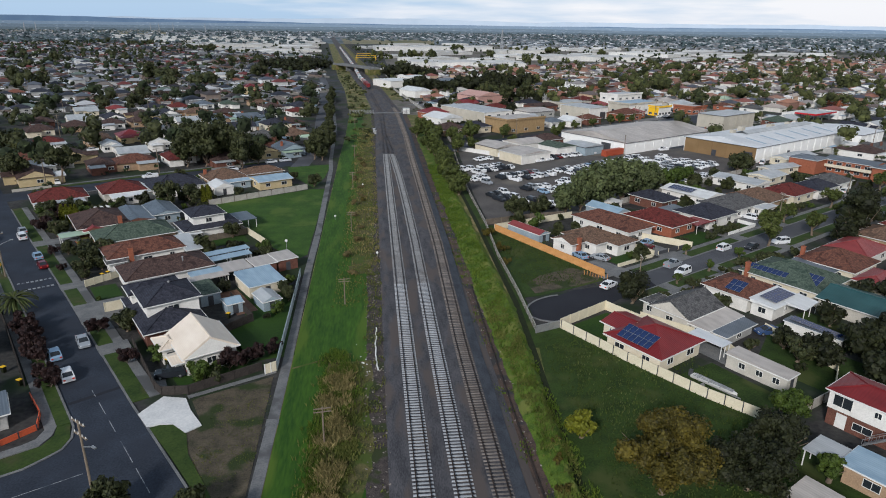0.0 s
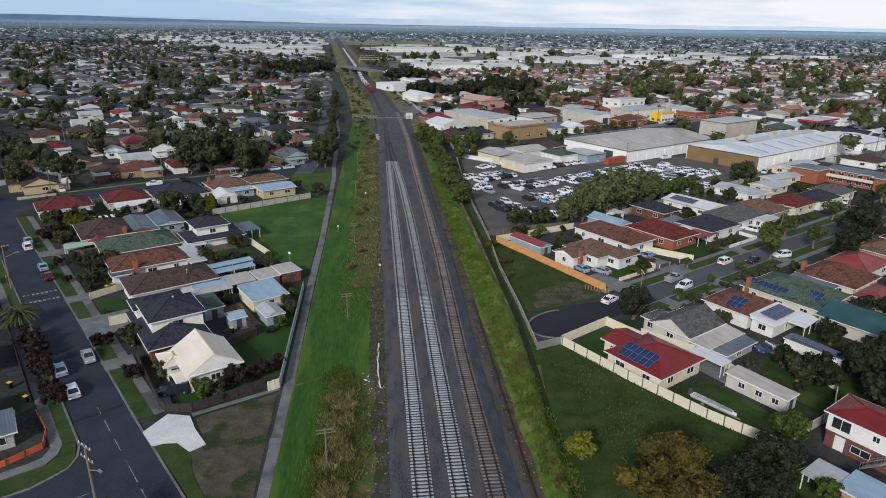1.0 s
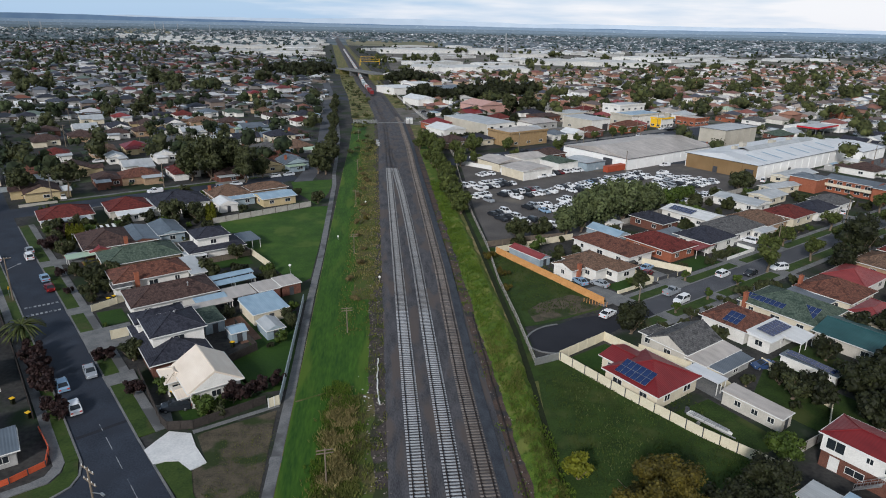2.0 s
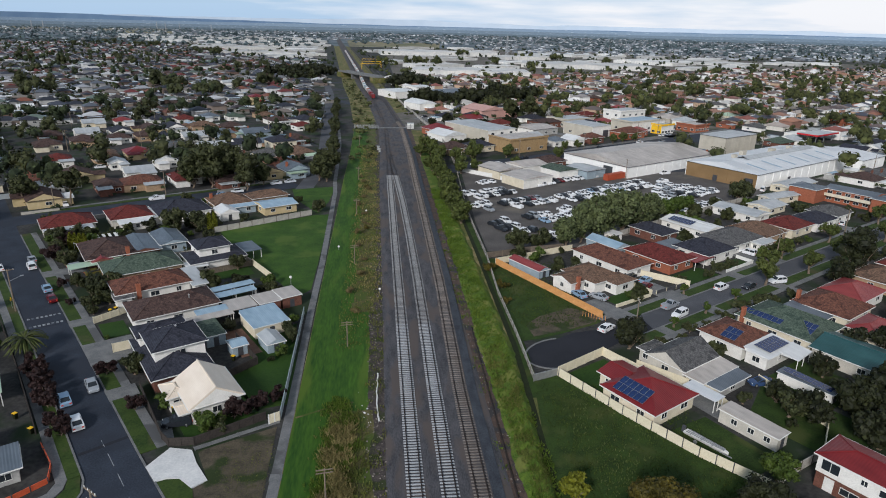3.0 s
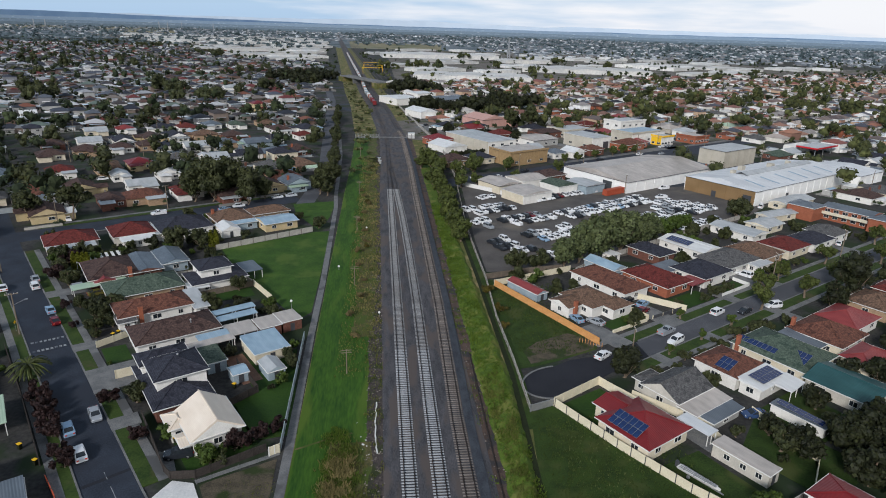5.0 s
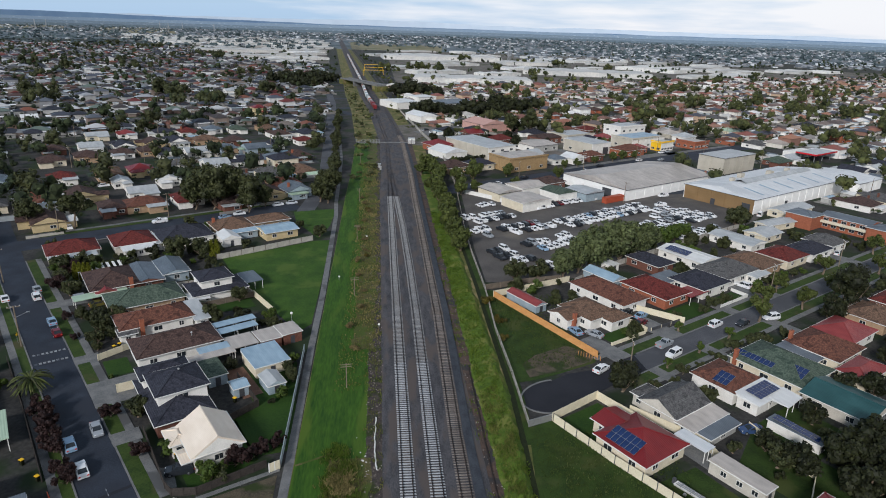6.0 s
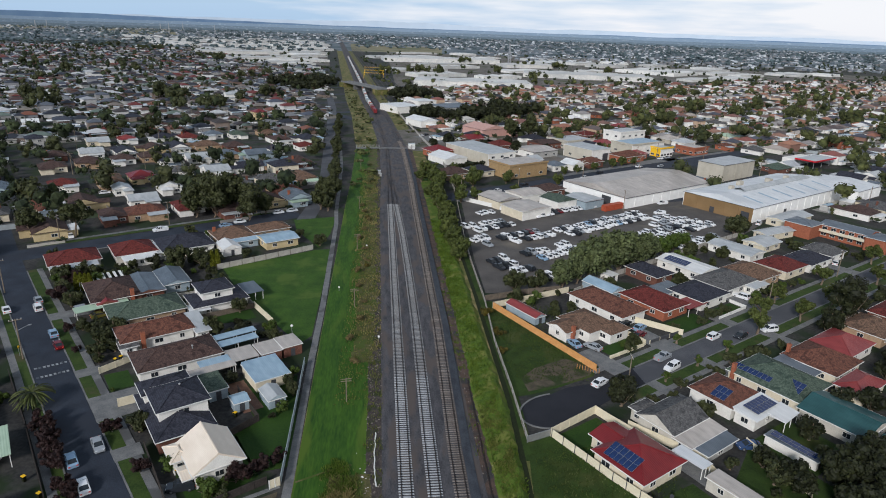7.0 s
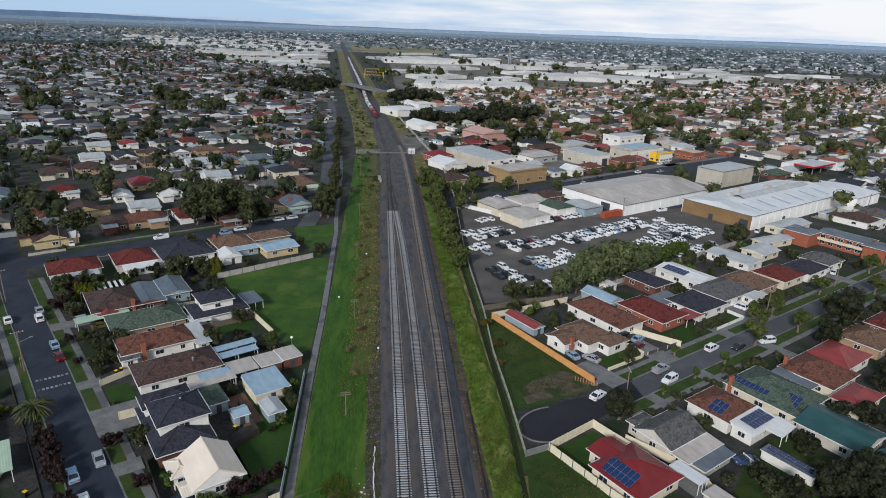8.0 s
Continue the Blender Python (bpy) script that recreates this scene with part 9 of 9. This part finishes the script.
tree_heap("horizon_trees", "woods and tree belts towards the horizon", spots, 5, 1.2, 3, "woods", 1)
# bushes and tall weeds on the railway land further along
spots = []
for _ in range(170):
    y = rr.uniform(285, 760)
    d = rr.uniform(-23, -10.5) if rr.random() < 0.68 else rr.uniform(10.5, 24)
    h = rr.uniform(0.7, 2.6) if rr.random() < 0.85 else rr.uniform(3, 5)
    spots.append((rail_x(y) + d, y, h, h * rr.uniform(0.6, 1.0)))
tree_heap("trackside_bushes", "low bushes and tall weeds on the railway land", spots, 18, 0.7, 22, "warm_leaf", 2)
# dark groves beside the railway and the bridge
spots = []
for cu, cv, su, sv, n in ((327, 750, 42, 16, 70), (363, 578, 26, 14, 44), (342, 419, 34, 5, 60), (289, 436, 12, 10, 26), (302, 700, 20, 14, 18), (372, 450, 10, 12, 14)):
    for _ in range(n):
        x, y = xy(cu + rr.normal() * su * 0.6, cv + rr.normal() * sv * 0.6)
        if not -20 < x - rail_x(y) < 20:
            h = rr.uniform(9, 15)
            spots.append((x, y, h, h * rr.uniform(0.36, 0.5)))
tree_heap("dark_grove", "dark groves of tall trees by the railway", spots, 26, 0.7, 6, "leaf_dark", 7)


# ---- nearer trees, shrubs and weeds ----
def grove(label, name, spots, leaf, seed, group="", **more):
    """A few trees of one kind: two are built, the others are turned copies."""
    made = []
    for k, (x, y, h, r) in enumerate(spots):
        if k < 2:
            made.append((tree(name, label, x, y, h, r, leaf, seed + k, group=group, **more), h))
        else:
            ob, h0 = made[k % 2]
            copy_thing(ob, pose(x, y, 0, 0, 0, 67 * k) @ Matrix.Scale(h / h0, 4))


def uvs(*rows):
    return [(*xy(u, v), h, r) for u, v, h, r in rows]


# big trees in front, right of the railway
tree("tree", "large gum tree with olive-brown crown in the field", 26.8, 56.0, 10.0, 7.6, "leaf_olive", 3, clumps=24, per=860, size=0.15, trunk=0.45, base=0.2)
tree("tree", "dark bushy tree beside the gum tree", 37.0, 55.6, 6.6, 6.2, "leaf_dark", 5, clumps=30, per=360, size=0.16, base=0.06)
tree("tree", "dark bushy tree beside the gum tree", 44.0, 61.0, 6.5, 4.6, "leaf_dark", 6, clumps=22, per=300, size=0.15, base=0.06)
tree("tree", "round yellow-green tree in the field", 20.8, 67.2, 4.4, 2.3, "leaf_lime", 8, clumps=18, per=170, size=0.17, base=0.04)
grove("leafy green garden tree behind the fence", "tree", uvs((77.2, 33.6, 5.4, 3.4), (69.2, 24.6, 3.6, 2.1), (79.6, 35.6, 3.2, 2.0)), "leaf_bright", 12, clumps=22, per=200, size=0.16)
grove("dark garden trees behind the houses", "tree", uvs((97.5, 38.5, 6.0, 4.2), (104, 34, 8.2, 5.2), (111, 33.5, 8.6, 5.4), (117.6, 30, 7.6, 4.8), (99, 29, 7.0, 4.6), (106, 26, 8.0, 5.0), (113, 25, 8.0, 5.0), (121, 23, 8.0, 5.0), (98.5, 44.6, 4.2, 2.6)), "leaf_dark", 20, clumps=20, per=150, size=0.26, base=0.06)
grove("olive green garden trees behind the houses", "tree", uvs((95.6, 41.2, 4.6, 3.0), (108.0, 38.0, 4.8, 3.0), (93.0, 47.6, 2.6, 1.8)), "leaf_gum", 24, clumps=14, per=140, size=0.22, base=0.06)
grove("leafy dark tree at the end of the street", "tree", uvs((92.4, 71.6, 7.6, 3.4), (177.3, 65.2, 15.0, 5.6), (165, 64.0, 8.0, 3.6)), "leaf_dark", 30, clumps=24, per=170, size=0.24, base=0.02)
grove("street tree with olive and orange leaves", "tree", uvs((149.0, 74.2, 7.6, 3.6), (160, 79.6, 6.6, 3.6), (167, 72.0, 7.0, 3.4), (173, 82.4, 6.0, 3.2), (186, 72.5, 7, 3.5), (200, 82, 6.5, 3.2), (216, 72.5, 7, 3.5), (236, 82, 7, 3.5)), "leaf_mid", 34, "street trees", clumps=16, per=130, size=0.24)
grove("small street tree on the verge", "tree", uvs((120.8, 72.8, 3.0, 1.4), (133.2, 74.0 - 1, 3.4, 1.6), (126.4, 82.2, 3.0, 1.4), (108.5, 72.4, 2.6, 1.4)), "leaf_bright", 38, "street trees", clumps=10, per=110, size=0.16)
grove("rounded green shrub in a front garden", "shrub", uvs((109, 69, 2.6, 2.0), (114, 68, 2.2, 1.6), (120, 67.4, 3.4, 2.4), (128, 68.6, 3.6, 2.6), (134, 68, 3.6, 2.8), (138, 67, 3.0, 2.2), (103, 66.4, 2.6, 2.0), (132, 87, 2.4, 1.6), (150, 87, 2.4, 1.5), (176, 86.4, 3, 2), (182, 87, 3, 2), (190, 86.4, 2.6, 1.8), (146, 66, 3, 2), (98.6, 68.4, 2.4, 1.8)), "leaf_gum", 42, clumps=10, per=110, size=0.18, base=0.1, trunk=0.1)
grove("dark leafy tree in a back garden", "tree", uvs((131.0, 46.4, 5, 2.8), (134.6, 42, 6, 3.4), (114, 44, 5, 2.8), (151.6, 45, 6, 3.6), (160, 47, 6, 3.4), (170, 48, 6, 3.4), (180, 46, 7, 3.6), (136, 36, 7, 4), (148, 36, 7, 4), (163, 38, 7, 4)), "leaf_dark", 46, clumps=18, per=140, size=0.26, base=0.05)
grove("bushy green tree beside the path fence", "tree", uvs((82.3, 193.5, 4.6, 2.8), (80.4, 205.6, 3.2, 2.2)), "leaf_gum", 148, clumps=16, per=130, size=0.24, base=0.05)
# the row of big grey-green trees beside the car park
grove("tall grey-green tree beside the car park", "tree", [(49, 170.6, 10, 4.0), (54.5, 173.6, 13, 4.4), (60, 177, 14.4, 4.6), (65.5, 180, 15.0, 4.8), (71, 183.4, 14.6, 4.6), (76, 186, 13.6, 4.4), (81, 189.4, 12.0, 4.2), (86, 193, 9.0, 4.0)], "leaf_silver", 50, "car park trees", clumps=30, per=190, size=0.32, base=0.04)
grove("bright green tree beside the car park", "tree", [(92, 199, 7.0, 4.0), (98, 203, 6.4, 3.8), (104, 207, 6.0, 3.4)], "leaf_bright", 54, "car park trees", clumps=16, per=140, size=0.28, base=0.04)
grove("dark tree at the corner of the car park", "tree", [(34.0, 168.4, 6.6, 4.8), (41.0, 169.6, 6.0, 4.0), (132, 221, 8.0, 6.0), (137, 226, 7, 5)], "leaf_gum", 58, clumps=20, per=150, size=0.28, base=0.04)
# hedge of trees along the right of the railway
spots = [(21.2 + 1.0 * math.sin(k * 1.7) + (k > 20) * 1.0, 194 + 4.3 * k, 6.0 + 1.5 * math.sin(k * 2.3), 3.7) for k in range(29)]
grove("dense green trackside tree", "tree", spots, "leaf_mid", 62, "trackside trees", clumps=18, per=140, size=0.3, base=0.06)
spots = [(-26.2 - 0.05 * max(0, y - 300) + 0.6 * math.sin(y), y, 5.5 + 2 * math.sin(y * 0.7), 2.7) for y in range(252, 520, 8)]
grove("dark tree between the street and the railway", "tree", spots, "leaf_gum", 66, "trackside trees", clumps=14, per=90, size=0.36, base=0.1)
grove("tall dark tree at the street corner", "tree", [(-27, 262, 12, 5), (-29, 254, 9, 4), (-30, 270, 10, 4.4), (-24, 276, 8, 3.4)], "leaf_gum", 68, clumps=20, per=140, size=0.36, base=0.1)
grove("leafy green street tree beside the main street", "tree", uvs((168, 215.6, 6, 3.2), (180.8, 234.4, 8.6, 4.4), (192, 216, 5, 2.8), (221.6, 218.0, 6.4, 3.6), (160, 216, 8, 4.2), (172, 235, 8, 4), (201.3, 233.6, 5.2, 3.2), (205.4, 236.6, 6, 3.4), (152, 226, 8, 4), (242, 233.4, 5, 2.8), (252, 234, 4.6, 2.6), (266, 234, 5, 3), (281, 234, 6, 3.2), (290, 234.6, 6, 3.4), (300, 234, 5, 2.8), (172, 247, 7, 4), (190, 244, 8, 4.2), (176, 268, 8, 4), (166, 256, 7, 3.6), (195, 268, 5, 3)), "leaf_mid", 116, "street trees", clumps=16, per=110, size=0.34, base=0.1)
grove("dense dark tree between works buildings", "tree", uvs((258.9, 291.5, 9.5, 4.6), (243, 300, 6, 3.2), (250, 312, 7, 3.8), (274, 316, 7, 3.6), (230, 318, 7, 4), (284, 290, 5, 3), (318, 276, 6, 3), (306, 318, 8, 4), (340, 326, 8, 4), (368, 268, 6, 3), (298, 338, 6, 3.2), (240, 336, 8, 4), (224, 330, 7, 4)), "leaf_dark", 126, clumps=16, per=110, size=0.34, base=0.05)
grove("tall open gum tree beside the works", "tree", uvs((288.4, 330.0, 16.5, 6.2), (299.4, 322.6, 18.0, 6.6), (352, 300.6, 13, 5.0), (380, 288, 13, 5)), "leaf_gum", 130, clumps=22, per=120, size=0.4, base=0.2)
grove("rounded hedge bush behind the works hall", "shrub", uvs(*[(198.4 + 2.6 * k, 274.4 + 0.6 * math.sin(k * 2.0), 2.6, 2.0) for k in range(9)]), "leaf_dark", 134, clumps=9, per=70, size=0.26, limbs=0)
# left of the railway
grove("tall dark gum tree in a cluster", "tree", uvs((56, 247, 15, 6), (62, 244, 18, 7), (69, 247, 18, 7), (75, 241, 14, 6), (64, 256, 17, 7), (72, 233.5, 13, 6), (80, 238, 10, 4.6)), "leaf_gum", 70, clumps=24, per=150, size=0.42, base=0.06)
grove("wide gum tree with a pale bare trunk", "tree", uvs((14.7, 243.0, 12.5, 9.0), (-22, 232, 12, 8), (-30, 246, 13, 9), (2.5, 250, 10, 6), (-40, 215, 12, 8)), "leaf_gum", 74, clumps=22, per=160, size=0.36, base=0.4)
grove("dark leafy back yard tree", "tree", uvs((36.4, 194.6, 8.2, 4.4), (43.0, 192.6, 6.4, 3.4), (42.0, 155.0, 4.6, 3.0), (6.4, 198, 5, 2.6), (5.6, 190, 5, 2.6), (38.4, 114.2, 3, 1.6), (37.8, 110.8, 3.4, 1.9), (43.4, 135.4, 3.6, 2.2)), "leaf_gum", 78, clumps=16, per=150, size=0.26, base=0.06)
grove("dark leafy front garden tree", "tree", uvs((8.0, 149.6, 3.8, 2.3), (9.6, 154.0, 4.8, 2.8), (13.0, 158.0, 4.8, 2.8), (10.4, 160.4, 4.0, 2.4), (7.6, 145.8, 2.4, 1.5), (9.6, 114.6, 4.2, 1.9), (6.4, 204, 5, 3), (11.4, 149.4, 3.4, 2.0), (6.6, 181.0, 4.6, 2.4), (7.0, 164.6, 3.4, 2.0)), "leaf_gum", 82, clumps=16, per=150, size=0.22, base=0.04)
grove("bushy bright green garden tree", "tree", uvs((15.4, 90.6, 4.0, 2.9), (12.4, 119.6, 2.6, 1.2), (44.6, 140.4, 3.2, 2.2)), "leaf_bright", 86, clumps=16, per=150, size=0.2, base=0.04)
grove("dark plum-leaved shrub beside the street", "shrub", uvs((19.6, 91.4, 3.6, 2.8), (22.4, 91.6, 3.0, 2.3), (25.2, 92.2, 2.8, 2.2), (27.8, 93.0, 2.4, 2.0), (7.4, 102.6, 2.8, 1.9), (5.4, 117.2, 3.0, 2.0), (3.9, 165.6, 2.4, 1.5), (4.1, 187.6, 4.2, 2.5), (4.2, 153.4, 1.8, 1.0), (-4.9, 126.0, 3.4, 1.6), (-4.7, 123.0, 3.4, 1.6), (-4.4, 120.0, 3.2, 1.6), (-4.2, 117.0, 3.2, 1.6), (-4.1, 114.2, 3.0, 1.5), (-3.9, 111.0, 3.2, 1.6), (-3.5, 104.0, 3.2, 1.5), (-3.4, 101.4, 2.8, 1.4), (9.0, 196.6, 5, 3)), "leaf_red", 90, clumps=14, per=140, size=0.2, base=0.1, trunk=0.12)
grove("low leafy shrub in a garden", "shrub", uvs((9.4, 117.4, 1.8, 1.1), (27.4, 92.8, 1.6, 1.1), (40.9, 117.6, 2.6, 1.4), (-11, 138, 3, 2), (-12.4, 146, 3, 2.2), (-12, 160, 4, 2.4), (-13, 176, 4, 2.6), (7.9, 131.6, 1.0, 0.7)), "leaf_bright", 94, clumps=10, per=110, size=0.17, base=0.1, trunk=0.1)
grove("leafy tree at the corner of the street", "tree", [(-35.0, 58.6, 4.6, 2.4), (-26.4, 57.0, 4.2, 2.6), (-22.8, 55.6, 3.6, 2.2)], "leaf_gum", 98, clumps=16, per=170, size=0.2, base=0.04)
palm("thick palm tree on the verge", *xy(-5.4, 134.0), 3.0, 3.9)
for k, (u, v) in enumerate(((9.2, 192.4), (10.2, 191.4), (11.2, 190.6), (12.2, 190.0))):
    conifer("narrow yellow-green garden conifer", *xy(u, v), 5.2, 0.8, "leaf_lime", k)
for k, (u, v) in enumerate(((45.6, 190.6), (47.0, 190.2))):
    conifer("narrow yellow-green garden conifer", *xy(u, v), 6.0, 0.8, "leaf_lime", 9 + k)


def tufts(name, label, count, place, height, material, seed, wide=0.10, lift=None):
    """Grass and weeds: thin bent blades in tufts."""
    r = np.random.default_rng(seed)
    vs, fs = [], []
    for i in range(count):
        x, y = place(r)
        z = lift(x, y) - 0.1 if lift else 0.0
        for b in range(4):
            a = r.uniform(0, 2 * math.pi)
            h = height * r.uniform(0.5, 1.3)
            lean = r.uniform(0.1, 0.6) * h
            c, s = math.cos(a), math.sin(a)
            n = len(vs)
            vs += [(x - s * wide, y + c * wide, z), (x + s * wide, y - c * wide, z), (x + c * lean * 0.4 + s * wide * 0.7, y + s * lean * 0.4 - c * wide * 0.7, z + h * 0.65), (x + c * lean, y + s * lean, z + h), (x + c * lean * 0.4 - s * wide * 0.7, y + s * lean * 0.4 + c * wide * 0.7, z + h * 0.65)]
            fs.append((n, n + 1, n + 2, n + 3, n + 4))
    me = bpy.data.meshes.new(name)
    me.from_pydata(vs, [], fs)
    me.materials.append(M[material])
    return tagged(new(name, me), label, "grass", kind="stuff")


def clumped(x0, x1, y0, y1, n, spread, seed):
    """Places gathered round n random middles of a stretch of ground."""
    c = np.random.default_rng(seed).uniform((x0, y0), (x1, y1), (n, 2))

    def place(r):
        p = c[r.integers(0, n)] + r.normal(size=2) * spread
        while not (x0 < p[0] < x1 and y0 < p[1] < y1):
            p = c[r.integers(0, n)] + r.normal(size=2) * spread
        return p[0], p[1]
    return place


def thicket(x0, x1, y0, y1, n, spread, seed):
    """Places in an overgrown stretch with a wandering, loose outline."""
    r0 = np.random.default_rng(seed)
    c = []
    for _ in range(n):
        y = r0.uniform(y0, y1)
        shift = 1.3 * noise.noise(Vector((y * 0.13, seed, 0))) - (90 - y) * 0.035
        c.append((r0.uniform(x0, x1) + shift, y))

    def place(r):
        q = c[r.integers(0, n)]
        return q[0] + r.normal() * spread, q[1] + r.normal() * spread * 1.3
    return place


def bank_height(x, y):
    """Rough height of the bank's crest at x, for what grows on it."""
    fade = 1.0 if y < 190 else max(0.25, 1 - (y - 190) / 60)
    q = (x - 14.4) / (min(21.4, 18.9 + (y - 74) * 0.075) - 14.4)
    return max(0.0, min(1.0, q / 0.65) - max(0.0, (q - 0.72) / 0.2)) * 0.85 * fade


tufts("tall_weeds", "tall green weeds on the bank beside the fence", 7000, clumped(14.8, 19.8, 40, 240, 600, 0.8, 4), 0.55, "weed", 1, 0.07, bank_height)
tufts("dry_grass", "dry seed heads on the weedy bank", 1500, clumped(14.8, 18.6, 40, 110, 60, 0.8, 14), 0.7, "weedblade", 21, 0.045, bank_height)
tufts("tall_weeds", "tall green weeds in clumps beside the dirt", 3600, thicket(-13.4, -8.4, 42, 90, 110, 1.0, 3), 0.55, "weedblade", 2, 0.05)
tufts("tall_weeds", "low green weeds at the edge of the mown grass", 2600, thicket(-14.0, -9.4, 50, 93, 60, 0.7, 23), 0.6, "weed", 22, 0.06)
tufts("dry_grass", "clumps of tall dry straw-coloured grass", 1700, thicket(-12.4, -9.6, 56, 88, 24, 0.55, 5), 1.0, "straw", 3, 0.03)
tufts("dry_grass", "dry grass tufts beside the pole line", 2200, clumped(-13.0, -4.6, 125, 330, 130, 1.6, 6), 0.45, "straw", 4, 0.07)
tufts("tall_weeds", "green weeds beside the pole line", 3600, clumped(-14.0, -5.0, 110, 330, 260, 2.4, 8), 0.32, "weedblade", 5, 0.09)
tufts("tall_weeds", "weeds growing in the dark dirt", 900, clumped(-8.0, -4.4, 45, 200, 110, 0.5, 15), 0.35, "weedblade", 24, 0.06)
tufts("tall_weeds", "weeds growing through rusty rubble", 700, clumped(11.6, 15.0, 45, 200, 90, 0.5, 9), 0.35, "weed", 6, 0.07)
tufts("field_grass", "rough grass tufts in the field", 5200, clumped(21.6, 46, 50, 96, 300, 2.4, 10), 0.26, "fieldblade", 7, 0.07)
tufts("field_grass", "low dry grass on the bare lot", 900, clumped(-28.5, -21.0, 62, 82, 60, 1.2, 44), 0.14, "weedblade", 45, 0.05)
tufts("field_grass", "pale seed heads in the field", 220, clumped(25, 38, 64, 90, 22, 2.4, 12), 0.45, "seedhead", 8, 0.025)
tufts("field_grass", "rough grass tufts in the vacant lot", 1800, clumped(24, 42, 118, 158, 150, 2.2, 16), 0.28, "fieldblade", 25, 0.09)


def stones(name, label, count, x0, x1, y0, y1, size, material, seed):
    """Loose stones and lumps, each an uneven low block."""
    r = np.random.default_rng(seed)
    vs, fs = [], []
    for k in range(count):
        c = np.array((r.uniform(x0, x1), r.uniform(y0, y1), 0.04))
        fs += (ICO_F + len(vs)).tolist()
        vs += (c + ICO_V * r.uniform(0.5, 1.4, (12, 1)) * size * r.uniform(0.4, 1.3) * np.array((1, 1, 0.5))).tolist()
    me = bpy.data.meshes.new(name)
    me.from_pydata(vs, [], fs)
    me.materials.append(M[material])
    return tagged(new(name, me), label, "stones", kind="stuff")


M["stone"] = surface("loose_stone", lin(78, 72, 68), lin(150, 142, 134), 0.6, 0.9, island=0.4, bump=0.3, place="World")
stones("loose_stones", "loose stones and clods on the dark dirt", 650, -7.6, -4.2, 48, 230, 0.16, "stone", 3)
stones("loose_stones", "loose brown stones beside the disused rail", 420, 11.6, 15.2, 48, 200, 0.15, "stone", 4)
stones("loose_stones", "pale rubbish and stones on the grass strip", 9, -9.5, -6.6, 86, 96, 0.16, "newconcrete", 6)
tree_heap("dry_thicket", "brown dry thicket of shrubs along the pole line", [(-10.6 + 1.6 * math.sin(y * 1.3), y, 1.6 + 0.7 * math.sin(y * 2.1), 1.3) for y in range(128, 262, 11)], 70, 0.5, 19, "leaf_dry", 3)
grove("low olive bush beside the railway", "shrub", [(16.4, 62, 1.6, 1.4), (15.6, 57, 1.5, 1.4), (17.0, 66, 1.4, 1.2), (24.6, 140, 2.4, 1.6), (24.0, 131, 2, 1.4), (23.4, 152, 2.6, 1.6), (-9, 188, 1.6, 1.3), (-9.6, 240, 1.8, 1.4)], "leaf_olive", 110, clumps=10, per=110, size=0.16, base=0.08, trunk=0.06)


# hedges, shrubs and small trees that fill the gardens
def gardens(u0, u1, v0, v1, count, seed, limit):
    r = random.Random(seed)
    spots = []
    while len(spots) < count:
        u, v = r.uniform(u0, u1), r.uniform(v0, v1)
        x, y = xy(u, v)
        if any(abs(u - a) < w + 0.9 and abs(v - b) < d + 0.9 for a, b, w, d in BUILT) or not limit(u, v, x, y):
            continue
        h = r.choice((1.4, 1.8, 2.2, 2.6, 3.2, 4.2, 5.2))
        spots.append((x, y, h, h * r.uniform(0.45, 0.65)))
    return spots


def left_yard(u, v, x, y):
    street = 11.6 - (v - 90) * 0.05
    return u > street and x < -22.5 and not (46 < u and 143 < v < 190) and not 224 < v < 242 and not (u < 27 and v < 88) and not (u > 45 and v < 150) and not (27 < u < 45 and 149 < v < 157) and not (22 < u < 31 and 90 < v < 118) and not (u < 14 and 118 < v < 146)


def right_yard(u, v, x, y):
    return not 69 < v < 85 and u > 76 and not (u < 103 and v > 84) and not (v > 84 and 100 < u < 107 and v < 96) and not (75 < u < 85 and 63 < v < 72) and not (121 < u < 126 and v < 97 and v > 85) and not (88 < u < 105 and 45 < v < 56) and not (108 < u < 119 and 38 < v < 48) and not (76 < u < 84 and 34 < v < 51)


for number, (leaf, spots) in enumerate((
        ("leaf_gum", gardens(4, 60, 88, 224, 46, 1, left_yard)), ("leaf_dark", gardens(4, 60, 88, 224, 34, 2, left_yard)), ("leaf_bright", gardens(4, 60, 100, 224, 14, 3, left_yard)),
        ("leaf_dark", gardens(88, 230, 18, 69, 60, 4, right_yard)), ("leaf_gum", gardens(88, 230, 18, 69, 30, 5, right_yard)), ("leaf_gum", gardens(104, 240, 85, 124, 46, 6, right_yard)), ("leaf_bright", gardens(104, 240, 85, 122, 16, 7, right_yard)))):
    grove({"leaf_gum": "green leafy shrub in a back garden", "leaf_dark": "dark green shrub beside a fence", "leaf_bright": "bright green bush in a garden"}[leaf], "shrub", spots, leaf, 200 + 4 * number, clumps=9, per=62, size=0.23, limbs=0)
tree_heap("garden_bushes", "dark bushes in the gardens west of the street", gardens(-60, -9, 92, 222, 76, 8, lambda u, v, x, y: u < -9.6 - (v - 90) * 0.055), 60, 0.5, 18, "leaf_gum", 3)
